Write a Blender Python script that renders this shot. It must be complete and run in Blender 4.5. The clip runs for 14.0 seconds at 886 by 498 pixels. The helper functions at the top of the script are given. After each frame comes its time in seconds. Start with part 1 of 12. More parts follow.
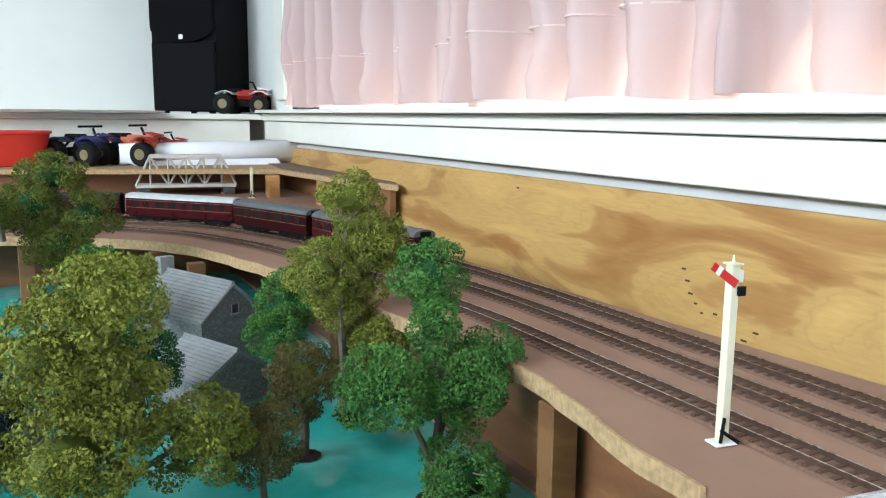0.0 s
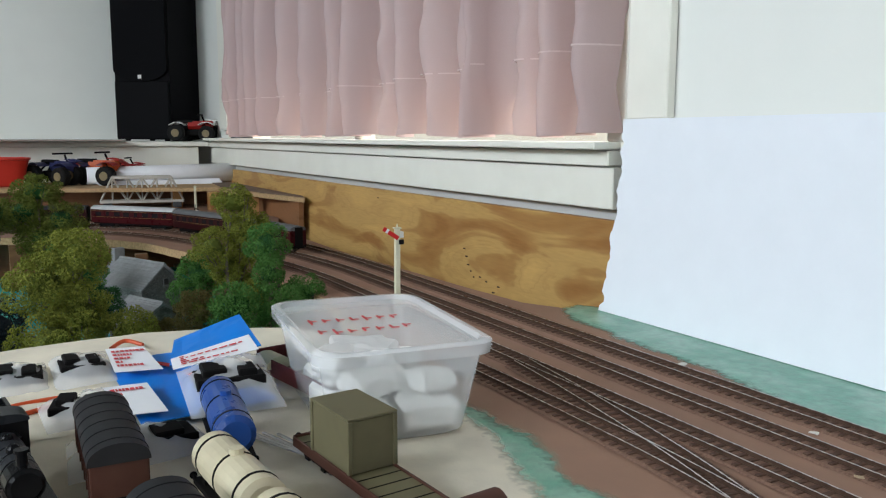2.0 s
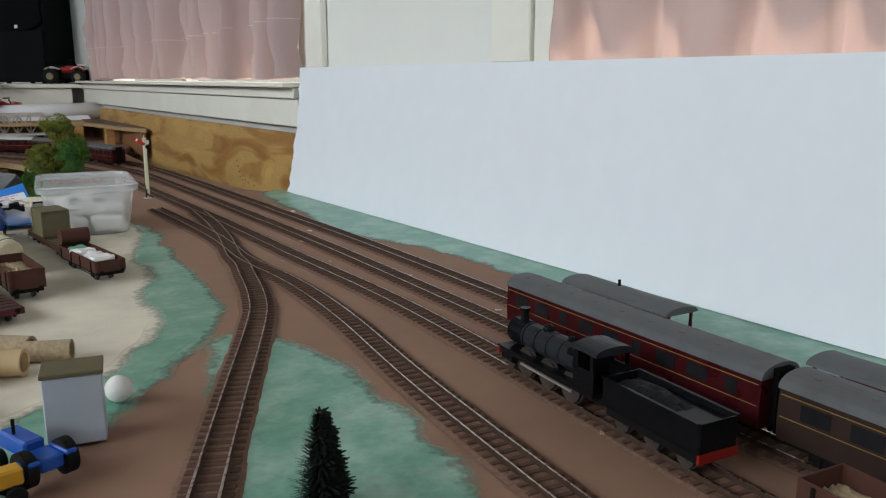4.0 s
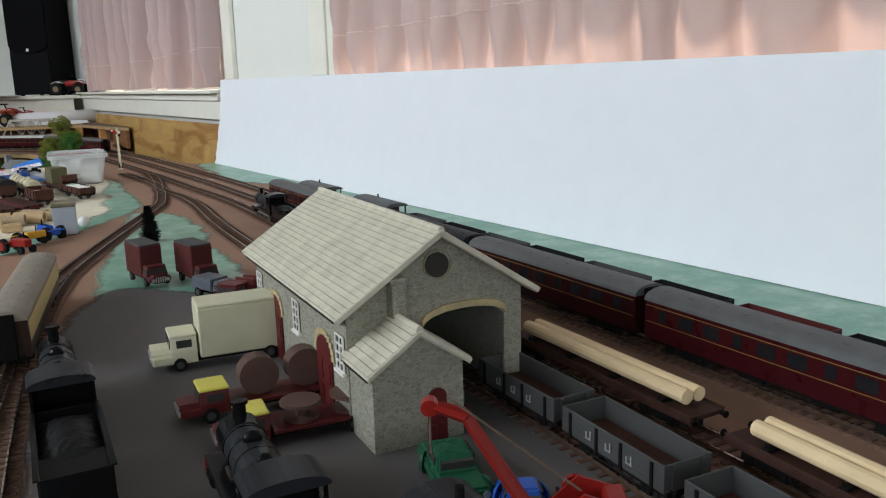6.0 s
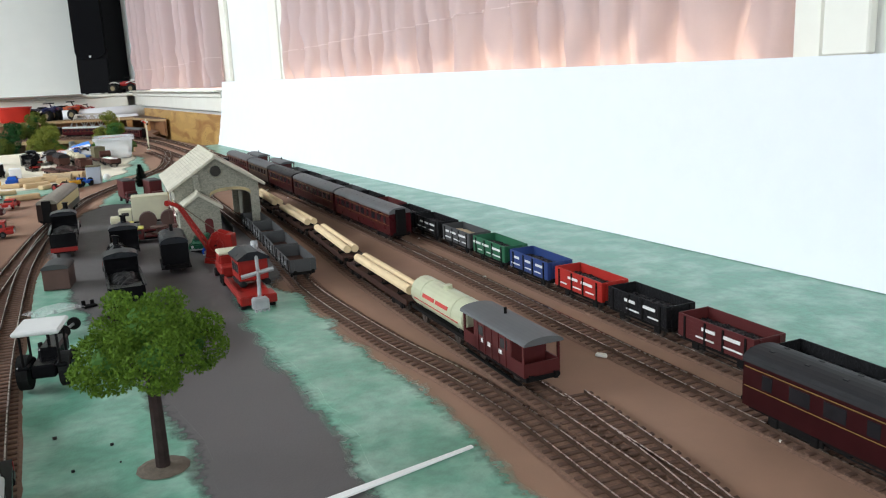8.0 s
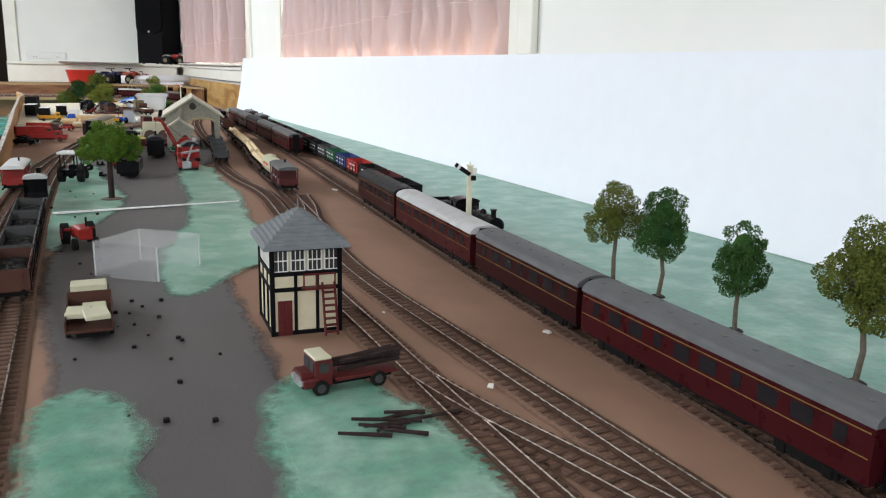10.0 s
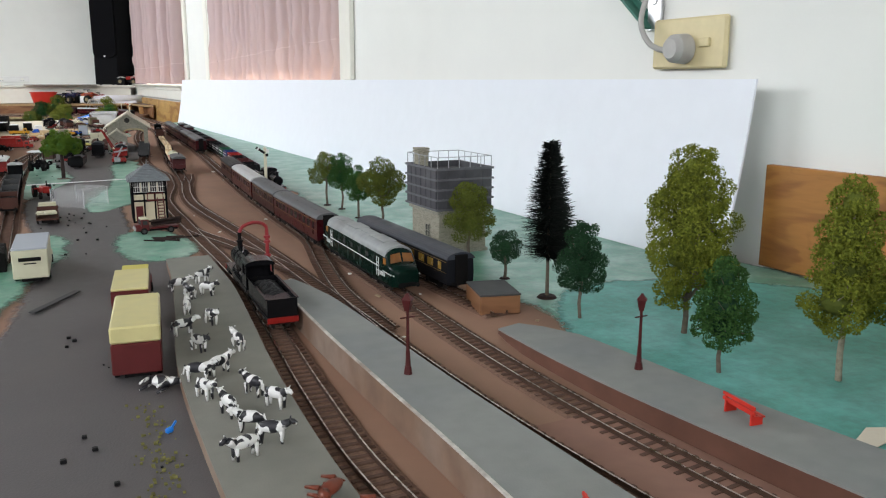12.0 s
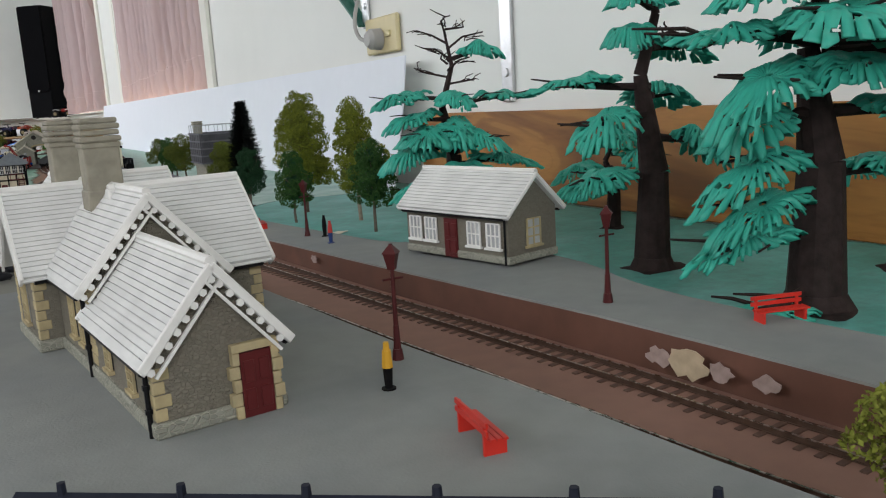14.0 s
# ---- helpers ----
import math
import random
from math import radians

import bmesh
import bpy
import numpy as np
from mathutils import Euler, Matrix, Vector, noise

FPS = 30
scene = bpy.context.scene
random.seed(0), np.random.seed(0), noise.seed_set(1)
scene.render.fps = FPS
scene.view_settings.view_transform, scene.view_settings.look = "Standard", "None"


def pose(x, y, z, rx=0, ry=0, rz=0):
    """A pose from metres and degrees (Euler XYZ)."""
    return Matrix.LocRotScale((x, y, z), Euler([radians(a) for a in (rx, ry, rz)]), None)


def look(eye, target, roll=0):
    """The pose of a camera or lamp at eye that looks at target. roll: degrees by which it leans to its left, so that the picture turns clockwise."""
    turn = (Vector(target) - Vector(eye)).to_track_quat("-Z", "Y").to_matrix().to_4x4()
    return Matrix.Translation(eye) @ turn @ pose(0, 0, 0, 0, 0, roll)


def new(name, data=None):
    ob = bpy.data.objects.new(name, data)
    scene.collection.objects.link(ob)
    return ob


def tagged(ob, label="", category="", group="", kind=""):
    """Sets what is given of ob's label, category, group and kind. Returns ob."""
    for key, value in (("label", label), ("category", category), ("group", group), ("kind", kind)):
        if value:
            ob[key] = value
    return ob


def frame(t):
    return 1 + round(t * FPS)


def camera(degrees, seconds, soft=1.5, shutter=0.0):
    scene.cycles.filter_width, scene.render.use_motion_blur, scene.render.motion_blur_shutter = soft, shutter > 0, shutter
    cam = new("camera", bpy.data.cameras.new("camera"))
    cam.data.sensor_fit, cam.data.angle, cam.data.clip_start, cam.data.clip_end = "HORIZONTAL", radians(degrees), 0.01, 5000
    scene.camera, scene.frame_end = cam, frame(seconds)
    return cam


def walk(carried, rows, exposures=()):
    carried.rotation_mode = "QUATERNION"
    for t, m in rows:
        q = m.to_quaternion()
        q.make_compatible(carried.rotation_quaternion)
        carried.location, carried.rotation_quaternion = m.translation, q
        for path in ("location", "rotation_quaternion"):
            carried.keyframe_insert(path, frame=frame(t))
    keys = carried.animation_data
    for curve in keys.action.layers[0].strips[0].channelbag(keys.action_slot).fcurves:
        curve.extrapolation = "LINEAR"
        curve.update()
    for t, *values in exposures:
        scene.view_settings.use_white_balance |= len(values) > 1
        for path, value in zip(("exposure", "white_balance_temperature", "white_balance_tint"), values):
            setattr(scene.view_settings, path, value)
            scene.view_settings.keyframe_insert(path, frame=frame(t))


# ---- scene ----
cam = camera(57.7, 14.0, soft=1.15, shutter=0.0)
PATH = [
    (0, (0.053, -0.024, 0.199), (0.969, 1.725, -0.124), 0.6),
    (0.5, (0.036, -0.135, 0.216), (0.962, 1.611, -0.088), 0.6),
    (1, (0.014, -0.264, 0.224), (0.935, 1.489, -0.063), 0.0),
    (1.5, (0.008, -0.386, 0.222), (0.938, 1.366, -0.036), -0.4),
    (2, (0.009, -0.537, 0.221), (0.983, 1.188, -0.054), 0.2),
    (2.5, (0.029, -0.683, 0.21), (1.057, 1.002, -0.11), 0.4),
    (3, (0.059, -0.853, 0.199), (1.119, 0.8, -0.185), 1.2),
    (3.2, (0.059, -0.928, 0.203), (1.138, 0.709, -0.194), 1.3),
    (5.3, (-0.051, -1.818, 0.235), (1.042, -0.197, -0.185), -1.1),
    (5.5, (-0.068, -1.904, 0.23), (1.015, -0.27, -0.167), -1.0),
    (6, (-0.084, -2.135, 0.228), (0.995, -0.502, -0.184), -1.6),
    (6.5, (-0.06, -2.344, 0.223), (1.0, -0.7, -0.191), -0.8),
    (7, (-0.062, -2.548, 0.232), (0.911, -0.852, -0.187), -2.1),
    (7.5, (-0.099, -2.768, 0.222), (0.834, -1.048, -0.19), -1.5),
    (8, (-0.106, -3.002, 0.247), (0.835, -1.29, -0.184), -2.6),
    (8.2, (-0.098, -3.113, 0.248), (0.829, -1.397, -0.194), -2.1),
    (10.3, (-0.098, -3.955, 0.211), (0.731, -2.188, -0.228), 1.4),
    (10.5, (-0.1, -4.034, 0.216), (0.719, -2.264, -0.23), 1.0),
    (11, (-0.113, -4.245, 0.223), (0.706, -2.467, -0.19), -0.9),
    (11.5, (-0.12, -4.457, 0.233), (0.758, -2.706, -0.172), -0.2),
    (12, (-0.109, -4.695, 0.242), (0.785, -2.953, -0.167), 0.1),
    (12.5, (-0.093, -4.904, 0.248), (0.76, -3.141, -0.158), -0.8),
    (13, (-0.063, -5.038, 0.219), (0.826, -3.283, -0.143), -1.3),
    (13.5, (-0.012, -5.19, 0.185), (0.877, -3.435, -0.178), -2.7),
    (14, (0.021, -5.304, 0.161), (0.978, -3.586, -0.204), -3.4),
]
EXPOSURES = [(0, 1.45, 5900, 6), (0.6, 1.1, 5950, 7), (1.0, 0.85, 6050, 8), (1.5, 0.6, 6200, 9), (2.3, 0.45, 6300, 9), (3.2, 0.08, 6500, 10), (5.5, 0.33, 6500, 10), (6.0, 0.40, 6500, 10), (7.0, 0.82, 6500, 10), (8.2, 1.05, 6400, 10),
             (10.5, 0.95, 6600, 14), (12.5, 0.9, 6600, 14), (13.0, 0.75, 6600, 14), (13.5, 0.42, 6600, 14), (14.0, 0.55, 6600, 14)]
walk(cam, [(t, look(eye, target, roll)) for t, eye, target, roll in PATH], EXPOSURES)

from mathutils.geometry import tessellate_polygon

# ---------------------------------------------------------------- light
world = bpy.data.worlds.new("sky")
scene.world = world
world.use_nodes = True
wn = world.node_tree
sky = wn.nodes.new("ShaderNodeTexSky")
sky.sky_type = "NISHITA"
sky.sun_disc = False
sky.sun_elevation, sky.sun_rotation = radians(59), radians(106)
wn.links.new(sky.outputs[0], wn.nodes["Background"].inputs[0])
wn.nodes["Background"].inputs[1].default_value = 0.15

sun = new("sun", bpy.data.lights.new("sun", "SUN"))
sun.data.energy, sun.data.angle, sun.data.color = 5.0, radians(0.5), (1.0, 0.91, 0.78)
sun.matrix_world = look((6, -2.5, 9.0), (1.0, -1.0, 0))


def window_light(name, eye, target, width, height, power, color=(1.0, 0.97, 0.93)):
    ob = new(name, bpy.data.lights.new(name, "AREA"))
    ob.data.shape, ob.data.size, ob.data.size_y, ob.data.energy, ob.data.color = "RECTANGLE", width, height, power, color
    ob.matrix_world = look(eye, target)
    return ob


# daylight that enters by the windows of the side of the room behind the camera
window_light("daylight_west", (-2.55, -0.2, 1.12), (0, -0.2, 0.1), 3.4, 1.2, 118, (0.89, 0.95, 1.0))
window_light("daylight_west", (-2.55, -4.6, 1.12), (0, -4.6, 0.1), 2.6, 1.2, 37, (0.89, 0.95, 1.0))
window_light("daylight_south", (-0.9, -7.35, 1.0), (-0.6, 0, 0.1), 2.2, 1.1, 33, (0.89, 0.95, 1.0))

# ---------------------------------------------------------------- materials


def material(name, color, rough=0.6, metal=0.0, vary=0.18, scale=60.0, bump=0.0, bump_scale=300.0, spec=0.28,
             dirt=None, dirt_amount=0.3, dirt_scale=12.0, island=0.0):
    """Painted or natural surface: fine grain, a broader stain of another colour, and relief."""
    if max(color) < 0.06:
        spec = min(spec, 0.09)
    m = bpy.data.materials.new(name)
    m.use_nodes = True
    nt = m.node_tree
    b = nt.nodes["Principled BSDF"]
    b.inputs["Roughness"].default_value, b.inputs["Metallic"].default_value = rough, metal
    b.inputs["Specular IOR Level"].default_value = spec
    co = nt.nodes.new("ShaderNodeTexCoord")
    n1 = nt.nodes.new("ShaderNodeTexNoise")
    n1.inputs["Scale"].default_value, n1.inputs["Detail"].default_value = scale, 4
    nt.links.new(co.outputs["Object"], n1.inputs["Vector"])
    ramp = nt.nodes.new("ShaderNodeMapRange")
    ramp.inputs["From Min"].default_value, ramp.inputs["From Max"].default_value = 0.3, 0.7
    ramp.inputs["To Min"].default_value, ramp.inputs["To Max"].default_value = 1 - vary, 1 + vary
    nt.links.new(n1.outputs["Fac"], ramp.inputs["Value"])
    base = nt.nodes.new("ShaderNodeRGB")
    base.outputs[0].default_value = (*color, 1)
    col = base.outputs[0]
    if dirt:
        n2 = nt.nodes.new("ShaderNodeTexNoise")
        n2.inputs["Scale"].default_value, n2.inputs["Detail"].default_value = dirt_scale, 5
        nt.links.new(co.outputs["Object"], n2.inputs["Vector"])
        mr = nt.nodes.new("ShaderNodeMapRange")
        mr.inputs["From Min"].default_value, mr.inputs["From Max"].default_value = 0.42, 0.68
        mr.inputs["To Min"].default_value, mr.inputs["To Max"].default_value = 0, dirt_amount
        nt.links.new(n2.outputs["Fac"], mr.inputs["Value"])
        mx = nt.nodes.new("ShaderNodeMix")
        mx.data_type = "RGBA"
        nt.links.new(mr.outputs[0], mx.inputs[0])
        nt.links.new(col, mx.inputs[6])
        mx.inputs[7].default_value = (*dirt, 1)
        col = mx.outputs[2]
    hsv = nt.nodes.new("ShaderNodeHueSaturation")
    nt.links.new(col, hsv.inputs["Color"])
    val = ramp.outputs[0]
    if island:
        gi = nt.nodes.new("ShaderNodeNewGeometry")
        oi = nt.nodes.new("ShaderNodeObjectInfo")
        ad = nt.nodes.new("ShaderNodeMath")
        ad.operation = "ADD"
        nt.links.new(gi.outputs["Random Per Island"], ad.inputs[0])
        nt.links.new(oi.outputs["Random"], ad.inputs[1])
        mr2 = nt.nodes.new("ShaderNodeMapRange")
        mr2.inputs["From Max"].default_value = 2
        mr2.inputs["To Min"].default_value, mr2.inputs["To Max"].default_value = 1 - island, 1 + island
        nt.links.new(ad.outputs[0], mr2.inputs["Value"])
        ml = nt.nodes.new("ShaderNodeMath")
        ml.operation = "MULTIPLY"
        nt.links.new(val, ml.inputs[0])
        nt.links.new(mr2.outputs[0], ml.inputs[1])
        val = ml.outputs[0]
    nt.links.new(val, hsv.inputs["Value"])
    nt.links.new(hsv.outputs[0], b.inputs["Base Color"])
    rr = nt.nodes.new("ShaderNodeMapRange")
    rr.inputs["To Min"].default_value, rr.inputs["To Max"].default_value = max(rough - 0.12, 0.02), min(rough + 0.12, 1)
    nt.links.new(n1.outputs["Fac"], rr.inputs["Value"])
    nt.links.new(rr.outputs[0], b.inputs["Roughness"])
    if bump:
        n3 = nt.nodes.new("ShaderNodeTexNoise")
        n3.inputs["Scale"].default_value, n3.inputs["Detail"].default_value = bump_scale, 3
        nt.links.new(co.outputs["Object"], n3.inputs["Vector"])
        bp = nt.nodes.new("ShaderNodeBump")
        bp.inputs["Strength"].default_value, bp.inputs["Distance"].default_value = bump, 0.001
        nt.links.new(n3.outputs["Fac"], bp.inputs["Height"])
        nt.links.new(bp.outputs[0], b.inputs["Normal"])
    return m


def plywood(name, light, dark, along="Y"):
    """Rotary-cut plywood: broad flames of dark grain along the sheet."""
    m = bpy.data.materials.new(name)
    m.use_nodes = True
    nt = m.node_tree
    b = nt.nodes["Principled BSDF"]
    b.inputs["Roughness"].default_value = 0.55
    co = nt.nodes.new("ShaderNodeTexCoord")
    mp = nt.nodes.new("ShaderNodeMapping")
    mp.inputs["Scale"].default_value = {"Y": (2.6, 2.6, 10), "X": (2.6, 2.6, 10)}[along]
    nt.links.new(co.outputs["Object"], mp.inputs[0])
    n = nt.nodes.new("ShaderNodeTexNoise")
    n.inputs["Scale"].default_value, n.inputs["Detail"].default_value, n.inputs["Distortion"].default_value = 1.25, 3.5, 1.3
    nt.links.new(mp.outputs[0], n.inputs["Vector"])
    cr = nt.nodes.new("ShaderNodeValToRGB")
    e = cr.color_ramp.elements
    e[0].position, e[0].color = 0.34, (*dark, 1)
    e[1].position, e[1].color = 0.66, (*[min(p * 1.12, 0.9) for p in light], 1)
    mid = cr.color_ramp.elements.new(0.452)
    mid.color = (*[p * 0.45 + q * 0.55 for p, q in zip(light, dark)], 1)
    edge = cr.color_ramp.elements.new(0.485)
    edge.color = (*[p * 0.95 for p in light], 1)
    band = cr.color_ramp.elements.new(0.545)
    band.color = (*light, 1)
    vein = cr.color_ramp.elements.new(0.557)
    vein.color = (*[p * 0.78 + q * 0.22 for p, q in zip(light, dark)], 1)
    after = cr.color_ramp.elements.new(0.575)
    after.color = (*light, 1)
    nt.links.new(n.outputs["Fac"], cr.inputs[0])
    fine = nt.nodes.new("ShaderNodeTexNoise")
    mp2 = nt.nodes.new("ShaderNodeMapping")
    mp2.inputs["Scale"].default_value = {"Y": (1, 0.12, 1), "X": (0.12, 1, 1)}[along]
    nt.links.new(co.outputs["Object"], mp2.inputs[0])
    nt.links.new(mp2.outputs[0], fine.inputs["Vector"])
    fine.inputs["Scale"].default_value = 300
    hsv = nt.nodes.new("ShaderNodeHueSaturation")
    mr = nt.nodes.new("ShaderNodeMapRange")
    mr.inputs["To Min"].default_value, mr.inputs["To Max"].default_value = 0.85, 1.12
    nt.links.new(fine.outputs["Fac"], mr.inputs["Value"])
    nt.links.new(mr.outputs[0], hsv.inputs["Value"])
    nt.links.new(cr.outputs[0], hsv.inputs["Color"])
    nt.links.new(hsv.outputs[0], b.inputs["Base Color"])
    return m


def cloth(name, color, through_color, amount):
    """Thin curtain cloth that lets daylight through."""
    m = bpy.data.materials.new(name)
    m.use_nodes = True
    nt = m.node_tree
    out = nt.nodes["Material Output"]
    nt.nodes.remove(nt.nodes["Principled BSDF"])
    d = nt.nodes.new("ShaderNodeBsdfDiffuse")
    t = nt.nodes.new("ShaderNodeBsdfTranslucent")
    co = nt.nodes.new("ShaderNodeTexCoord")
    n = nt.nodes.new("ShaderNodeTexNoise")
    n.inputs["Scale"].default_value = 900
    nt.links.new(co.outputs["Object"], n.inputs["Vector"])
    hsv = nt.nodes.new("ShaderNodeHueSaturation")
    hsv.inputs["Color"].default_value = (*color, 1)
    mr = nt.nodes.new("ShaderNodeMapRange")
    mr.inputs["To Min"].default_value, mr.inputs["To Max"].default_value = 0.88, 1.1
    nt.links.new(n.outputs["Fac"], mr.inputs["Value"])
    nt.links.new(mr.outputs[0], hsv.inputs["Value"])
    nt.links.new(hsv.outputs[0], d.inputs["Color"])
    t.inputs["Color"].default_value = (*through_color, 1)
    mix = nt.nodes.new("ShaderNodeMixShader")
    mix.inputs[0].default_value = amount
    nt.links.new(d.outputs[0], mix.inputs[1])
    nt.links.new(t.outputs[0], mix.inputs[2])
    nt.links.new(mix.outputs[0], out.inputs["Surface"])
    return m


def clear(name, color=(0.95, 0.97, 0.98), rough=0.08, alpha=0.25, ior=1.45):
    """Clear thin plastic or glass: mostly see-through, with a gloss."""
    m = bpy.data.materials.new(name)
    m.use_nodes = True
    nt = m.node_tree
    out = nt.nodes["Material Output"]
    b = nt.nodes["Principled BSDF"]
    b.inputs["Base Color"].default_value = (*color, 1)
    b.inputs["Roughness"].default_value = rough
    tr = nt.nodes.new("ShaderNodeBsdfTransparent")
    mix = nt.nodes.new("ShaderNodeMixShader")
    mix.inputs[0].default_value = alpha
    nt.links.new(tr.outputs[0], mix.inputs[1])
    nt.links.new(b.outputs[0], mix.inputs[2])
    nt.links.new(mix.outputs[0], out.inputs["Surface"])
    return m


def glow(name, color, strength):
    m = bpy.data.materials.new(name)
    m.use_nodes = True
    b = m.node_tree.nodes["Principled BSDF"]
    b.inputs["Base Color"].default_value = (*color, 1)
    b.inputs["Emission Color"].default_value = (*color, 1)
    b.inputs["Emission Strength"].default_value = strength
    return m


M = {
    "wall": material("wall_paint", (0.80, 0.81, 0.77), 0.55, vary=0.02, scale=8, bump=0.05, dirt=(0.74, 0.74, 0.68), dirt_amount=0.25, dirt_scale=2),
    "trim": material("trim_paint", (0.83, 0.82, 0.74), 0.35, vary=0.02, scale=20, dirt=(0.70, 0.68, 0.58), dirt_amount=0.25, dirt_scale=9),
    "card": material("white_card", (0.80, 0.83, 0.88), 0.6, vary=0.012, scale=30, dirt=(0.76, 0.80, 0.86), dirt_amount=0.3, dirt_scale=2),
    "ply": plywood("plywood", (0.50, 0.305, 0.10), (0.30, 0.135, 0.035)),
    "plysouth": plywood("brown_stained_plywood", (0.37, 0.155, 0.030), (0.18, 0.062, 0.010)),
    "plyx": plywood("plywood_cross", (0.47, 0.25, 0.085), (0.30, 0.13, 0.035), "X"),
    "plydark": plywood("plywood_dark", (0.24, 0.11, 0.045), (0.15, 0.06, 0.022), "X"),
    "plyedge": material("plywood_edge", (0.40, 0.27, 0.14), 0.8, vary=0.25, scale=200, bump=0.4, bump_scale=600),
    "earth": material("brown_ground_paint", (0.30, 0.176, 0.120), 0.8, vary=0.06, scale=30, bump=0.15, bump_scale=500, dirt=(0.235, 0.138, 0.096), dirt_amount=0.55, dirt_scale=6),
    "ballast": material("brown_track_bed", (0.185, 0.106, 0.074), 0.9, vary=0.28, scale=500, bump=0.6, bump_scale=900),
    "tealgrass": material("teal_scenery_paint", (0.085, 0.315, 0.262), 0.5, vary=0.18, scale=110, bump=0.3, bump_scale=400, dirt=(0.16, 0.46, 0.42), dirt_amount=0.7, dirt_scale=14),
    "green": material("green_scenery_paint", (0.125, 0.325, 0.232), 0.36, spec=0.5, vary=0.18, scale=110, bump=0.3, bump_scale=400, dirt=(0.36, 0.53, 0.44), dirt_amount=0.7, dirt_scale=22),
    "cream": material("cream_plaster", (0.74, 0.68, 0.55), 0.85, vary=0.06, scale=40, bump=0.25, bump_scale=300, dirt=(0.50, 0.45, 0.37), dirt_amount=0.5, dirt_scale=9),
    "yard": material("dark_yard_paint", (0.102, 0.094, 0.095), 0.55, spec=0.4, vary=0.08, scale=60, bump=0.25, bump_scale=600, dirt=(0.118, 0.108, 0.106), dirt_amount=0.6, dirt_scale=8),
    "plat": material("grey_platform_card", (0.225, 0.222, 0.192), 0.85, vary=0.06, scale=60, bump=0.2, bump_scale=700, dirt=(0.19, 0.19, 0.17), dirt_amount=0.5, dirt_scale=9),
    "platblue": material("blue_grey_platform_card", (0.252, 0.262, 0.250), 0.85, vary=0.06, scale=60, bump=0.2, bump_scale=700, dirt=(0.19, 0.205, 0.215), dirt_amount=0.5, dirt_scale=12),
    "face_far": material("red_brown_platform_face", (0.125, 0.055, 0.036), 0.8, vary=0.15, scale=40, dirt=(0.17, 0.08, 0.055), dirt_amount=0.5, dirt_scale=14),
    "face": material("brown_platform_face", (0.20, 0.125, 0.085), 0.8, vary=0.15, scale=40, dirt=(0.33, 0.27, 0.22), dirt_amount=0.5, dirt_scale=14),
    "coping": material("worn_pale_edge", (0.55, 0.52, 0.48), 0.7, vary=0.2, scale=150, dirt=(0.25, 0.19, 0.15), dirt_amount=0.7, dirt_scale=30),
    "river": material("turquoise_water_paint", (0.045, 0.42, 0.375), 0.14, vary=0.2, scale=18, bump=0.5, bump_scale=60, spec=0.6, dirt=(0.25, 0.58, 0.51), dirt_amount=0.6, dirt_scale=8),
    "sleeper": material("brown_sleeper", (0.104, 0.058, 0.041), 0.8, vary=0.2, scale=300, island=0.22),
    "rail": material("rusty_rail_side", (0.10, 0.060, 0.042), 0.55, metal=0.5, vary=0.2, scale=200),
    "railtop": material("polished_rail_top", (0.55, 0.50, 0.46), 0.28, metal=1.0, vary=0.1, scale=200),
    "black": material("black_plastic", (0.012, 0.012, 0.013), 0.38, vary=0.2, scale=200),
    "blackmatt": material("matt_black", (0.006, 0.006, 0.007), 0.8, vary=0.2, scale=200, spec=0.12),
    "grille": material("black_speaker_cloth", (0.005, 0.005, 0.006), 0.95, vary=0.3, scale=800, spec=0.08),
    "silver": material("silver_metal", (0.62, 0.63, 0.64), 0.35, metal=0.85, vary=0.1, scale=90),
    "glass": clear("window_glass", alpha=0.12, rough=0.02),
    "tub": clear("frosted_clear_plastic", (0.85, 0.88, 0.90), 0.32, 0.38),
    "film": clear("clear_plastic_film", (0.92, 0.94, 0.96), 0.12, 0.28),
    "clearbox": clear("clear_box_plastic", alpha=0.10, rough=0.05),
    "sunstreak": material("sun_streak_white", (0.92, 0.92, 0.91), 0.3, vary=0.01, scale=60),
    "white": material("white_plastic", (0.78, 0.78, 0.76), 0.45, vary=0.03, scale=60),
}

# ---------------------------------------------------------------- mesh helpers


def link(name, bm, mat, parent=None, label="", smooth=False, m=None):
    me = bpy.data.meshes.new(name)
    bmesh.ops.recalc_face_normals(bm, faces=bm.faces)
    bm.to_mesh(me)
    bm.free()
    me.materials.append(mat)
    if smooth:
        me.polygons.foreach_set("use_smooth", [True] * len(me.polygons))
        me.set_sharp_from_angle(angle=radians(38))
    ob = new(name, me)
    if parent is not None:
        ob.parent = parent
    if m is not None:
        ob.matrix_basis = m
    if label:
        ob["label"] = label
    return ob


def part(name, bm, mat, parent, label="", smooth=False):
    return link(name, bm, mat, parent, label, smooth)


def thing(name, x, y, z=0.0, rz=0.0, label="", category="", group="", rx=0.0, ry=0.0):
    ob = new(name)
    ob.empty_display_size = 0.02
    ob.matrix_basis = pose(x, y, z, rx, ry, rz)
    return tagged(ob, label, category, group)


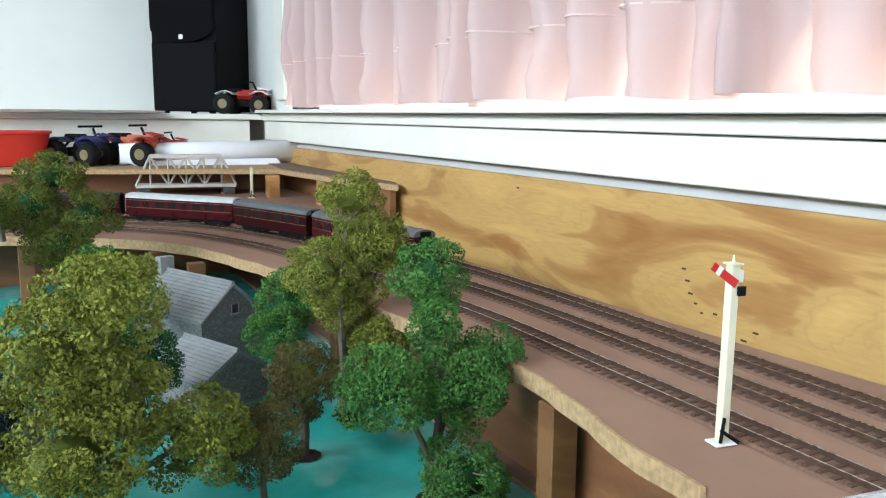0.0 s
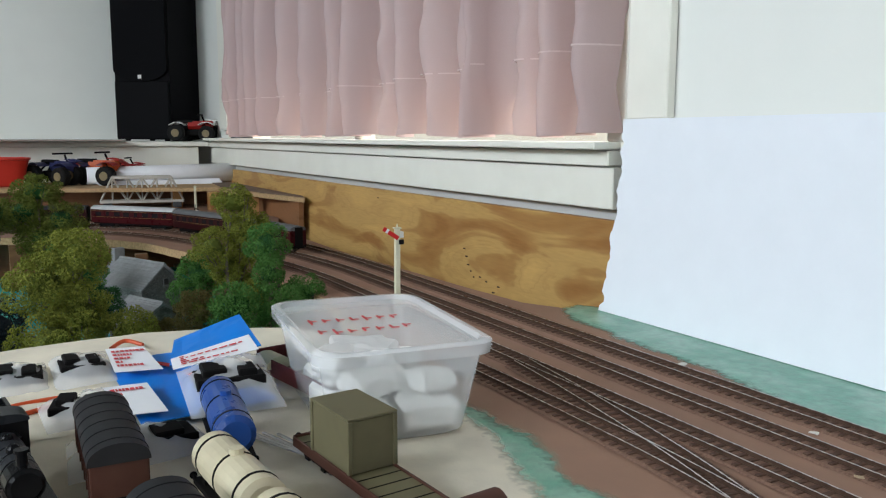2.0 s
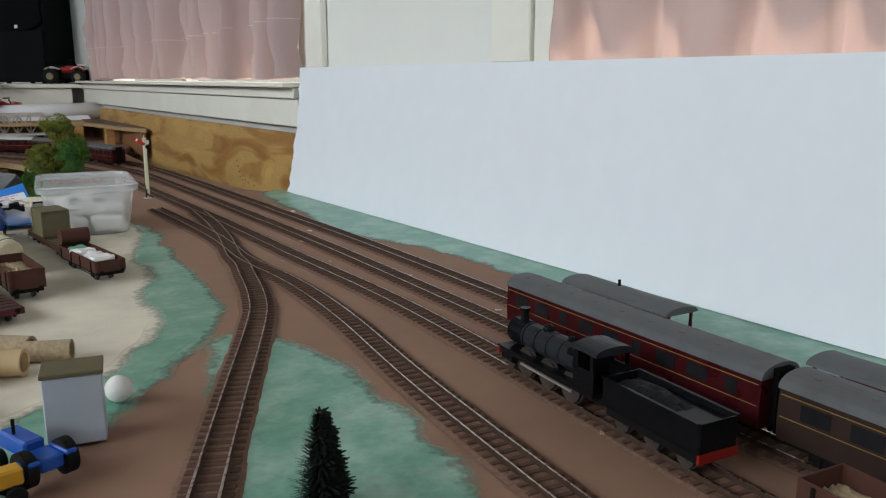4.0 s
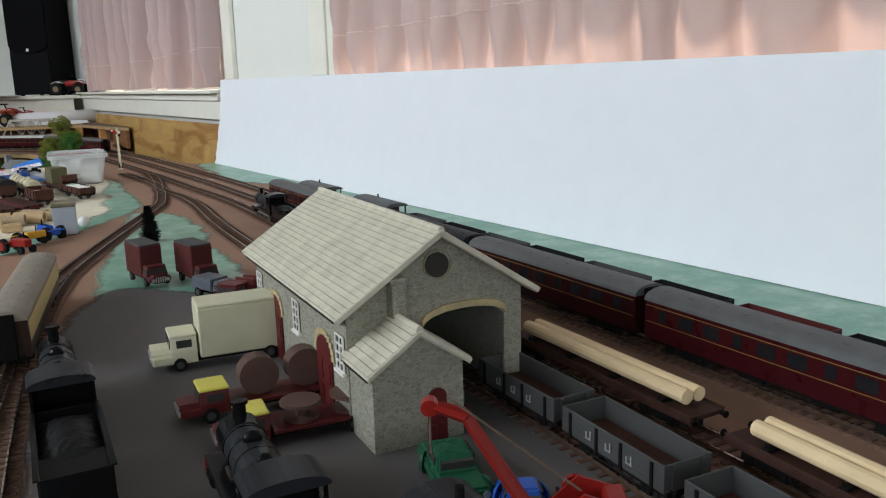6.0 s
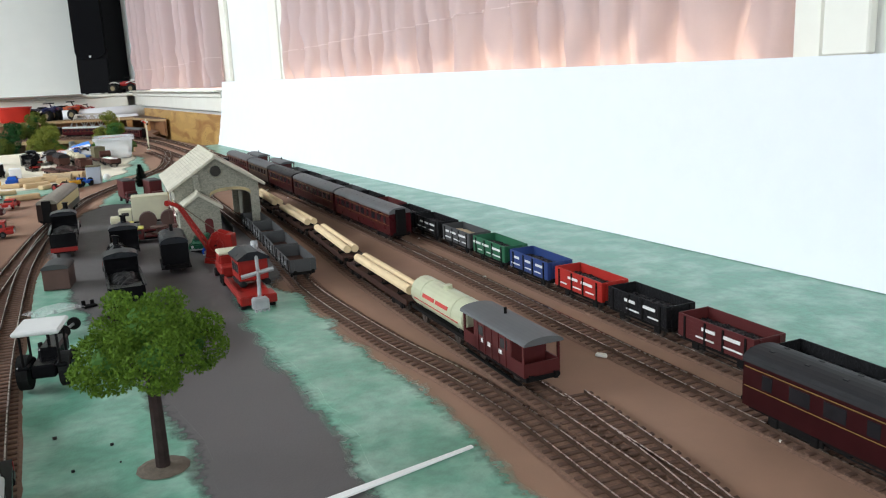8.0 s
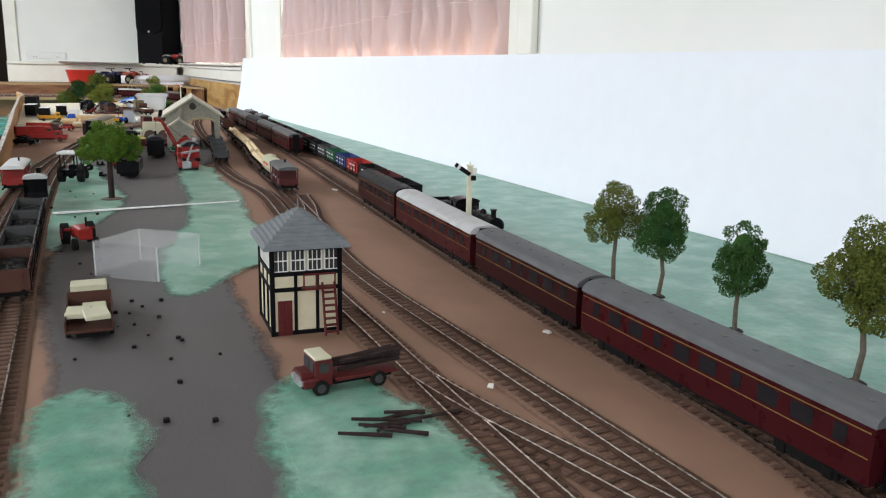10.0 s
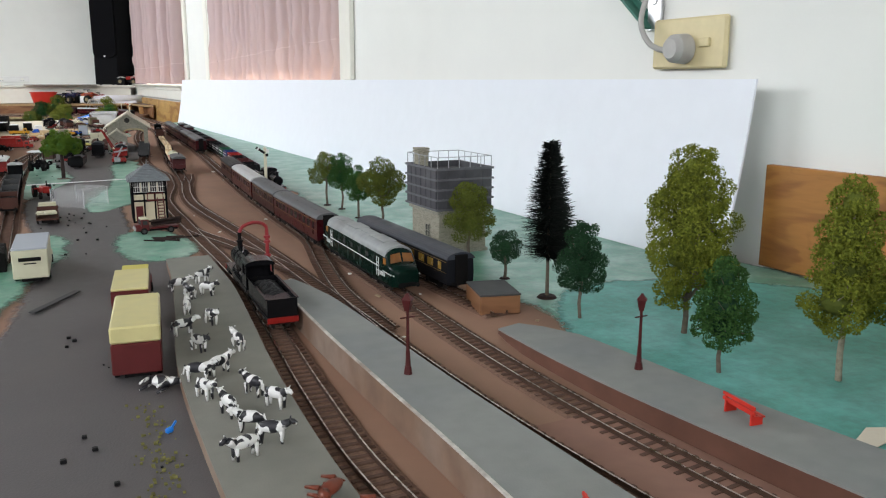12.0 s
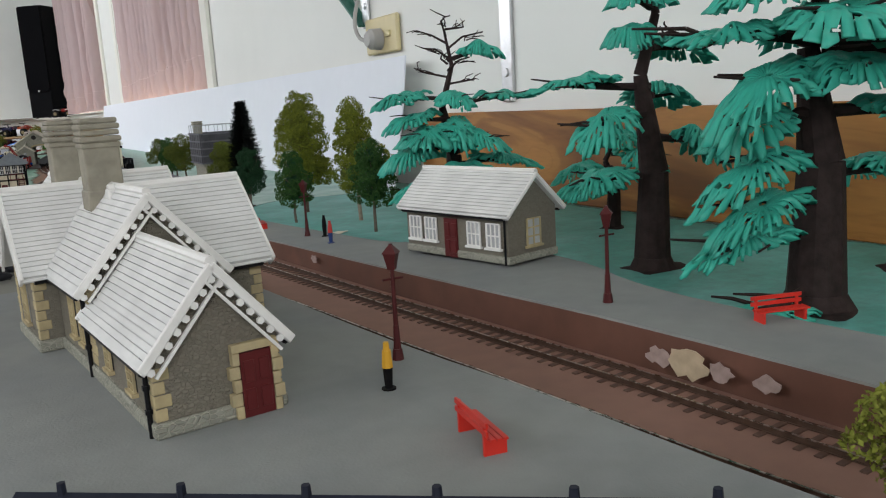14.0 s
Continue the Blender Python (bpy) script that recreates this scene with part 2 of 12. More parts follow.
def box(bm, x, y, z, sx, sy, sz, bevel=0.0, m=None):
    """A box centred at x, y with its foot at z."""
    v = bmesh.ops.create_cube(bm, size=1)["verts"]
    t = Matrix.LocRotScale((x, y, z + sz / 2), None, (sx, sy, sz))
    bmesh.ops.transform(bm, matrix=(m @ t) if m is not None else t, verts=v)
    if bevel:
        e = list({e for q in v for e in q.link_edges})
        bmesh.ops.bevel(bm, geom=e, offset=bevel, segments=1, affect="EDGES", profile=0.5)
    return bm


def rod(bm, a, b, r0, r1=None, n=8, caps=True):
    a, b = Vector(a), Vector(b)
    d = b - a
    v = bmesh.ops.create_cone(bm, cap_ends=caps, segments=n, radius1=r0, radius2=r0 if r1 is None else r1, depth=d.length)["verts"]
    bmesh.ops.transform(bm, matrix=Matrix.Translation((a + b) / 2) @ d.to_track_quat("Z", "Y").to_matrix().to_4x4(), verts=v)
    return bm


def extrude_profile(bm, pts, y0, y1, m=None):
    """A closed profile of (x, z) drawn along y."""
    a = [bm.verts.new((x, y0, z)) for x, z in pts]
    b = [bm.verts.new((x, y1, z)) for x, z in pts]
    n = len(pts)
    bm.faces.new(a), bm.faces.new(list(reversed(b)))
    for i in range(n):
        bm.faces.new((a[i], b[i], b[(i + 1) % n], a[(i + 1) % n]))
    if m is not None:
        bmesh.ops.transform(bm, matrix=m, verts=a + b)
    return bm


def slab(bm, pts, z0, z1):
    """A flat slab with the outline pts."""
    a = [bm.verts.new((x, y, z0)) for x, y in pts]
    b = [bm.verts.new((x, y, z1)) for x, y in pts]
    n = len(pts)
    for tri in tessellate_polygon([[Vector((x, y, 0)) for x, y in pts]]):
        bm.faces.new([b[k] for k in tri]), bm.faces.new([a[k] for k in reversed(tri)])
    for i in range(n):
        bm.faces.new((a[i], a[(i + 1) % n], b[(i + 1) % n], b[i]))
    return bm


def curve_points(pts, step=0.02, closed=False):
    """Points at even steps on a smooth line through pts."""
    p = [Vector((*q, 0)) if len(q) == 2 else Vector(q) for q in pts]
    n, out = len(p), []
    for i in range(n if closed else n - 1):
        if closed:
            q = [p[(i + k) % n] for k in (-1, 0, 1, 2)]
        else:
            q = [p[max(i - 1, 0)], p[i], p[i + 1], p[min(i + 2, n - 1)]]
        k = max(int((q[2] - q[1]).length / step), 1)
        for j in range(k):
            t = j / k
            out.append(0.5 * (2 * q[1] + (q[2] - q[0]) * t + (2 * q[0] - 5 * q[1] + 4 * q[2] - q[3]) * t * t + (3 * q[1] - q[0] - 3 * q[2] + q[3]) * t ** 3))
    if not closed:
        out.append(p[-1])
    return out


def thinning(mat):
    """The same ground paint, brushed out thin: coverage fades with the thin attribute, broken up by grain."""
    name = mat.name + "_brushed_out"
    if name in bpy.data.materials:
        return bpy.data.materials[name]
    m = mat.copy()
    m.name = name
    nt = m.node_tree
    out = nt.nodes["Material Output"]
    surface = out.inputs["Surface"].links[0].from_socket
    at = nt.nodes.new("ShaderNodeAttribute")
    at.attribute_name = "thin"
    n = nt.nodes.new("ShaderNodeTexNoise")
    n.inputs["Scale"].default_value, n.inputs["Detail"].default_value = 150, 4
    co = nt.nodes.new("ShaderNodeTexCoord")
    nt.links.new(co.outputs["Object"], n.inputs["Vector"])
    ad = nt.nodes.new("ShaderNodeMath")
    ad.operation = "MULTIPLY_ADD"
    nt.links.new(n.outputs["Fac"], ad.inputs[0])
    ad.inputs[1].default_value = 1.3
    nt.links.new(at.outputs["Fac"], ad.inputs[2])
    mr = nt.nodes.new("ShaderNodeMapRange")
    mr.inputs["From Min"].default_value, mr.inputs["From Max"].default_value = 0.62, 1.5
    nt.links.new(ad.outputs[0], mr.inputs["Value"])
    mul = nt.nodes.new("ShaderNodeMath")
    mul.operation = "MINIMUM"
    dbl = nt.nodes.new("ShaderNodeMath")
    dbl.operation = "MULTIPLY"
    dbl.inputs[1].default_value = 2.5
    nt.links.new(at.outputs["Fac"], dbl.inputs[0])
    nt.links.new(mr.outputs[0], mul.inputs[0])
    nt.links.new(dbl.outputs[0], mul.inputs[1])
    tr = nt.nodes.new("ShaderNodeBsdfTransparent")
    mix = nt.nodes.new("ShaderNodeMixShader")
    nt.links.new(mul.outputs[0], mix.inputs[0])
    nt.links.new(tr.outputs[0], mix.inputs[1])
    nt.links.new(surface, mix.inputs[2])
    nt.links.new(mix.outputs[0], out.inputs["Surface"])
    return m


def patch(name, pts, z, mat, rough_edge=0.006, step=0.012, thick=0.0015, label="", kind="structure"):
    """A painted patch of ground with an uneven edge, a thin skin above what lies under it."""
    line = curve_points(pts, step, closed=True)
    out = []
    for i, p in enumerate(line):
        w = noise.noise_vector(p * 30) * rough_edge + noise.noise_vector(p * 90) * rough_edge * 0.15
        out.append((p.x + w.x, p.y + w.y))
    bm = bmesh.new()
    slab(bm, out, z - thick, z)
    # brushed-out fringe of the same paint round the patch
    lay = bm.verts.layers.float.new("thin")
    n = len(out)
    area = sum(out[i][0] * out[(i + 1) % n][1] - out[(i + 1) % n][0] * out[i][1] for i in range(n))
    rings = []
    for step2, thin in ((0.0, 1.0), (0.5, 0.5), (1.0, 0.0)):
        ring = []
        for i, (x, y) in enumerate(out):
            (ax, ay), (bx, by) = out[i - 2], out[(i + 2) % n]
            d = Vector((by - ay, ax - bx, 0)).normalized() * (1 if area > 0 else -1)
            w = 0.016 + 0.010 * noise.noise(Vector((x * 25, y * 25, 4)))
            v = bm.verts.new((x + d.x * w * step2, y + d.y * w * step2, z - 0.0002 - 0.0003 * step2))
            v[lay] = thin
            ring.append(v)
        rings.append(ring)
    for a, b in zip(rings, rings[1:]):
        for i in range(n):
            f = bm.faces.new((a[i], a[(i + 1) % n], b[(i + 1) % n], b[i]))
            f.material_index = 1
    ob = link(name, bm, mat)
    ob.data.materials.append(thinning(mat))
    return tagged(ob, label, kind=kind)


# ---------------------------------------------------------------- the room
WALL_X, NORTH_Y, FLOOR_Z, CEIL_Z, WEST_X, SOUTH_Y = 0.76, 2.95, -0.80, 1.65, -2.6, -7.4


def plain(name, mat, boxes, label="", bevel=0.0):
    bm = bmesh.new()
    for b in boxes:
        box(bm, *b, bevel)
    return tagged(link(name, bm, mat), label, kind="structure")


def span(x0, x1, y0, y1, z0, z1):
    return ((x0 + x1) / 2, (y0 + y1) / 2, z0, x1 - x0, y1 - y0, z1 - z0)


WIN1, WIN2, SILL, HEAD = (0.28, 2.30), (-2.38, -0.42), 0.215, 1.25
wx0, wx1 = WALL_X, WALL_X + 0.14
plain("wall_east", M["wall"], [
    span(wx0, wx1, SOUTH_Y, NORTH_Y, FLOOR_Z, SILL), span(wx0, wx1, SOUTH_Y, NORTH_Y, HEAD, CEIL_Z),
    span(wx0, wx1, WIN1[1], NORTH_Y, SILL, HEAD), span(wx0, wx1, WIN2[1], WIN1[0], SILL, HEAD), span(wx0, wx1, SOUTH_Y, WIN2[0], SILL, HEAD)])
# the end wall has a dark doorway at its far side
plain("wall_north", M["wall"], [
    span(-0.44, wx1, NORTH_Y, NORTH_Y + 0.1, FLOOR_Z, CEIL_Z), span(WEST_X, -1.3, NORTH_Y, NORTH_Y + 0.1, FLOOR_Z, CEIL_Z),
    span(-1.3, -0.44, NORTH_Y, NORTH_Y + 0.1, 1.28, CEIL_Z)])
# unseen walls and ceiling, toned down to cut the light they bounce
M["wall_dim"] = material("low_bounce_wall_tone", (0.46, 0.44, 0.40), 0.6, vary=0.03, scale=8)
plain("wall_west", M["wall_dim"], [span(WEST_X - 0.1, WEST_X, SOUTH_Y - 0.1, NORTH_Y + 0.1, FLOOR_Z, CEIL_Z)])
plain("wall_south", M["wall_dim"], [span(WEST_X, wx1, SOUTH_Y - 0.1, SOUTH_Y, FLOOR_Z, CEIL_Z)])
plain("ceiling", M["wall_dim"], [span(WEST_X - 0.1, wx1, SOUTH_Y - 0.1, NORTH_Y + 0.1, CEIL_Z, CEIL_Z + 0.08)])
M["carpet"] = material("brown_carpet", (0.09, 0.07, 0.06), 0.95, vary=0.2, scale=90)
plain("floor", M["carpet"], [span(WEST_X - 0.1, wx1, SOUTH_Y - 0.1, 5.0, FLOOR_Z - 0.05, FLOOR_Z)])
# passage added beyond the doorway, its gloom put into the wall colour
M["dim"] = material("passage_shade_tone", (0.10, 0.075, 0.06), 0.7, vary=0.1, scale=5)
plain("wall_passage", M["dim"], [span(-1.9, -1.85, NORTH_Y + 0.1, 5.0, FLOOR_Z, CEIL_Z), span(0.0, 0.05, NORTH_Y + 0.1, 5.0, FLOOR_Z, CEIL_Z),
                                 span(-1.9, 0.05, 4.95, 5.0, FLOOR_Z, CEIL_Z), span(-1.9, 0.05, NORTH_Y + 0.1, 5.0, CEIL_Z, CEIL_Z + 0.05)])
door = plain("door_1", M["trim"], [span(-0.44, -0.36, NORTH_Y - 0.015, NORTH_Y - 0.002, FLOOR_Z, 1.30), span(-1.38, -1.30, NORTH_Y - 0.015, NORTH_Y - 0.002, FLOOR_Z, 1.30),
                                   span(-1.30, -0.44, NORTH_Y - 0.015, NORTH_Y - 0.002, 1.28, 1.36)], "cream painted frame round a dark open doorway", 0.002)


def window(name, y0, y1):
    """Timber window: jambs, head and a mullion, a stepped sill and clear panes."""
    root = tagged(new(name), "cream painted timber window behind pink curtains", kind="structure")
    bm = bmesh.new()
    for a, b in ((y0, y0 + 0.04), (y1 - 0.04, y1)):
        box(bm, *span(WALL_X - 0.012, WALL_X + 0.10, a, b, SILL, HEAD), 0.003)
    box(bm, *span(WALL_X + 0.02, WALL_X + 0.10, y0 + 0.04, y1 - 0.04, HEAD - 0.05, HEAD), 0.003)
    part("window_frame", bm, M["trim"], root)
    bm = bmesh.new()
    mid = (y0 + y1) / 2
    box(bm, *span(WALL_X + 0.04, WALL_X + 0.08, mid - 0.02, mid + 0.02, SILL, HEAD - 0.05), 0.003)
    part("mullion", bm, M["trim"], root)
    for a, b in ((y0 + 0.04, mid - 0.02), (mid + 0.02, y1 - 0.04)):
        bm = bmesh.new()
        box(bm, *span(WALL_X + 0.058, WALL_X + 0.062, a, b, SILL, HEAD - 0.05))
        pane = part("pane", bm, M["glass"], root)
        pane.visible_shadow = False
    return root


window("window_1", *WIN1)
window("window_2", *WIN2)
# architraves, sill boards and the stepped apron below them
plain("trim", M["trim"], [span(WALL_X - 0.016, WALL_X - 0.001, WIN1[0] - 0.075, WIN1[0] - 0.003, SILL + 0.03, HEAD), span(WALL_X - 0.016, WALL_X - 0.001, WIN2[1] + 0.003, WIN2[1] + 0.085, SILL + 0.03, HEAD),
                          span(WALL_X - 0.016, WALL_X - 0.001, WIN2[0] - 0.06, WIN2[0] - 0.003, SILL + 0.03, HEAD), span(WALL_X - 0.016, WALL_X - 0.001, WIN1[1] + 0.003, WIN1[1] + 0.09, SILL + 0.03, HEAD)],
      "cream painted window architraves", 0.002)
plain("trim_sill", M["trim"], [span(0.690, WALL_X + 0.12, 0.275, 2.449, 0.206, 0.2155), span(0.7315, WALL_X + 0.12, -2.45, 0.273, 0.206, 0.2155), span(0.714, WALL_X - 0.001, 0.275, 2.449, 0.184, 0.2045), span(0.7235, WALL_X - 0.001, 0.275, 2.449, 0.1265, 0.1825)],
      "cream painted sill with a stepped apron board", 0.0015)
M["gap"] = material("grey_wall_gap", (0.50, 0.51, 0.50), 0.7, vary=0.04, scale=10)
plain("trim_rail", M["gap"], [span(0.742, WALL_X - 0.001, -2.45, 2.449, 0.05, 0.126)], "grey wall strip below the apron")

# curtains: gathered cloth with folds and a stitched hem
M["curtain"] = cloth("pink_curtain_cloth", (0.49, 0.40, 0.405), (0.96, 0.64, 0.50), 0.25)
M["stitch"] = material("pale_stitching", (0.72, 0.58, 0.55), 0.8, vary=0.05)


def curtain(y0, y1, seed, label, deep=0.050):
    rnd = random.Random(seed)
    root = thing("curtain", 0, 0, 0, 0, label, "curtain", "pink window curtains")
    folds, y = [], y0
    while y < y1:
        w = rnd.uniform(0.060, 0.125)
        folds.append((y, w, rnd.uniform(0.45, 1.0)))
        y += w
    ny, nz = int((y1 - y0) / 0.006), 34

    def depth(y, k):
        d = 0.0
        for f, w, a in folds:
            if f <= y < f + w:
                s0 = (y - f) / w
                d = a * math.sin(math.pi * (s0 ** 0.62)) ** 0.95
        return d
    verts, faces = [], []
    for j in range(nz + 1):
        z = 0.223 + (HEAD - 0.223) * j / nz
        low = max(0.0, 1 - j / (nz * 0.22))
        for i in range(ny + 1):
            y = y0 + (y1 - y0) * i / ny
            sway = 0.010 * noise.noise(Vector((y * 5, z * 3, seed)))
            crumple = 0.016 * noise.noise(Vector((y * 22, z * 14, seed + 4))) * (1 if z < 0.42 else 0.45)
            x = WALL_X + 0.005 - deep * depth(y + sway, z) - crumple
            lift = max(0.016 * noise.noise(Vector((y * 7, 0.3, seed))), -0.004) * low
            verts.append((x, y, z + lift))
    for j in range(nz):
        for i in range(ny):
            a = j * (ny + 1) + i
            faces.append((a, a + 1, a + ny + 2, a + ny + 1))
    me = bpy.data.meshes.new("cloth")
    me.from_pydata(verts, [], faces)
    me.materials.append(M["curtain"])
    me.polygons.foreach_set("use_smooth", [True] * len(me.polygons))
    ob = new("cloth", me)
    ob.parent = root
    # stitched hem line
    bm = bmesh.new()
    z = 0.345
    for i in range(0, ny - 3, 1):
        if rnd.random() < 0.16:
            continue
        def at(i):
            y = y0 + (y1 - y0) * i / ny
            return Vector((WALL_X + 0.002 - deep * depth(y + 0.010 * noise.noise(Vector((y * 5, z * 3, seed))), z) - 0.016 * noise.noise(Vector((y * 22, z * 14, seed + 4))), y, z + 0.02 * math.sin(y * 1.3 + seed)))
        a, b = at(i), at(i + 1)
        t = Vector((0, 0, 0.0011))
        bm.faces.new([bm.verts.new(q) for q in (a - t, b - t, b + t, a + t)])
    part("hem_stitch", bm, M["stitch"], root)["kind"] = "stuff"
    return root


curtain(0.283, 2.20, 3, "pink gathered curtain hanging over a sunlit window", 0.110)
curtain(-2.345, -0.43, 11, "pink gathered curtain glowing with sunlight from behind", 0.038)

# unseen slab added outside to keep the sun off the upper curtains
plain("sun_blocker", M["trim"], [span(WALL_X + 0.145, 1.475, SOUTH_Y, NORTH_Y, 1.58, 1.63)])

# ---------------------------------------------------------------- shelves at the far end
plain("shelf_upper", M["trim"], [span(-0.42, WALL_X - 0.001, 2.44, NORTH_Y - 0.001, 0.186, 0.2025), span(-0.42, WALL_X - 0.08, 2.455, 2.475, 0.068, 0.184)],
      "white painted upper shelf with a fascia board", 0.002)
M["shelftop"] = material("grey_shelf_edge", (0.35, 0.30, 0.26), 0.7, vary=0.15, scale=80)
plain("shelf_edge", M["shelftop"], [span(-0.10, 0.42, 2.36, 2.60, 0.2035, 0.2095)], "thin grey board lying on the upper shelf", 0.001)
bm = bmesh.new()
slab(bm, [(-0.62, 2.453), (-0.62, 2.20), (0.0, 2.152), (0.62, 1.95), (0.66, 1.62), (0.706, 1.414), (0.722, 1.46), (0.722, 2.453)], 0.055, 0.0665)
tagged(link("shelf_lower", bm, M["plyedge"]), "plywood lower shelf with a rough sawn edge", kind="structure")
M["shelfskin"] = material("brown_painted_shelf", (0.16, 0.11, 0.085), 0.7, vary=0.1, scale=30)
bm = bmesh.new()
slab(bm, [(0.63, 1.95), (0.668, 1.63), (0.710, 1.43), (0.72, 1.47), (0.72, 2.2), (0.66, 2.2)], 0.0672, 0.0692)
tagged(link("shelf_top", bm, M["shelfskin"]), "brown painted top of the plywood shelf", kind="structure")
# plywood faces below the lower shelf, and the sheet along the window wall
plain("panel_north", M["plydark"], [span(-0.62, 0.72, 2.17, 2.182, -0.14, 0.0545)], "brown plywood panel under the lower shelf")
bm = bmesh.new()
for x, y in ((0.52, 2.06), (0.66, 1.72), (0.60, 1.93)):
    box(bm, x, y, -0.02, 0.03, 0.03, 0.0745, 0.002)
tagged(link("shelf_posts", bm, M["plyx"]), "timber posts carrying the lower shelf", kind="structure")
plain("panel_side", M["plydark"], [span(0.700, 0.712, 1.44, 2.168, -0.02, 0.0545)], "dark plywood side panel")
plain("panel_east", M["ply"], [span(0.7295, 0.7410, 0.195, 2.438, -0.150, 0.1115)], "golden plywood backboard with flamed grain", 0.0008)
M["scuff"] = material("dark_scuff", (0.06, 0.04, 0.03), 0.9, vary=0.2)
rnd = random.Random(12)
for y, z in ((0.662, 0.027), (0.655, 0.014), (0.649, 0.000), (0.640, -0.010), (0.630, -0.019), (0.610, -0.016), (0.590, -0.021), (0.568, -0.036), (0.553, -0.024), (1.02, 0.092)):
    t = thing("scuff_mark", 0.7294, y, z, 0, "small dark gouge in the plywood backboard", "scuff mark", "gouges in the plywood")
    bm = bmesh.new()
    box(bm, -0.0003, 0, 0, 0.0008, rnd.uniform(0.004, 0.009), 0.0022, 0.0002)
    part("gouge", bm, M["scuff"], t)
plain("panel_west", M["plyx"], [span(-1.2, -0.12, 2.20, 2.212, -0.25, 0.052)], "plywood panel at the back of the layout")
plain("panel_south_east", M["plysouth"], [span(0.738, 0.750, -7.0, -3.96, 0.004, 0.137)], "golden plywood backboard behind the cedar trees", 0.001)

# white card sheets leaning on the window wall
for y0, y1, label in ((-1.826, 0.243, "large white card sheet with a ragged end leaning on the wall"), (-3.95, -1.822, "large white card sheet leaning against the wall")):
    bm = bmesh.new()
    n = 40
    rnd = random.Random(int(y1 * 10))
    rows = []
    for j in range(n + 1):
        k = j / n
        ragged = rnd.uniform(-0.004, 0.004) if y1 > 0 else 0
        x, z = (0.681 if y1 > 0 else 0.6775) + 0.041 * k + 0.004 * math.sin(k * 3), 0.243 * k + 0.002
        rows.append([bm.verts.new(p) for p in ((x, y0, z), (x, y1 + ragged + 0.012 * k, z), (x + 0.003, y1 + ragged + 0.012 * k, z), (x + 0.003, y0, z))])
    for a, b in zip(rows, rows[1:]):
        for i in range(4):
            bm.faces.new((a[i], a[(i + 1) % 4], b[(i + 1) % 4], b[i]))
    bm.faces.new(rows[0]), bm.faces.new(list(reversed(rows[-1])))
    tagged(link("backdrop_sheet", bm, M["card"]), label, "card sheet", "white backdrop sheets")

# ---------------------------------------------------------------- the baseboard
EDGE = [(-0.27, 0.22), (-0.12, 0.255), (-0.013, 0.283), (0.09, 0.300), (0.17, 0.296), (0.24, 0.272), (0.30, 0.246), (0.345, 0.248), (0.372, 0.275), (0.374, 0.33), (0.390, 0.42), (0.400, 0.50), (0.384, 0.66), (0.352, 0.92),
        (0.318, 1.08), (0.262, 1.25), (0.150, 1.37), (-0.05, 1.47), (-0.40, 1.52), (-0.9, 1.53)]
edge_line = [(p.x + 0.004 * noise.noise(p * 40), p.y + 0.004 * noise.noise(p * 33 + Vector((3, 1, 0)))) for p in curve_points(EDGE, 0.02)]
outline = edge_line + [(-0.9, 2.168), (0.698, 2.168), (0.698, 1.60), (0.625, 1.40), (0.605, 1.15), (0.600, 0.90), (0.612, 0.63), (0.619, 0.46), (0.628, 0.34), (0.660, 0.275), (0.7285, 0.235), (0.7285, 0.19), (0.7385, 0.19), (0.7385, -7.1), (-0.27, -7.1), (-0.235, -2.6), (-0.215, -1.9)]
bm = bmesh.new()
slab(bm, outline, -0.014, 0.0)
tagged(link("baseboard", bm, M["earth"]), "brown painted plywood baseboard", kind="structure")
# raw sawn edge of the baseboard along the river
bm = bmesh.new()
for a, b in zip(edge_line, edge_line[1:]):
    d = Vector((b[0] - a[0], b[1] - a[1], 0)).normalized()
    o = Vector((-d.y, d.x, 0)) * 0.0012
    z1, z0 = 0.0012, -0.0135
    q = [Vector((*a, z0)) + o, Vector((*b, z0)) + o, Vector((*b, z1)) + o, Vector((*a, z1)) + o]
    r = [p - o * 2.2 for p in q]
    vs = [bm.verts.new(p) for p in q + r]
    for f in ((0, 1, 2, 3), (3, 2, 6, 7), (7, 6, 5, 4), (4, 5, 1, 0)):
        bm.faces.new([vs[i] for i in f])
tagged(link("baseboard_edge", bm, M["plyedge"]), "raw sawn plywood edge of the baseboard", kind="structure")
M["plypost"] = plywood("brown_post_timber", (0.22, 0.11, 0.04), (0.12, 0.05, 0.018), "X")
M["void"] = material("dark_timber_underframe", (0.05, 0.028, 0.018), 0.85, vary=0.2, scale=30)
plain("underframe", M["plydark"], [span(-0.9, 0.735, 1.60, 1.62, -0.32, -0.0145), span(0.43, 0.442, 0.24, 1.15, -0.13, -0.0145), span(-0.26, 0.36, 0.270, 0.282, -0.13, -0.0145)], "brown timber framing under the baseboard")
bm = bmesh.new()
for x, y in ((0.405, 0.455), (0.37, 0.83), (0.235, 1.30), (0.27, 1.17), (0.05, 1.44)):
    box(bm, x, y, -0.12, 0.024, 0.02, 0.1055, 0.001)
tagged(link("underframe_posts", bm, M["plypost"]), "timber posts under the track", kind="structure")
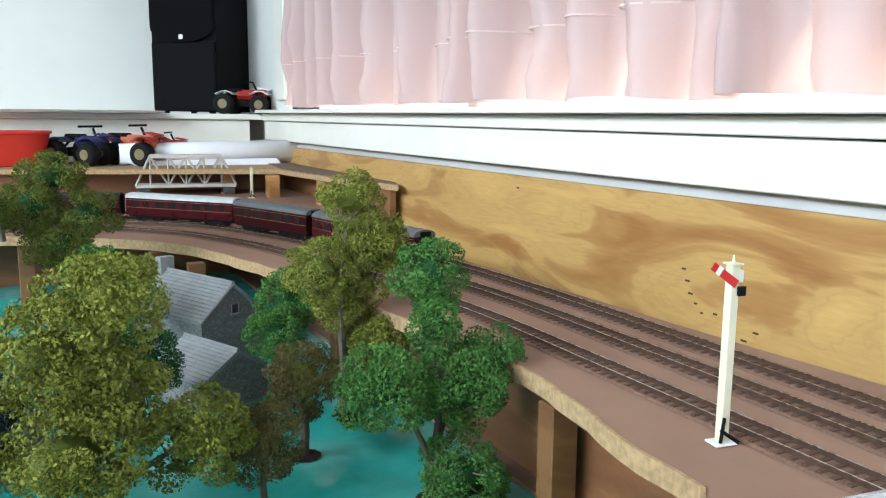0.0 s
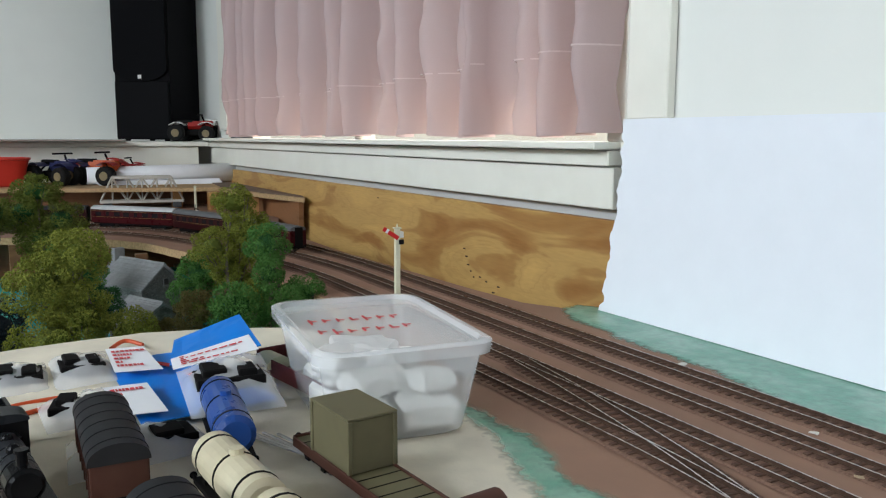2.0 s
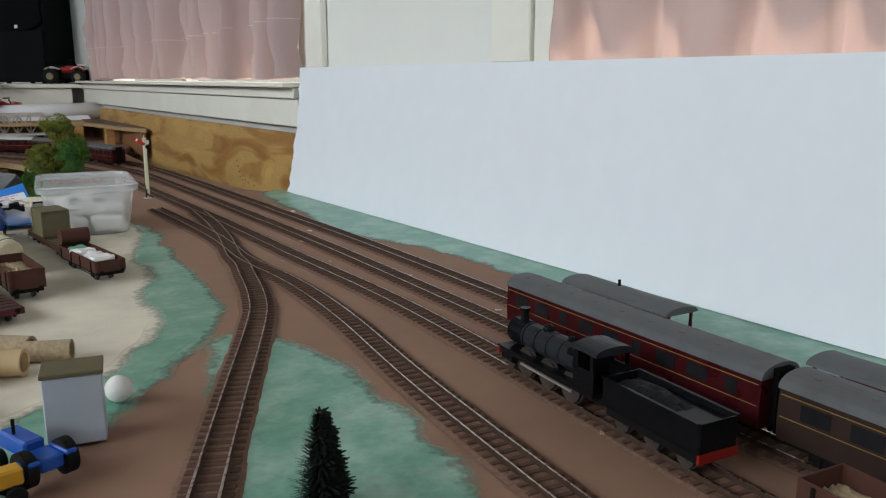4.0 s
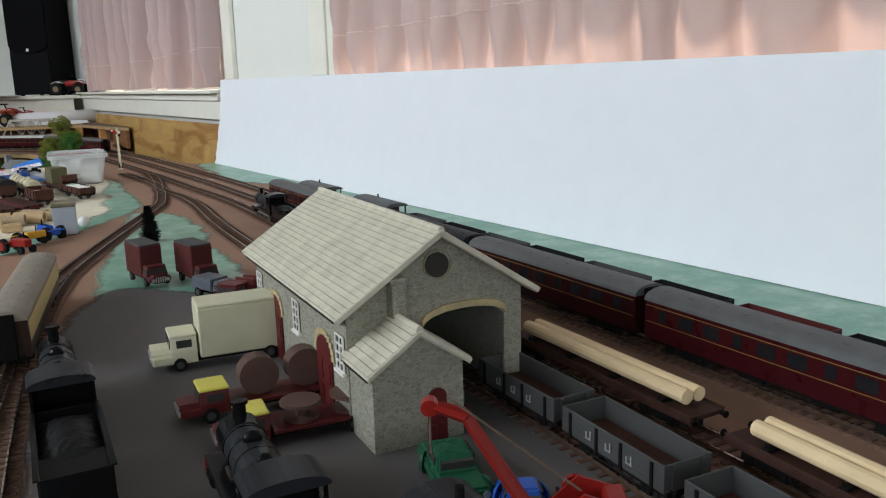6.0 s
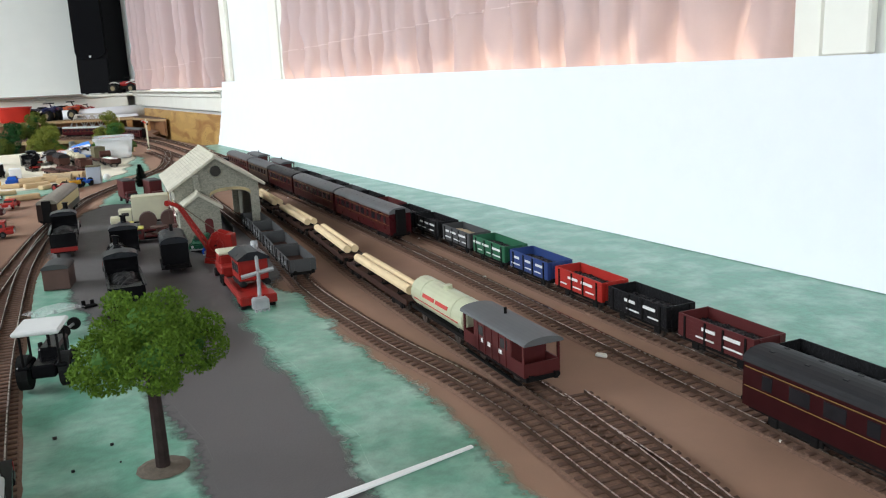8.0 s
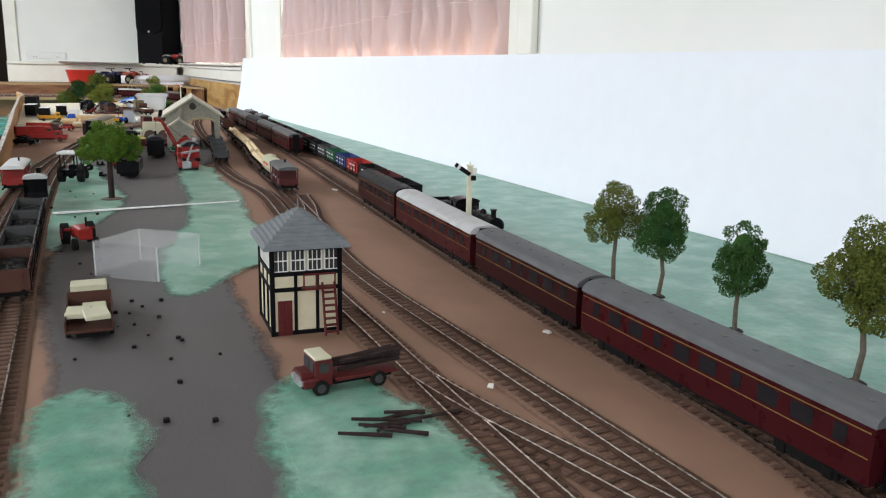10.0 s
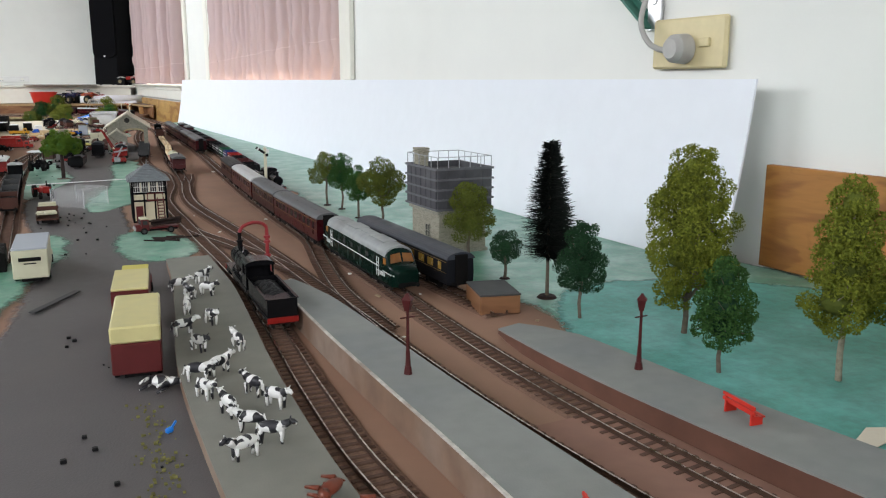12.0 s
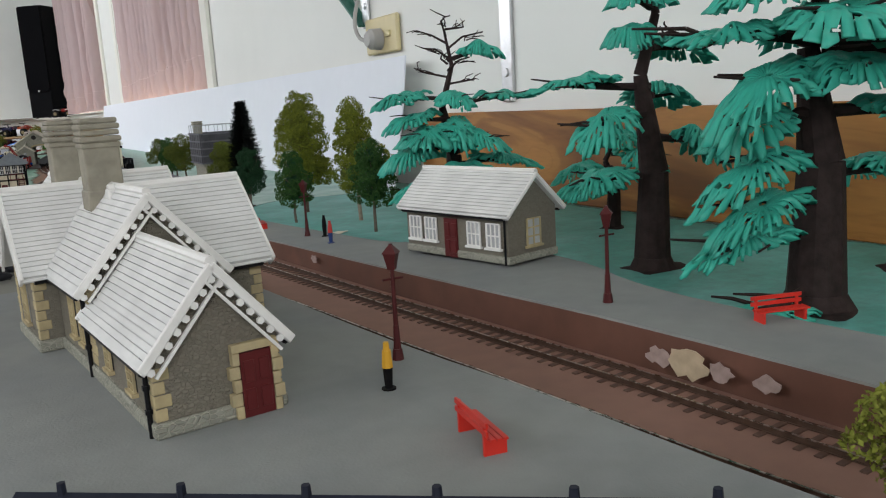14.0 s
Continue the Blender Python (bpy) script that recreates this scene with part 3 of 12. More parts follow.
# river bed with rippled paint
n = 70
verts = [(-1.2 + 1.75 * i / n, 0.20 + 1.55 * j / n, -0.112 + 0.0035 * noise.noise(Vector((i * 0.31, j * 0.42, 0))) + 0.003 * noise.noise(Vector((i * 0.9, j * 0.9, 5)))) for j in range(n + 1) for i in range(n + 1)]
faces = [(a, a + 1, a + n + 2, a + n + 1) for j in range(n) for a in range(j * (n + 1), j * (n + 1) + n)]
me = bpy.data.meshes.new("river")
me.from_pydata(verts, [], faces)
me.materials.append(M["river"])
me.polygons.foreach_set("use_smooth", [True] * len(me.polygons))
tagged(new("river", me), "glossy turquoise painted river with ripples", kind="structure")
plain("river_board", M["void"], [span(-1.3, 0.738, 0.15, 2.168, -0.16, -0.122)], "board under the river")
plain("river_bank", M["face"], [span(0.412, 0.62, 0.25, 1.595, -0.1215, -0.106)], "brown painted river bank")

# painted ground
patch("ground_wall_green", [(0.655, 0.27), (0.70, 0.24), (0.735, 0.0), (0.735, -1.0), (0.735, -2.0), (0.735, -3.0), (0.735, -3.95), (0.735, -4.3), (0.735, -5.2), (0.735, -7.0), (0.44, -7.0), (0.42, -5.0), (0.36, -4.25), (0.375, -4.0), (0.365, -3.5), (0.42, -2.9), (0.455, -2.4), (0.545, -1.5), (0.59, -0.9), (0.632, -0.45), (0.585, -0.20), (0.61, 0.0), (0.625, 0.15)], 0.0012, M["green"], 0.010, 0.02)
patch("ground_cream", [(-0.255, 0.15), (0.0, 0.17), (0.2, 0.17), (0.30, 0.16), (0.315, 0.1), (0.315, -0.05), (0.265, -0.20), (0.25, -0.33), (0.22, -0.42), (0.20, -0.55), (0.05, -0.70), (-0.15, -0.75), (-0.255, -0.7)], 0.0026, M["cream"], 0.006)
# the cream plaster rises to a bank along the river
rim = [p for p in edge_line if p[1] < 0.31 and p[0] < 0.335]
bm = bmesh.new()
rows = []
for i, (x, y) in enumerate(rim):
    row = []
    for k in range(10):
        t = k / 9
        yy = 0.09 + (y - 0.004 - 0.09) * t
        h = 0.0036 + 0.0215 * (3 * t * t - 2 * t ** 3) * max(0.0, min(1.0, (0.335 - x) / 0.05))
        row.append(bm.verts.new((x, yy, h + 0.0015 * noise.noise(Vector((x * 20, yy * 20, 0))))))
    row.append(bm.verts.new((x, y - 0.001, row[-1].co.z - 0.004)))
    row.append(bm.verts.new((x, y, -0.012)))
    rows.append(row)
for a, b in zip(rows, rows[1:]):
    for k in range(len(a) - 1):
        bm.faces.new((a[k], a[k + 1], b[k + 1], b[k]))
tagged(link("ground_cream_bank", bm, M["cream"], smooth=True), "cream plaster bank rising to the river's edge", kind="structure")
patch("ground_green_strip", [(0.29, 0.05), (0.325, 0.03), (0.333, -0.05), (0.318, -0.15), (0.305, -0.30), (0.29, -0.45), (0.25, -0.56), (0.17, -0.66), (0.05, -0.80), (-0.10, -0.95), (-0.23, -1.0), (-0.23, -0.7), (0.10, -0.55), (0.22, -0.30), (0.26, -0.15)], 0.0014, M["green"], 0.009)
patch("ground_green_triangle", [(0.26, -0.60), (0.30, -0.68), (0.29, -0.85), (0.255, -1.0), (0.235, -1.2), (0.20, -1.42), (0.12, -1.30), (0.09, -1.22), (0.10, -1.10), (0.17, -0.88)], 0.0014, M["green"], 0.008)
patch("ground_yard", [(0.10, -1.19), (0.17, -1.27), (0.235, -1.32), (0.235, -1.9), (0.165, -2.05), (0.125, -2.18), (0.103, -2.31), (0.099, -2.466), (0.088, -2.555), (0.074, -2.63), (0.052, -2.71), (0.032, -2.95), (0.02, -3.3), (0.015, -3.55), (0.045, -3.6), (0.0, -4.2), (-0.02, -4.7), (-0.02, -5.6), (-0.24, -5.6), (-0.20, -4.2), (-0.125, -3.75), (-0.105, -3.4), (-0.118, -2.95), (-0.075, -2.75), (-0.042, -2.64), (-0.022, -2.566), (-0.008, -2.48), (-0.010, -2.39), (-0.03, -2.15), (-0.045, -1.75), (-0.03, -1.55), (0.03, -1.30)], 0.0022, M["yard"], 0.005)
patch("ground_green_yard_edge", [(-0.05, -1.80), (-0.02, -2.12), (0.012, -2.40), (0.005, -2.62), (-0.06, -2.78), (-0.12, -2.82), (-0.135, -2.5), (-0.10, -2.1), (-0.085, -1.85)], 0.0014, M["green"], 0.008)
patch("ground_green_middle", [(0.13, -2.08), (0.164, -2.11), (0.152, -2.33), (0.151, -2.45), (0.144, -2.54), (0.132, -2.62), (0.118, -2.77), (0.110, -2.95), (0.04, -3.02), (-0.01, -3.08), (-0.005, -2.95), (0.05, -2.74), (0.085, -2.5), (0.098, -2.3)], 0.0030, M["green"], 0.008)
patch("ground_green_signal_box", [(0.02, -3.36), (0.055, -3.33), (0.085, -3.42), (0.088, -3.50), (0.06, -3.56), (0.02, -3.56), (0.0, -3.48)], 0.0034, M["green"], 0.005)
patch("ground_green_west", [(-0.115, -3.32), (-0.085, -3.34), (-0.085, -3.45), (-0.125, -3.60), (-0.16, -3.75), (-0.24, -3.9), (-0.24, -3.7), (-0.135, -3.5)], 0.0034, M["green"], 0.006)
patch("ground_green_far_west", [(-0.17, -2.0), (-0.175, -2.6), (-0.18, -3.0), (-0.235, -3.05), (-0.225, -2.4), (-0.205, -1.9)], 0.0014, M["green"], 0.006)
# ---------------------------------------------------------------- tracks
GAUGE, RAIL_TOP = 0.0165, 0.0055
A_LINE = [(-0.55, 1.80), (0.10, 1.665), (0.34, 1.56), (0.47, 1.36), (0.545, 1.08), (0.575, 0.78), (0.576, 0.45), (0.568, 0.0), (0.557, -0.40), (0.510, -1.20), (0.457, -1.90), (0.402, -2.50), (0.352, -3.05), (0.322, -3.50), (0.316, -3.75), (0.316, -4.0)]
B_LINE = [(-0.55, 1.735), (0.06, 1.610), (0.29, 1.49), (0.405, 1.30), (0.475, 1.05), (0.518, 0.75), (0.522, 0.45), (0.514, 0.0), (0.502, -0.40), (0.455, -1.15), (0.402, -1.90), (0.346, -2.50), (0.296, -3.05), (0.270, -3.45), (0.262, -3.75), (0.244, -4.05), (0.241, -4.22), (0.251, -4.40), (0.282, -4.70), (0.310, -4.935), (0.3240, -5.08), (0.345, -5.30), (0.39, -5.8), (0.43, -6.6)]
C_LINE = [(-0.55, 1.67), (0.03, 1.555), (0.24, 1.415), (0.345, 1.24), (0.415, 0.98), (0.455, 0.70), (0.459, 0.45), (0.455, 0.0), (0.447, -0.30), (0.440, -0.60), (0.405, -0.95), (0.347, -1.45), (0.305, -1.87), (0.268, -2.15), (0.237, -2.50), (0.211, -2.75), (0.183, -2.93), (0.170, -3.10), (0.176, -3.35), (0.182, -3.60), (0.178, -3.90), (0.175, -4.08), (0.177, -4.25), (0.190, -4.42), (0.206, -4.60), (0.221, -4.72), (0.234, -4.84), (0.247, -4.94), (0.260, -5.05), (0.270, -5.12), (0.290, -5.25), (0.365, -6.0), (0.41, -6.6)]
D_LINE = [(0.402, 0.16), (0.403, 0.03), (0.402, -0.10), (0.399, -0.17), (0.392, -0.24), (0.385, -0.30), (0.384, -0.36), (0.386, -0.42), (0.384, -0.48), (0.378, -0.55), (0.367, -0.63), (0.338, -0.80), (0.306, -1.05), (0.281, -1.30), (0.262, -1.54), (0.247, -1.74), (0.235, -1.84), (0.2205, -1.944), (0.207, -2.045), (0.195, -2.15), (0.192, -2.34), (0.199, -2.46), (0.197, -2.56), (0.188, -2.65), (0.172, -2.78), (0.132, -2.98), (0.121, -3.12), (0.117, -3.28), (0.112, -3.46), (0.110, -3.62), (0.105, -3.78), (0.094, -3.90), (0.082, -4.02), (0.072, -4.12), (0.063, -4.25), (0.067, -4.38), (0.073, -4.495)]
E_LINE = [(0.452, 0.09), (0.436, -0.024), (0.412, -0.152), (0.394, -0.225), (0.379, -0.285), (0.370, -0.338), (0.356, -0.39), (0.342, -0.445), (0.329, -0.489), (0.316, -0.527), (0.303, -0.557), (0.273, -0.620), (0.213, -0.74), (0.135, -0.90), (0.062, -1.06), (0.005, -1.25), (-0.045, -1.48), (-0.088, -1.75), (-0.112, -2.0), (-0.132, -2.3), (-0.145, -2.7), (-0.151, -3.1), (-0.156, -3.5)]
F_LINE = [(0.174, -0.82), (0.124, -0.925), (0.075, -1.03), (0.026, -1.15), (-0.022, -1.33), (-0.072, -1.56), (-0.125, -1.86), (-0.158, -2.1), (-0.178, -2.4), (-0.195, -2.8)]
X1_LINE = [(0.114, -3.36), (0.124, -3.42), (0.145, -3.51), (0.167, -3.62), (0.180, -3.72)]
X2_LINE = [(0.268, -3.46), (0.258, -3.55), (0.225, -3.70), (0.197, -3.85), (0.187, -4.0)]
X3_LINE = [(0.318, -3.42), (0.305, -3.50), (0.283, -3.60), (0.266, -3.72)]
X4_LINE = [(0.250, -2.55), (0.232, -2.66), (0.205, -2.78), (0.182, -2.93)]


def rail_mesh(bm, top, line, side):
    pts = []
    for i, p in enumerate(line):
        d = (line[min(i + 1, len(line) - 1)] - line[max(i - 1, 0)]).normalized()
        n = Vector((-d.y, d.x, 0))
        pts.append((p + n * side, n))

    def sweep(b, w, z0, z1):
        rows = [[b.verts.new((*(p + n * s).to_2d(), z)) for s, z in ((-w, z0), (w, z0), (w, z1), (-w, z1))] for p, n in pts]
        for a, c in zip(rows, rows[1:]):
            for i in range(4):
                b.faces.new((a[i], a[(i + 1) % 4], c[(i + 1) % 4], c[i]))
        b.faces.new(rows[0]), b.faces.new(list(reversed(rows[-1])))
    sweep(bm, 0.00045, 0.0024, RAIL_TOP - 0.0003)
    sweep(bm, 0.0011, 0.0022, 0.0028)
    sweep(top, 0.00052, RAIL_TOP - 0.0003, RAIL_TOP)


def sleeper_mesh():
    bm = bmesh.new()
    box(bm, 0, 0, 0, 0.031, 0.0036, 0.0016, 0.0004)
    me = bpy.data.meshes.new("sleeper")
    bm.to_mesh(me)
    bm.free()
    me.materials.append(M["sleeper"])
    return me


SLEEPER = sleeper_mesh()
SLEEPER_JOBS = []


def track(pts, label, loose=(9, -9), bed=0.019):
    """A length of model track: bed, sleepers, two rails; loose is the stretch of y whose sleepers are single pieces."""
    root = thing("track", 0, 0, 0.00022 * len(SLEEPER_JOBS), 0, label, "railway track", "model railway tracks")
    line = curve_points(pts, 0.012)
    bm = bmesh.new()
    rows = []
    for i, p in enumerate(line):
        d = (line[min(i + 1, len(line) - 1)] - line[max(i - 1, 0)]).normalized()
        n = Vector((-d.y, d.x, 0))
        w = bed + 0.0012 * noise.noise(p * 70)
        rows.append([bm.verts.new((*(p + n * s).to_2d(), z)) for s, z in ((-w, 0.0002), (-w + 0.003, 0.0014), (w - 0.003, 0.0014), (w, 0.0002))])
    for a, c in zip(rows, rows[1:]):
        for i in range(3):
            bm.faces.new((a[i], a[i + 1], c[i + 1], c[i]))
    part("track_bed", bm, M["ballast"], root)
    for s in (-1, 1):
        bm, top = bmesh.new(), bmesh.new()
        rail_mesh(bm, top, line, s * GAUGE / 2)
        rail = part("rail", bm, M["rail"], root)
        part("rail_head", top, M["railtop"], rail, "polished top of the rail")
    SLEEPER_JOBS.append((root, line, loose))
    return root


track(A_LINE, "brown sleepered track beside the white card backdrop", (-0.1, -3.2))
track(B_LINE, "brown sleepered main line track under the passenger train", (-3.4, -6.0))
track(C_LINE, "brown sleepered track running on to the station platform", (0.6, -2.5))
track(D_LINE, "brown sleepered siding track through the goods shed", (-0.2, -3.0))
track(E_LINE, "brown sleepered track curving away past the yard", (-0.3, -2.4))
track(F_LINE, "brown sleepered outer track curving past the yard", (-0.5, -2.2))
for pts in (X1_LINE, X2_LINE, X3_LINE, X4_LINE):
    track(pts, "crossover track joining two lines", (9, -9), 0.012)


def at_track(pts, y):
    """Place and heading on a line at y; the heading looks towards smaller y."""
    line = curve_points(pts, 0.004)
    i = min(range(1, len(line) - 1), key=lambda k: abs(line[k].y - y) + (10 if line[k].y > 1.2 and y < 1 else 0))
    d = (line[i + 1] - line[i - 1]).normalized()
    return line[i].x, line[i].y, math.degrees(math.atan2(d.y, d.x)) + 90
# ---------------------------------------------------------------- trees


def foliage(name, color, dark, rough=0.85, spec=0.15):
    m = bpy.data.materials.new(name)
    m.use_nodes = True
    nt = m.node_tree
    b = nt.nodes["Principled BSDF"]
    b.inputs["Roughness"].default_value, b.inputs["Specular IOR Level"].default_value = rough, spec
    g = nt.nodes.new("ShaderNodeNewGeometry")
    mx = nt.nodes.new("ShaderNodeMix")
    mx.data_type = "RGBA"
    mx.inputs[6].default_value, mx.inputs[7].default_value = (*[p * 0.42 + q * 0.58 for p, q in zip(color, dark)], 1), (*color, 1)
    nt.links.new(g.outputs["Random Per Island"], mx.inputs[0])
    nt.links.new(mx.outputs[2], b.inputs["Base Color"])
    return m


FOL = {
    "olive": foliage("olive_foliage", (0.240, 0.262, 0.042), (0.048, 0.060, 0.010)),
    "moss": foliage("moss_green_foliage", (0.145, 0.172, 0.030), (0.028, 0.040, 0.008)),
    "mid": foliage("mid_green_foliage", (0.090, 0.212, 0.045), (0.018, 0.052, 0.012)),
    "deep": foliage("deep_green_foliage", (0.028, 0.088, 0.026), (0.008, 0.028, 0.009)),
    "fresh": foliage("fresh_green_foliage", (0.12, 0.215, 0.022), (0.028, 0.062, 0.008)),
    "khaki": foliage("khaki_foliage", (0.16, 0.135, 0.045), (0.055, 0.047, 0.018)),
    "yellow": foliage("yellow_green_foliage", (0.205, 0.235, 0.028), (0.050, 0.064, 0.009)),
    "leaf": foliage("dark_leaf_green_foliage", (0.050, 0.125, 0.030), (0.012, 0.036, 0.010)),
    "fir": foliage("black_green_fir", (0.014, 0.019, 0.016), (0.004, 0.006, 0.005)),
    "pine": foliage("dark_pine_green", (0.024, 0.07, 0.03), (0.006, 0.02, 0.011)),
    "teal": foliage("teal_plastic_fronds", (0.035, 0.42, 0.31), (0.020, 0.27, 0.195), 0.5, 0.4),
    "slate": foliage("blue_black_foliage", (0.03, 0.04, 0.05), (0.01, 0.014, 0.018)),
}
M["bark"] = material("grey_brown_bark", (0.13, 0.105, 0.08), 0.85, vary=0.25, scale=200, bump=0.5, bump_scale=500)
M["barkdark"] = material("dark_moulded_bark", (0.035, 0.024, 0.022), 0.7, vary=0.3, scale=120, bump=0.6, bump_scale=300)
M["bark_pale"] = material("pale_bark", (0.30, 0.26, 0.20), 0.85, vary=0.25, scale=200)


def flakes(pts, normals, size, rnd, mat, name, parent, stretch=1.0):
    """Many small leaf flakes, one triangle pair each, set loosely outwards."""
    n = len(pts)
    P = np.array(pts, dtype=float)
    N = np.array(normals, dtype=float)
    rs = np.random.RandomState(rnd.randint(0, 10 ** 6))
    D = rs.normal(size=(n, 3)) * 0.9 + N
    D /= np.linalg.norm(D, axis=1)[:, None] + 1e-9
    U = np.cross(D, rs.normal(size=(n, 3)))
    U /= np.linalg.norm(U, axis=1)[:, None] + 1e-9
    W = np.cross(D, U)
    s = (size * rs.uniform(0.5, 1.35, n))[:, None]
    v = np.stack([P - U * s * 0.5, P + W * s * 0.32 + D * s * 0.15, P + U * s * 0.6 * stretch + D * s * 0.25, P - W * s * 0.32], axis=1).reshape(-1, 3)
    me = bpy.data.meshes.new(name)
    me.from_pydata(v.tolist(), [], [(4 * i, 4 * i + 1, 4 * i + 2, 4 * i + 3) for i in range(n)])
    me.materials.append(mat)
    ob = new(name, me)
    ob.parent = parent
    return ob


def limb(bm, a, b, r0, r1, rnd, bend=0.12, n=6):
    a, b = Vector(a), Vector(b)
    L = (b - a).length
    mid = (a + b) / 2 + Vector((rnd.uniform(-1, 1), rnd.uniform(-1, 1), rnd.uniform(0, 0.6))) * L * bend
    rod(bm, a, mid, r0, (r0 + r1) / 2, n)
    rod(bm, mid, b, (r0 + r1) / 2, r1, n)


def lobed_tree(x, y, z, height, lobes, fol, seed, label, flake=0.0055, density=1.0, trunk_r=0.0045, name="tree", group="", bark="bark", base=True, lump=0.28, disc="barkdark", core=True):
    """A model tree: tapered trunk, limbs into each lobe and a crown of many small clumps. lobes: (dx, dy, z share, rx, rz)."""
    rnd = random.Random(seed)
    root = thing(name, x, y, z, 0, label, "tree", group)
    bm = bmesh.new()
    top = max(l[2] for l in lobes) * height
    fork = min(min(l[2] - l[4] / height * 0.6 for l in lobes) * height, height * 0.55)
    fork = max(fork, height * 0.16)
    limb(bm, (0, 0, 0), (0, 0, fork), trunk_r, trunk_r * 0.8, rnd, 0.05, 8)
    for dx, dy, zs, rx, rz in lobes:
        limb(bm, (0, 0, fork * 0.96), (dx, dy, zs * height), trunk_r * 0.7, trunk_r * 0.25, rnd)
        for _ in range(3):
            a = rnd.uniform(0, 6.28)
            limb(bm, (dx * 0.6, dy * 0.6, fork + (zs * height - fork) * 0.6), (dx + rx * 0.7 * math.cos(a), dy + rx * 0.7 * math.sin(a), zs * height + rnd.uniform(-0.4, 0.5) * rz), trunk_r * 0.3, trunk_r * 0.12, rnd, 0.15, 4)
    part("trunk", bm, M[bark], root)
    if base:
        bm = bmesh.new()
        rod(bm, (0, 0, 0), (0, 0, 0.0016), trunk_r * 3.6, trunk_r * 2.6, 12)
        part("base", bm, M[disc], root, "dark moulded base disc")
    shade_core = bmesh.new()
    rs = np.random.RandomState(seed)
    P, Nn = [], []
    small = flake * 0.56
    for k, (dx, dy, zs, rx, rz) in enumerate(lobes):
        c = np.array((dx, dy, zs * height))
        r3 = np.array((rx, rx, rz))
        share = 0.27 + 0.22 * lump
        count = max(int(3.6 / share ** 2 * 0.85), 14)
        # clumps spread evenly over the lobe, each a small knob of leaves
        idx = np.arange(count) + 0.5
        phi, th = np.arccos(1 - 2 * idx / count), idx * 2.39996 + seed
        dirs = np.stack([np.cos(th) * np.sin(phi), np.sin(th) * np.sin(phi), np.cos(phi)], axis=1) + rs.normal(size=(count, 3)) * 0.16
        dirs /= np.linalg.norm(dirs, axis=1)[:, None]
        for d in dirs:
            if rs.rand() < 0.04 + 0.22 * lump:
                continue
            centre = c + d * r3 * (1 - share * 0.8) * rs.uniform(0.82, 1.0 + 0.5 * lump)
            rad = min(rx, rz) * share * rs.uniform(0.75, 1.3)
            n = int(4 * math.pi * rad * rad / (small * small) * 1.25 * density)
            q = rs.normal(size=(n, 3)) + d * 0.55
            q /= np.linalg.norm(q, axis=1)[:, None]
            P.append(centre + q * rad * (1 - 0.45 * rs.rand(n, 1) ** 2) * np.array((1.08, 1.08, 0.92)) + rs.normal(size=(n, 3)) * rad * 0.06)
            Nn.append(q)
        # core ball, mostly of darker foliage, paints the shade between the clumps
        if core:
            v = bmesh.ops.create_icosphere(shade_core, subdivisions=2, radius=1)["verts"]
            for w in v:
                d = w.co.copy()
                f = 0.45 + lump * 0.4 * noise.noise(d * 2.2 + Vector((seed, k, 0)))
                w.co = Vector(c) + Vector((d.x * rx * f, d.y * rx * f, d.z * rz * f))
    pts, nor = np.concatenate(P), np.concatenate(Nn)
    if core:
        crown = part("crown", shade_core, fol[1] if isinstance(fol, tuple) else fol, root)
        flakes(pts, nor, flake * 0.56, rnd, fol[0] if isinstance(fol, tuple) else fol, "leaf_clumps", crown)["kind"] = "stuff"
    else:
        shade_core.free()
        flakes(pts, nor, flake * 0.56, rnd, fol[0] if isinstance(fol, tuple) else fol, "crown", root)
    return root


RIVER = "foam-leaved model trees by the river"
O, MS, MI, DP, FR = (FOL[k] for k in ("olive", "moss", "mid", "deep", "fresh"))
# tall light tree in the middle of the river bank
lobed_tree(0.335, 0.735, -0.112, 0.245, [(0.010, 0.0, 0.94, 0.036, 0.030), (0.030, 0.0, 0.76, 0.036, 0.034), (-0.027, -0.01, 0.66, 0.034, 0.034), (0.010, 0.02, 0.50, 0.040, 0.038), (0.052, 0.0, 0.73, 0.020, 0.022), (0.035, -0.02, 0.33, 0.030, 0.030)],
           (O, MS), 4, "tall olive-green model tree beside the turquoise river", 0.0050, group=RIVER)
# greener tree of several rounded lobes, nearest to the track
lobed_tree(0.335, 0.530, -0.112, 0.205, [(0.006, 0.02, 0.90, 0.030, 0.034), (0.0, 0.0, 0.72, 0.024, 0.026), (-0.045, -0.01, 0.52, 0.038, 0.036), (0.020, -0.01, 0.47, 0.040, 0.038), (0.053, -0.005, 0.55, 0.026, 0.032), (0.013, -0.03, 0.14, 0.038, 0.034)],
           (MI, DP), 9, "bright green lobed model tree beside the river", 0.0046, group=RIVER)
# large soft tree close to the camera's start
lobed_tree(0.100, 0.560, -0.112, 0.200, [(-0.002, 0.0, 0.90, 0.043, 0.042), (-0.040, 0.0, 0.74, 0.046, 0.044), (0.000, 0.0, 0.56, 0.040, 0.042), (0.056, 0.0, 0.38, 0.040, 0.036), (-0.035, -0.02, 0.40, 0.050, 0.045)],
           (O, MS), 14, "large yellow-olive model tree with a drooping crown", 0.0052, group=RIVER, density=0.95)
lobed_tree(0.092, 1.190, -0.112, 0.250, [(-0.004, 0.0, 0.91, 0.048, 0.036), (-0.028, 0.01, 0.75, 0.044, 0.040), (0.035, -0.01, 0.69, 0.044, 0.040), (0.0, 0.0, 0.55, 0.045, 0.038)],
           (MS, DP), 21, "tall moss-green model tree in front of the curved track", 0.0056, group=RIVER)
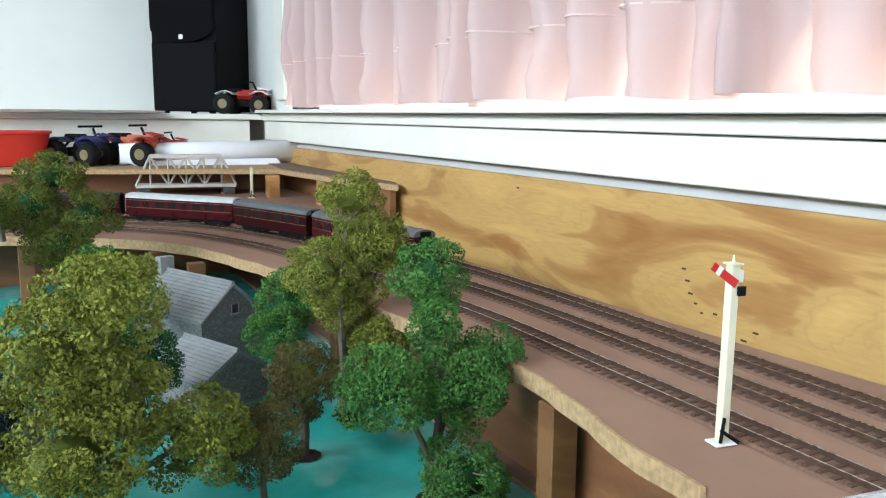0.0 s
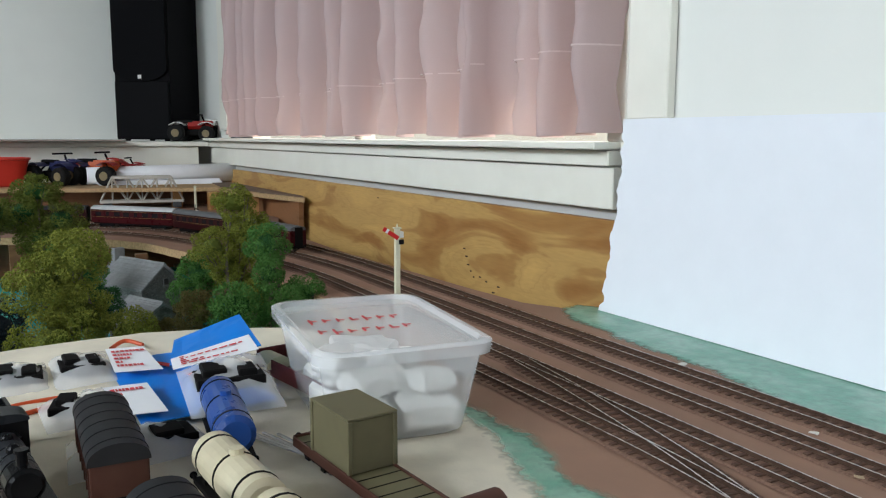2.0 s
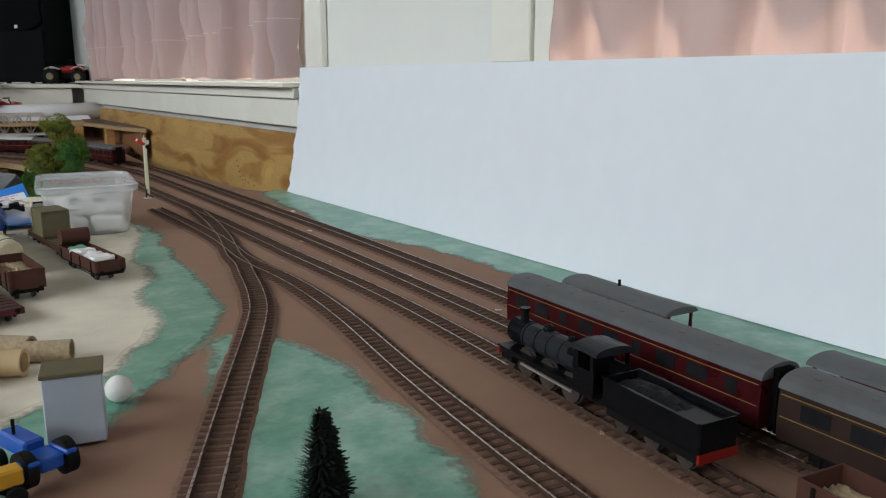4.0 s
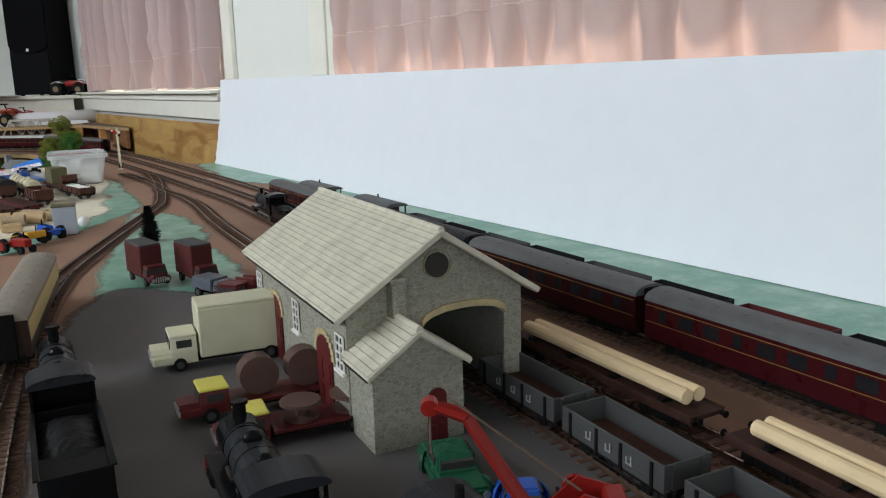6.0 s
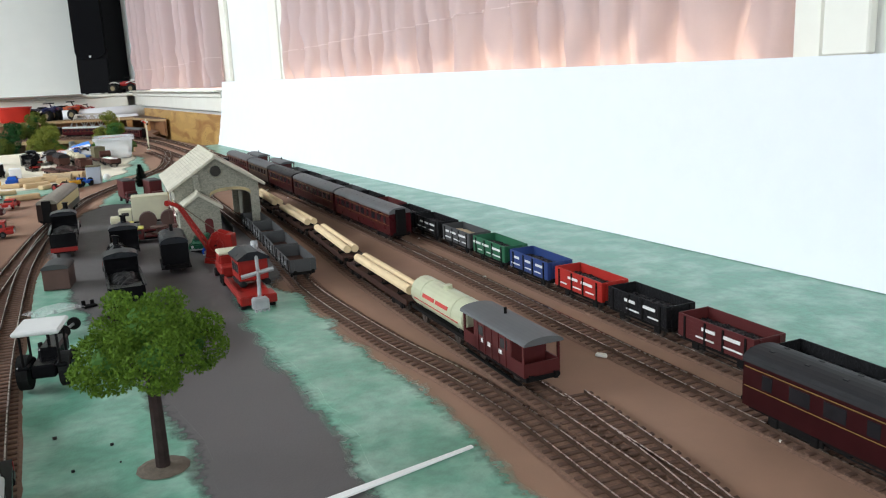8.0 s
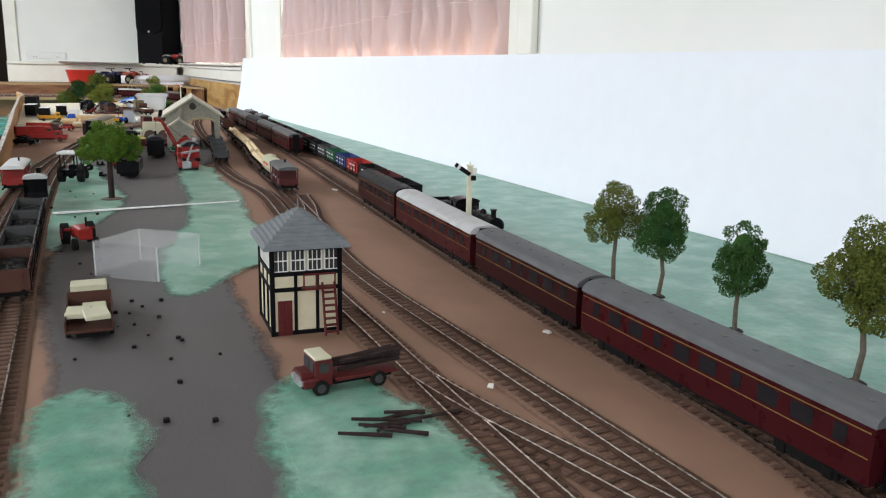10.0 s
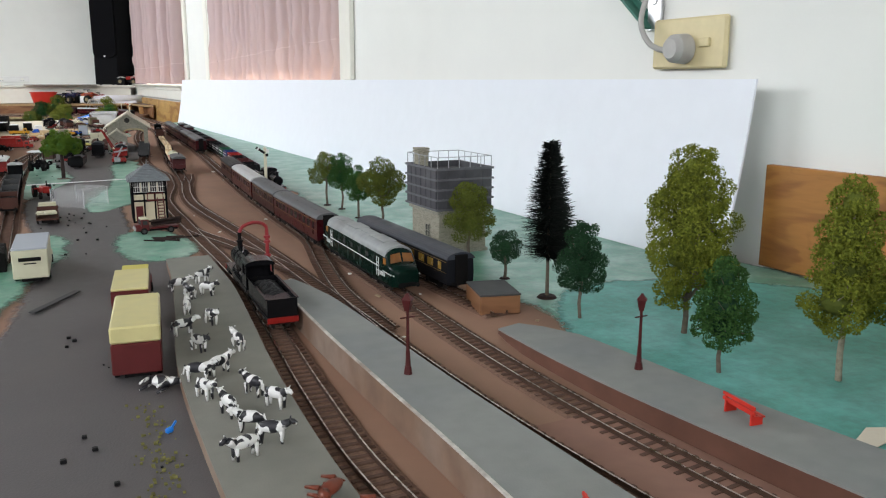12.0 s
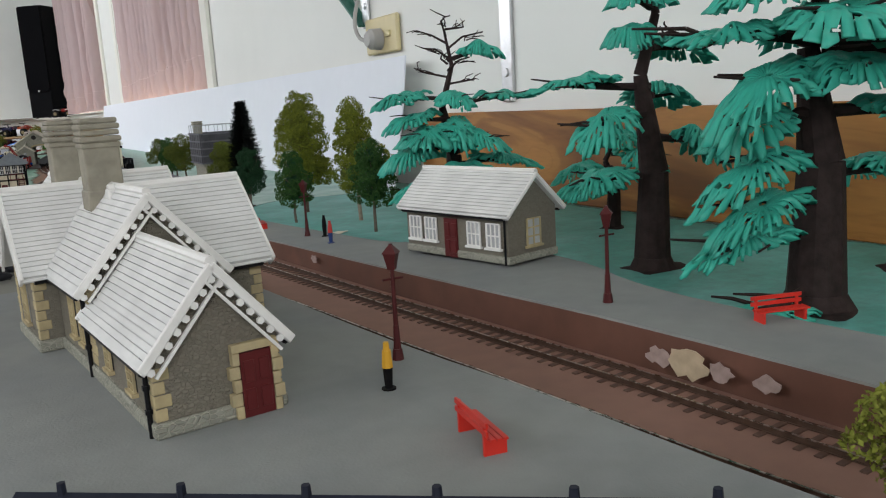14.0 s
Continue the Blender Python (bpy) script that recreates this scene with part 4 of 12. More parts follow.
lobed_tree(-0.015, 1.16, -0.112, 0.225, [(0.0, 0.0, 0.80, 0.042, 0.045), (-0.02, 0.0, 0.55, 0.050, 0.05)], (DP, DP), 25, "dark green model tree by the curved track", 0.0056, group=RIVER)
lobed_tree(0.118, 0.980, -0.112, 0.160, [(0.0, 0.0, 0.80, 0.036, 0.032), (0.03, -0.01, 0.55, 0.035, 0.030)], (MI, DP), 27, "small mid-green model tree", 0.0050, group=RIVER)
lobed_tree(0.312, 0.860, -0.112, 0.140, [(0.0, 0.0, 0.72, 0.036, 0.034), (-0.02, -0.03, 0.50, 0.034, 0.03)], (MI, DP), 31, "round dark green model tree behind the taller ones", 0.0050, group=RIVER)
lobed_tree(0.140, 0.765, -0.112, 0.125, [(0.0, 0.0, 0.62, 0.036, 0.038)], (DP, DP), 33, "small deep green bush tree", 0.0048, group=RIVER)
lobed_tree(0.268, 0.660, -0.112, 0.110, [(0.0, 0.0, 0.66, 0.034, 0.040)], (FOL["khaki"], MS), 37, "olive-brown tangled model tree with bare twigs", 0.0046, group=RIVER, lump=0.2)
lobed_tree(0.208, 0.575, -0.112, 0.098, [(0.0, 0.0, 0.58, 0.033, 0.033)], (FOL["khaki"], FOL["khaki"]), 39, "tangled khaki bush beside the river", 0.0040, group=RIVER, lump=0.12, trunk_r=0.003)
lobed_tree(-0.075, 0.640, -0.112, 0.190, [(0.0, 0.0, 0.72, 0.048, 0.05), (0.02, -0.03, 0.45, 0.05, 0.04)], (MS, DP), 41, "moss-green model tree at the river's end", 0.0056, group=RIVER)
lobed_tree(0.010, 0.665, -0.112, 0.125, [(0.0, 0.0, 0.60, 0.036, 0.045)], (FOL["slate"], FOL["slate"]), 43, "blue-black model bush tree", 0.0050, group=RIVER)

# trees beside the line
LINE = "model trees along the line"
lobed_tree(0.407, -3.188, 0.001, 0.104, [(0.0, 0.0, 0.80, 0.022, 0.022), (-0.018, 0.0, 0.58, 0.020, 0.018), (0.014, 0.005, 0.60, 0.020, 0.020)], (FOL["moss"], MS), 51, "thin olive model tree with a pale crown", 0.0034, density=0.85, trunk_r=0.0024, group=LINE, core=False)
lobed_tree(0.415, -3.249, 0.001, 0.112, [(0.0, 0.0, 0.76, 0.020, 0.026), (0.0, 0.0, 0.54, 0.025, 0.026)], (FOL["leaf"], DP), 52, "dense rounded green model tree", 0.0034, trunk_r=0.0022, group=LINE, lump=0.12)
lobed_tree(0.407, -3.358, 0.001, 0.100, [(0.0, 0.0, 0.74, 0.018, 0.024), (0.0, 0.0, 0.52, 0.023, 0.022)], (FOL["leaf"], FOL["leaf"]), 53, "small dense green model tree", 0.0032, trunk_r=0.0022, group=LINE, lump=0.12)
lobed_tree(0.400, -3.481, 0.001, 0.122, [(0.0, 0.0, 0.82, 0.022, 0.020), (-0.016, 0.0, 0.64, 0.022, 0.022), (0.018, 0.004, 0.62, 0.024, 0.024), (0.0, -0.01, 0.48, 0.022, 0.020)], (FOL["moss"], FOL["khaki"]), 54, "khaki model tree with an open crown", 0.0034, density=0.95, trunk_r=0.0024, group=LINE, core=False)
lobed_tree(0.425, -3.735, 0.001, 0.108, [(0.0, 0.0, 0.76, 0.026, 0.026), (0.004, 0.0, 0.48, 0.034, 0.030)], (MS, MS), 55, "bushy olive model tree beside the water tower", 0.0036, trunk_r=0.0024, group=LINE, density=0.9)
lobed_tree(0.404, -3.864, 0.001, 0.064, [(0.0, 0.0, 0.62, 0.020, 0.022)], (FOL["pine"], FOL["pine"]), 56, "small round dark green model tree", 0.0032, trunk_r=0.002, group=LINE, lump=0.1)
lobed_tree(0.378, -4.054, 0.001, 0.108, [(0.0, 0.0, 0.76, 0.020, 0.024), (0.0, 0.0, 0.50, 0.026, 0.026)], (FOL["pine"], FOL["pine"]), 57, "dark green conical model tree on a thin trunk", 0.0034, trunk_r=0.002, group=LINE, lump=0.1)
lobed_tree(0.437, -4.140, 0.001, 0.182, [(0.0, 0.0, 0.89, 0.022, 0.024), (0.0, 0.0, 0.76, 0.034, 0.032), (0.0, 0.0, 0.60, 0.041, 0.036), (-0.002, 0.0, 0.44, 0.040, 0.034), (0.020, -0.012, 0.36, 0.022, 0.022), (-0.016, 0.0, 0.27, 0.018, 0.020)], (FOL["yellow"], FOL["moss"]), 58, "tall yellow-green model tree with hanging foliage", 0.0044, trunk_r=0.003, group=LINE)
lobed_tree(0.386, -4.235, 0.001, 0.108, [(0.0, 0.0, 0.78, 0.016, 0.020), (0.0, 0.0, 0.56, 0.026, 0.022), (0.0, 0.0, 0.40, 0.031, 0.018)], (FOL["leaf"], FOL["pine"]), 59, "green feathery model tree on a thin trunk", 0.0038, trunk_r=0.002, group=LINE, lump=0.16)
lobed_tree(0.459, -4.292, 0.001, 0.168, [(-0.004, 0.0, 0.89, 0.018, 0.022), (-0.002, 0.0, 0.74, 0.025, 0.026), (0.000, 0.0, 0.58, 0.031, 0.028), (0.020, -0.012, 0.48, 0.030, 0.026), (-0.010, 0.0, 0.42, 0.030, 0.026)], (FOL["yellow"], FOL["moss"]), 60, "tall yellow-green model tree with a spreading crown", 0.0044, trunk_r=0.0028, group=LINE, bark="bark_pale")
lobed_tree(0.431, -4.400, 0.001, 0.122, [(0.0, 0.0, 0.80, 0.019, 0.020), (0.0, 0.0, 0.58, 0.029, 0.025), (0.0, 0.0, 0.41, 0.034, 0.018)], (FOL["leaf"], FOL["pine"]), 61, "green feathery model tree beside the platform", 0.0040, trunk_r=0.0022, group=LINE, lump=0.16)
# black bottle-brush fir: rings of stiff fibres up a wire
def brush_fir(x, y, height, radius, fol, seed, label, bare=0.28):
    rnd = random.Random(seed)
    root = thing("fir_tree", x, y, 0.001, 0, label, "tree", LINE)
    bm = bmesh.new()
    rod(bm, (0, 0, 0), (0, 0, height * 0.97), 0.0022, 0.0008, 8)
    part("trunk", bm, M["bark"], root)
    bm = bmesh.new()
    rod(bm, (0, 0, 0), (0, 0, 0.003), 0.012, 0.009, 12)
    part("base", bm, M["barkdark"], root, "dark moulded base disc")
    verts, faces = [], []
    rows = int(height * (1 - bare) / 0.0035)
    for j in range(rows):
        k = j / rows
        z = height * (bare + (1 - bare) * k)
        r = radius * min(1.0, (1.15 - k) ** 0.7 * 1.05) * (0.82 + 0.22 * ((j % 4) / 3))
        for _ in range(110):
            a, s = rnd.uniform(0, 6.283), rnd.uniform(0.7, 1.05)
            d = Vector((math.cos(a), math.sin(a), rnd.uniform(-0.25, 0.35)))
            p = Vector((0, 0, z + rnd.uniform(-0.002, 0.002)))
            q = p + d * r * s
            w = Vector((-d.y, d.x, 0.4)) * 0.0012
            i = len(verts)
            verts += [tuple(p + d * r * 0.15 - w), tuple(q - w * 0.3), tuple(q + w * 0.3), tuple(p + d * r * 0.15 + w)]
            faces.append((i, i + 1, i + 2, i + 3))
    me = bpy.data.meshes.new("crown")
    me.from_pydata(verts, [], faces)
    me.materials.append(fol)
    ob = new("crown", me)
    ob.parent = root
    return root


brush_fir(0.400, -3.962, 0.177, 0.033, FOL["fir"], 71, "tall black bottle-brush fir on a thin trunk")
brush_fir(0.205, -0.899, 0.056, 0.017, FOL["fir"], 72, "small black bottle-brush fir beside the yard tracks", 0.03)
# yard tree with a flat round crown
lobed_tree(-0.038, -2.485, 0.002, 0.126, [(0.0, 0.0, 0.78, 0.031, 0.026), (-0.024, 0.0, 0.62, 0.026, 0.022), (0.026, 0.004, 0.64, 0.025, 0.022), (0.0, -0.022, 0.66, 0.026, 0.022), (0.0, 0.024, 0.66, 0.026, 0.022)],
           (FR, FOL["mid"]), 81, "fresh green round-headed model tree on a dark trunk in the yard", 0.0040, trunk_r=0.0048, group="", name="yard_tree", lump=0.30, density=1.1, bark="barkdark", disc="bark")
lobed_tree(-0.090, -4.630, 0.002, 0.075, [(0.0, 0.0, 0.55, 0.036, 0.034), (-0.02, 0.03, 0.5, 0.03, 0.026)], (MS, DP), 83, "olive bush beside the yard road", 0.0044, trunk_r=0.003, name="bush", base=False)
lobed_tree(0.272, -5.168, 0.020, 0.060, [(0.0, 0.0, 0.42, 0.024, 0.022), (0.018, -0.014, 0.60, 0.026, 0.024)], (O, MS), 85, "olive bush at the platform edge", 0.0044, trunk_r=0.003, name="bush", base=False)
# small far trees on the lower shelf's foot, seen over the yard
lobed_tree(0.02, 1.40, 0.0, 0.085, [(0.0, 0.0, 0.6, 0.04, 0.035)], (MS, DP), 87, "moss-green bush at the far bend", 0.006, group=RIVER, base=False)


def frond_pad(branch, foot, a, L, wide, droop, rise, seed):
    """A flat moulded spray of fronds: solid in the middle, deeply fingered at the rim, its ends hanging."""
    rnd = random.Random(seed)
    rings, fingers = 10, rnd.randint(30, 36)
    spokes = fingers * 4
    ca, sa, ph = math.cos(a), math.sin(a), rnd.uniform(0, 9)
    length = [0.84 + 0.22 * noise.noise(Vector((math.cos(k * 6.28318 / fingers) * 1.6, math.sin(k * 6.28318 / fingers) * 1.6, seed))) + rnd.uniform(-0.16, 0.13) for k in range(fingers)]
    verts, faces = [], []
    for k in range(rings + 1):
        t = 0.08 + 0.92 * k / rings
        for q in range(spokes):
            f = q * 6.28318 / spokes
            side = abs((q % 4) - 1.5) / 1.5
            n = length[(q // 4) % fingers] * (1 - 0.12 * side * t) * (1 + 0.10 * noise.noise(Vector((q * 0.9, k * 0.7, seed))))
            big = 0.86 + 0.14 * math.sin(2 * f + ph)
            pinch = 1 - 0.25 * side * max(t - 0.5, 0) * 2
            u = L * (0.54 + 0.50 * math.cos(f) * t * n * big)
            v = wide * math.sin(f) * t * n * big * pinch
            edge = max(t - 0.40, 0) / 0.60
            z = foot.z + rise * u - droop * L * (u / L) ** 2 * 0.6 - wide * 0.55 * droop * (v / wide) ** 2 - 0.009 * edge ** 2 * (0.5 + droop) + 0.0055 * noise.noise(Vector((u * 70, v * 70, seed))) + 0.0016 * (1 - side) * t
            verts.append((foot.x + ca * u - sa * v, foot.y + sa * u + ca * v, max(z, 0.004)))
    for k in range(rings):
        for q in range(spokes):
            if k >= 7 and q % 4 == 3 or k >= 9 and q % 4 == 0 and rnd.random() < 0.6 or 3 <= k <= 8 and noise.noise(Vector((q * 0.5, k * 0.9, seed))) > 0.34:
                continue
            p, q2 = k * spokes, (q + 1) % spokes
            faces.append((p + q, p + q2, p + spokes + q2, p + spokes + q))
    me = bpy.data.meshes.new("fronds")
    me.from_pydata(verts, [], faces)
    me.materials.append(FOL["teal"])
    me.polygons.foreach_set("use_smooth", [True] * len(me.polygons))
    ob = new("fronds", me)
    ob.parent = branch
    so = ob.modifiers.new("thickness", "SOLIDIFY")
    so.thickness = 0.0010
    return ob


def cedar(x, y, z, height, radius, seed, sprays, label, twigs=0, fork=0.40):
    """Moulded plastic cedar: thick dark trunk, crooked limbs and flat drooping teal sprays.
    sprays: (height, bearing in degrees, reach, half width, droop, rise)."""
    rnd = random.Random(seed)
    root = thing("cedar_tree", x, y, z, 0, label, "tree", "teal moulded cedar trees")
    bm = bmesh.new()
    r = radius
    joints = [Vector((0, 0, 0)), Vector((0, 0, height * 0.05)), Vector((0.002, 0.0, height * fork)), Vector((-0.006, 0.006, height * 0.62)), Vector((0.004, -0.002, height * 0.80)), Vector((0, 0.004, height * 0.98))]
    rs = [r * 1.5, r * 1.05, r * 0.82, r * 0.36, r * 0.24, r * 0.08]
    for a, b, p, q in zip(joints, joints[1:], rs, rs[1:]):
        rod(bm, a, b, p, q, 12)
    for v in bm.verts:
        v.co.x += 0.0016 * noise.noise(v.co * 90)
        v.co.y += 0.0016 * noise.noise(v.co * 90 + Vector((7, 0, 0)))
    part("trunk", bm, M["barkdark"], root)
    bm = bmesh.new()
    pts = [(r * 2.9 * (1 + 0.25 * math.sin(3 * a + seed)) * math.cos(a), r * 2.9 * (1 + 0.25 * math.sin(2 * a + seed)) * math.sin(a)) for a in [i * 6.283 / 22 for i in range(22)]]
    low = [bm.verts.new((*p, 0.0)) for p in pts]
    high = [bm.verts.new((p[0] * 0.45, p[1] * 0.45, 0.005)) for p in pts]
    bm.faces.new(high)
    for i in range(22):
        bm.faces.new((low[i], low[(i + 1) % 22], high[(i + 1) % 22], high[i]))
    part("base", bm, M["barkdark"], root, "dark moulded root base")
    for k, (h, bearing, L, wide, droop, rise) in enumerate(sprays):
        a = radians(bearing)
        foot = Vector((0, 0, max(h - 0.012, 0.02)))
        tip = Vector((math.cos(a) * L * 0.7, math.sin(a) * L * 0.7, max(h + rise * L * 0.7 - droop * L * 0.3 - 0.002, 0.004)))
        bm = bmesh.new()
        limb(bm, foot, tip, r * 0.26, r * 0.08, rnd, 0.10, 6)
        for _ in range(3):
            s0 = foot.lerp(tip, rnd.uniform(0.3, 0.9))
            b2 = a + rnd.choice((-1, 1)) * rnd.uniform(0.4, 0.9)
            limb(bm, s0, s0 + Vector((math.cos(b2), math.sin(b2), rnd.uniform(-0.05, 0.25))) * L * 0.36, r * 0.10, r * 0.04, rnd, 0.2, 4)
        branch = part("branch", bm, M["barkdark"], root)
        frond_pad(branch, Vector((0, 0, h)), a, L, wide, droop, rise, seed * 31 + k)
    for k in range(twigs):
        a = k * 2.4 + rnd.uniform(-0.3, 0.3)
        h = height * (0.72 + 0.27 * k / twigs)
        foot = Vector((0, 0, h))
        L = 0.040 * rnd.uniform(0.7, 1.15)
        tip = foot + Vector((math.cos(a) * L, math.sin(a) * L, L * rnd.uniform(0.05, 0.45)))
        bm = bmesh.new()
        limb(bm, foot, tip, r * 0.14, r * 0.07, rnd, 0.2, 5)
        for _ in range(5):
            s0 = foot.lerp(tip, rnd.uniform(0.35, 1.0))
            b2 = a + rnd.uniform(-1.3, 1.3)
            limb(bm, s0, s0 + Vector((math.cos(b2), math.sin(b2), rnd.uniform(-0.1, 0.9))) * L * 0.36, r * 0.07, r * 0.04, rnd, 0.25, 4)
        part("branch", bm, M["barkdark"], root, "bare dark branch")
    return root


cedar(0.478, -4.518, 0.001, 0.245, 0.0105, 5, [
    (0.172, 165, 0.100, 0.036, 0.30, 0.00), (0.120, 185, 0.100, 0.042, 0.70, 0.05), (0.164, -25, 0.115, 0.034, 0.10, 0.02), (0.142, -115, 0.075, 0.044, 0.70, 0.0),
    (0.100, -40, 0.105, 0.045, 0.25, 0.0), (0.086, -140, 0.075, 0.040, 0.6, 0.0), (0.214, -35, 0.070, 0.026, 0.75, 0.35), (0.120, 60, 0.090, 0.045, 0.5, 0.0), (0.135, -150, 0.095, 0.050, 0.45, 0.0), (0.128, -80, 0.085, 0.048, 0.45, 0.0), (0.150, 175, 0.085, 0.046, 0.40, 0.02), (0.095, -95, 0.090, 0.046, 0.45, 0.0), (0.075, 175, 0.085, 0.040, 0.40, 0.0), (0.168, -110, 0.065, 0.036, 0.45, 0.05), (0.070, -60, 0.090, 0.042, 0.35, 0.0)],
    "teal plastic cedar with a bare dark top", 9)
cedar(0.519, -4.788, 0.001, 0.275, 0.0150, 8, [
    (0.172, 150, 0.120, 0.034, 0.20, 0.04), (0.150, -175, 0.100, 0.044, 0.75, 0.06), (0.098, 165, 0.095, 0.038, 0.45, 0.0), (0.212, -165, 0.060, 0.040, 0.60, 0.10),
    (0.238, -150, 0.060, 0.042, 0.40, 0.05), (0.258, -10, 0.060, 0.046, 0.50, 0.05), (0.130, -30, 0.080, 0.038, 0.85, 0.0), (0.165, 40, 0.100, 0.050, 0.4, 0.0), (0.205, 20, 0.080, 0.046, 0.45, 0.0)],
    "tall teal plastic cedar with a thick black trunk", 2, 0.32)
cedar(0.507, -4.957, 0.001, 0.290, 0.0190, 13, [
    (0.196, 168, 0.135, 0.040, 0.20, 0.02), (0.176, -172, 0.120, 0.050, 0.75, 0.05), (0.120, 176, 0.110, 0.042, 0.60, 0.0), (0.092, -176, 0.112, 0.036, 0.45, 0.0), (0.066, 172, 0.118, 0.032, 0.30, 0.0), (0.176, -112, 0.080, 0.070, 0.45, 0.0), (0.186, -45, 0.110, 0.050, 0.35, 0.0),
    (0.108, -25, 0.090, 0.036, 0.35, 0.0), (0.232, -140, 0.080, 0.050, 0.50, 0.05), (0.255, -20, 0.085, 0.050, 0.45, 0.05), (0.270, 120, 0.080, 0.050, 0.5, 0.0), (0.210, 50, 0.090, 0.050, 0.4, 0.0), (0.012, 178, 0.100, 0.046, 0.15, 0.0), (0.205, -135, 0.120, 0.070, 0.35, 0.02), (0.196, -85, 0.125, 0.075, 0.40, 0.0), (0.150, -60, 0.100, 0.048, 0.45, 0.0), (0.150, 168, 0.105, 0.050, 0.60, 0.0), (0.225, 178, 0.105, 0.050, 0.35, 0.0)],
    "large teal plastic cedar beside the platform", 2, 0.36)
cedar(0.655, -4.930, 0.001, 0.240, 0.0100, 17, [(0.10, 150, 0.080, 0.040, 0.5, 0.0), (0.16, -120, 0.080, 0.045, 0.5, 0.0), (0.14, 20, 0.070, 0.04, 0.5, 0.0), (0.215, -150, 0.060, 0.036, 0.5, 0.1)], "teal plastic cedar close to the backboard")
cedar(0.640, -4.600, 0.001, 0.130, 0.0085, 19, [(0.075, -150, 0.095, 0.042, 0.5, 0.0), (0.100, -90, 0.085, 0.042, 0.5, 0.0), (0.085, 170, 0.080, 0.04, 0.5, 0.0), (0.118, -120, 0.060, 0.04, 0.5, 0.0)], "low teal plastic cedar by the backboard")
# ---------------------------------------------------------------- buildings


def stone(name, a, b, mortar, scale=260.0, stretch=(1, 1, 1.6)):
    """Random rubble stonework: Voronoi stones of two tones, sunk joints."""
    m = bpy.data.materials.new(name)
    m.use_nodes = True
    nt = m.node_tree
    bs = nt.nodes["Principled BSDF"]
    bs.inputs["Roughness"].default_value, bs.inputs["Specular IOR Level"].default_value = 0.8, 0.2
    co = nt.nodes.new("ShaderNodeTexCoord")
    mp = nt.nodes.new("ShaderNodeMapping")
    mp.inputs["Scale"].default_value = stretch
    nt.links.new(co.outputs["Object"], mp.inputs[0])
    v = nt.nodes.new("ShaderNodeTexVoronoi")
    v.inputs["Scale"].default_value = scale
    e = nt.nodes.new("ShaderNodeTexVoronoi")
    e.feature = "DISTANCE_TO_EDGE"
    e.inputs["Scale"].default_value = scale
    for q in (v, e):
        nt.links.new(mp.outputs[0], q.inputs["Vector"])
    mx = nt.nodes.new("ShaderNodeMix")
    mx.data_type = "RGBA"
    sep = nt.nodes.new("ShaderNodeSeparateColor")
    nt.links.new(v.outputs["Color"], sep.inputs[0])
    nt.links.new(sep.outputs[0], mx.inputs[0])
    mx.inputs[6].default_value, mx.inputs[7].default_value = (*a, 1), (*b, 1)
    edge = nt.nodes.new("ShaderNodeMapRange")
    edge.inputs["From Max"].default_value = 0.10
    nt.links.new(e.outputs["Distance"], edge.inputs["Value"])
    m2 = nt.nodes.new("ShaderNodeMix")
    m2.data_type = "RGBA"
    nt.links.new(edge.outputs[0], m2.inputs[0])
    m2.inputs[6].default_value = (*mortar, 1)
    nt.links.new(mx.outputs[2], m2.inputs[7])
    nt.links.new(m2.outputs[2], bs.inputs["Base Color"])
    bp = nt.nodes.new("ShaderNodeBump")
    bp.inputs["Strength"].default_value, bp.inputs["Distance"].default_value = 0.7, 0.0008
    nt.links.new(edge.outputs[0], bp.inputs["Height"])
    nt.links.new(bp.outputs[0], bs.inputs["Normal"])
    return m


M["rubble"] = stone("grey_green_rubble_stone", (0.33, 0.325, 0.265), (0.23, 0.23, 0.19), (0.40, 0.39, 0.32))
M["stationstone"] = stone("buff_grey_station_stone", (0.225, 0.205, 0.16), (0.19, 0.172, 0.135), (0.195, 0.178, 0.142), 420)
M["greystone"] = stone("grey_cottage_stone", (0.24, 0.24, 0.235), (0.155, 0.155, 0.155), (0.12, 0.12, 0.12), 230)
M["towerbrick"] = stone("buff_brick", (0.36, 0.34, 0.27), (0.27, 0.255, 0.20), (0.40, 0.38, 0.31), 330, (0.5, 0.5, 1.5))
M["quoin"] = material("ochre_dressed_stone", (0.47, 0.38, 0.21), 0.8, vary=0.15, scale=120, dirt=(0.30, 0.26, 0.17), dirt_amount=0.5, dirt_scale=40)
M["slate_white"] = material("pale_painted_slate", (0.70, 0.70, 0.675), 0.75, vary=0.05, scale=120, dirt=(0.52, 0.52, 0.50), dirt_amount=0.5, dirt_scale=60, island=0.05)
M["slate_cream"] = material("cream_painted_slate", (0.58, 0.555, 0.455), 0.75, vary=0.08, scale=120, dirt=(0.42, 0.40, 0.33), dirt_amount=0.5, dirt_scale=50, island=0.06)
M["slate_grey"] = material("grey_slate", (0.225, 0.23, 0.235), 0.7, vary=0.1, scale=120, dirt=(0.17, 0.17, 0.17), dirt_amount=0.5, dirt_scale=40, island=0.08)
M["slate_blue"] = material("blue_grey_slate", (0.19, 0.21, 0.225), 0.65, vary=0.1, scale=120, island=0.08)
M["barge"] = material("white_barge_board", (0.78, 0.77, 0.73), 0.5, vary=0.04, scale=80)
M["maroon"] = material("maroon_paint", (0.10, 0.014, 0.014), 0.45, vary=0.1, scale=90)
M["creampaint"] = material("cream_paint", (0.62, 0.56, 0.40), 0.5, vary=0.05, scale=90)
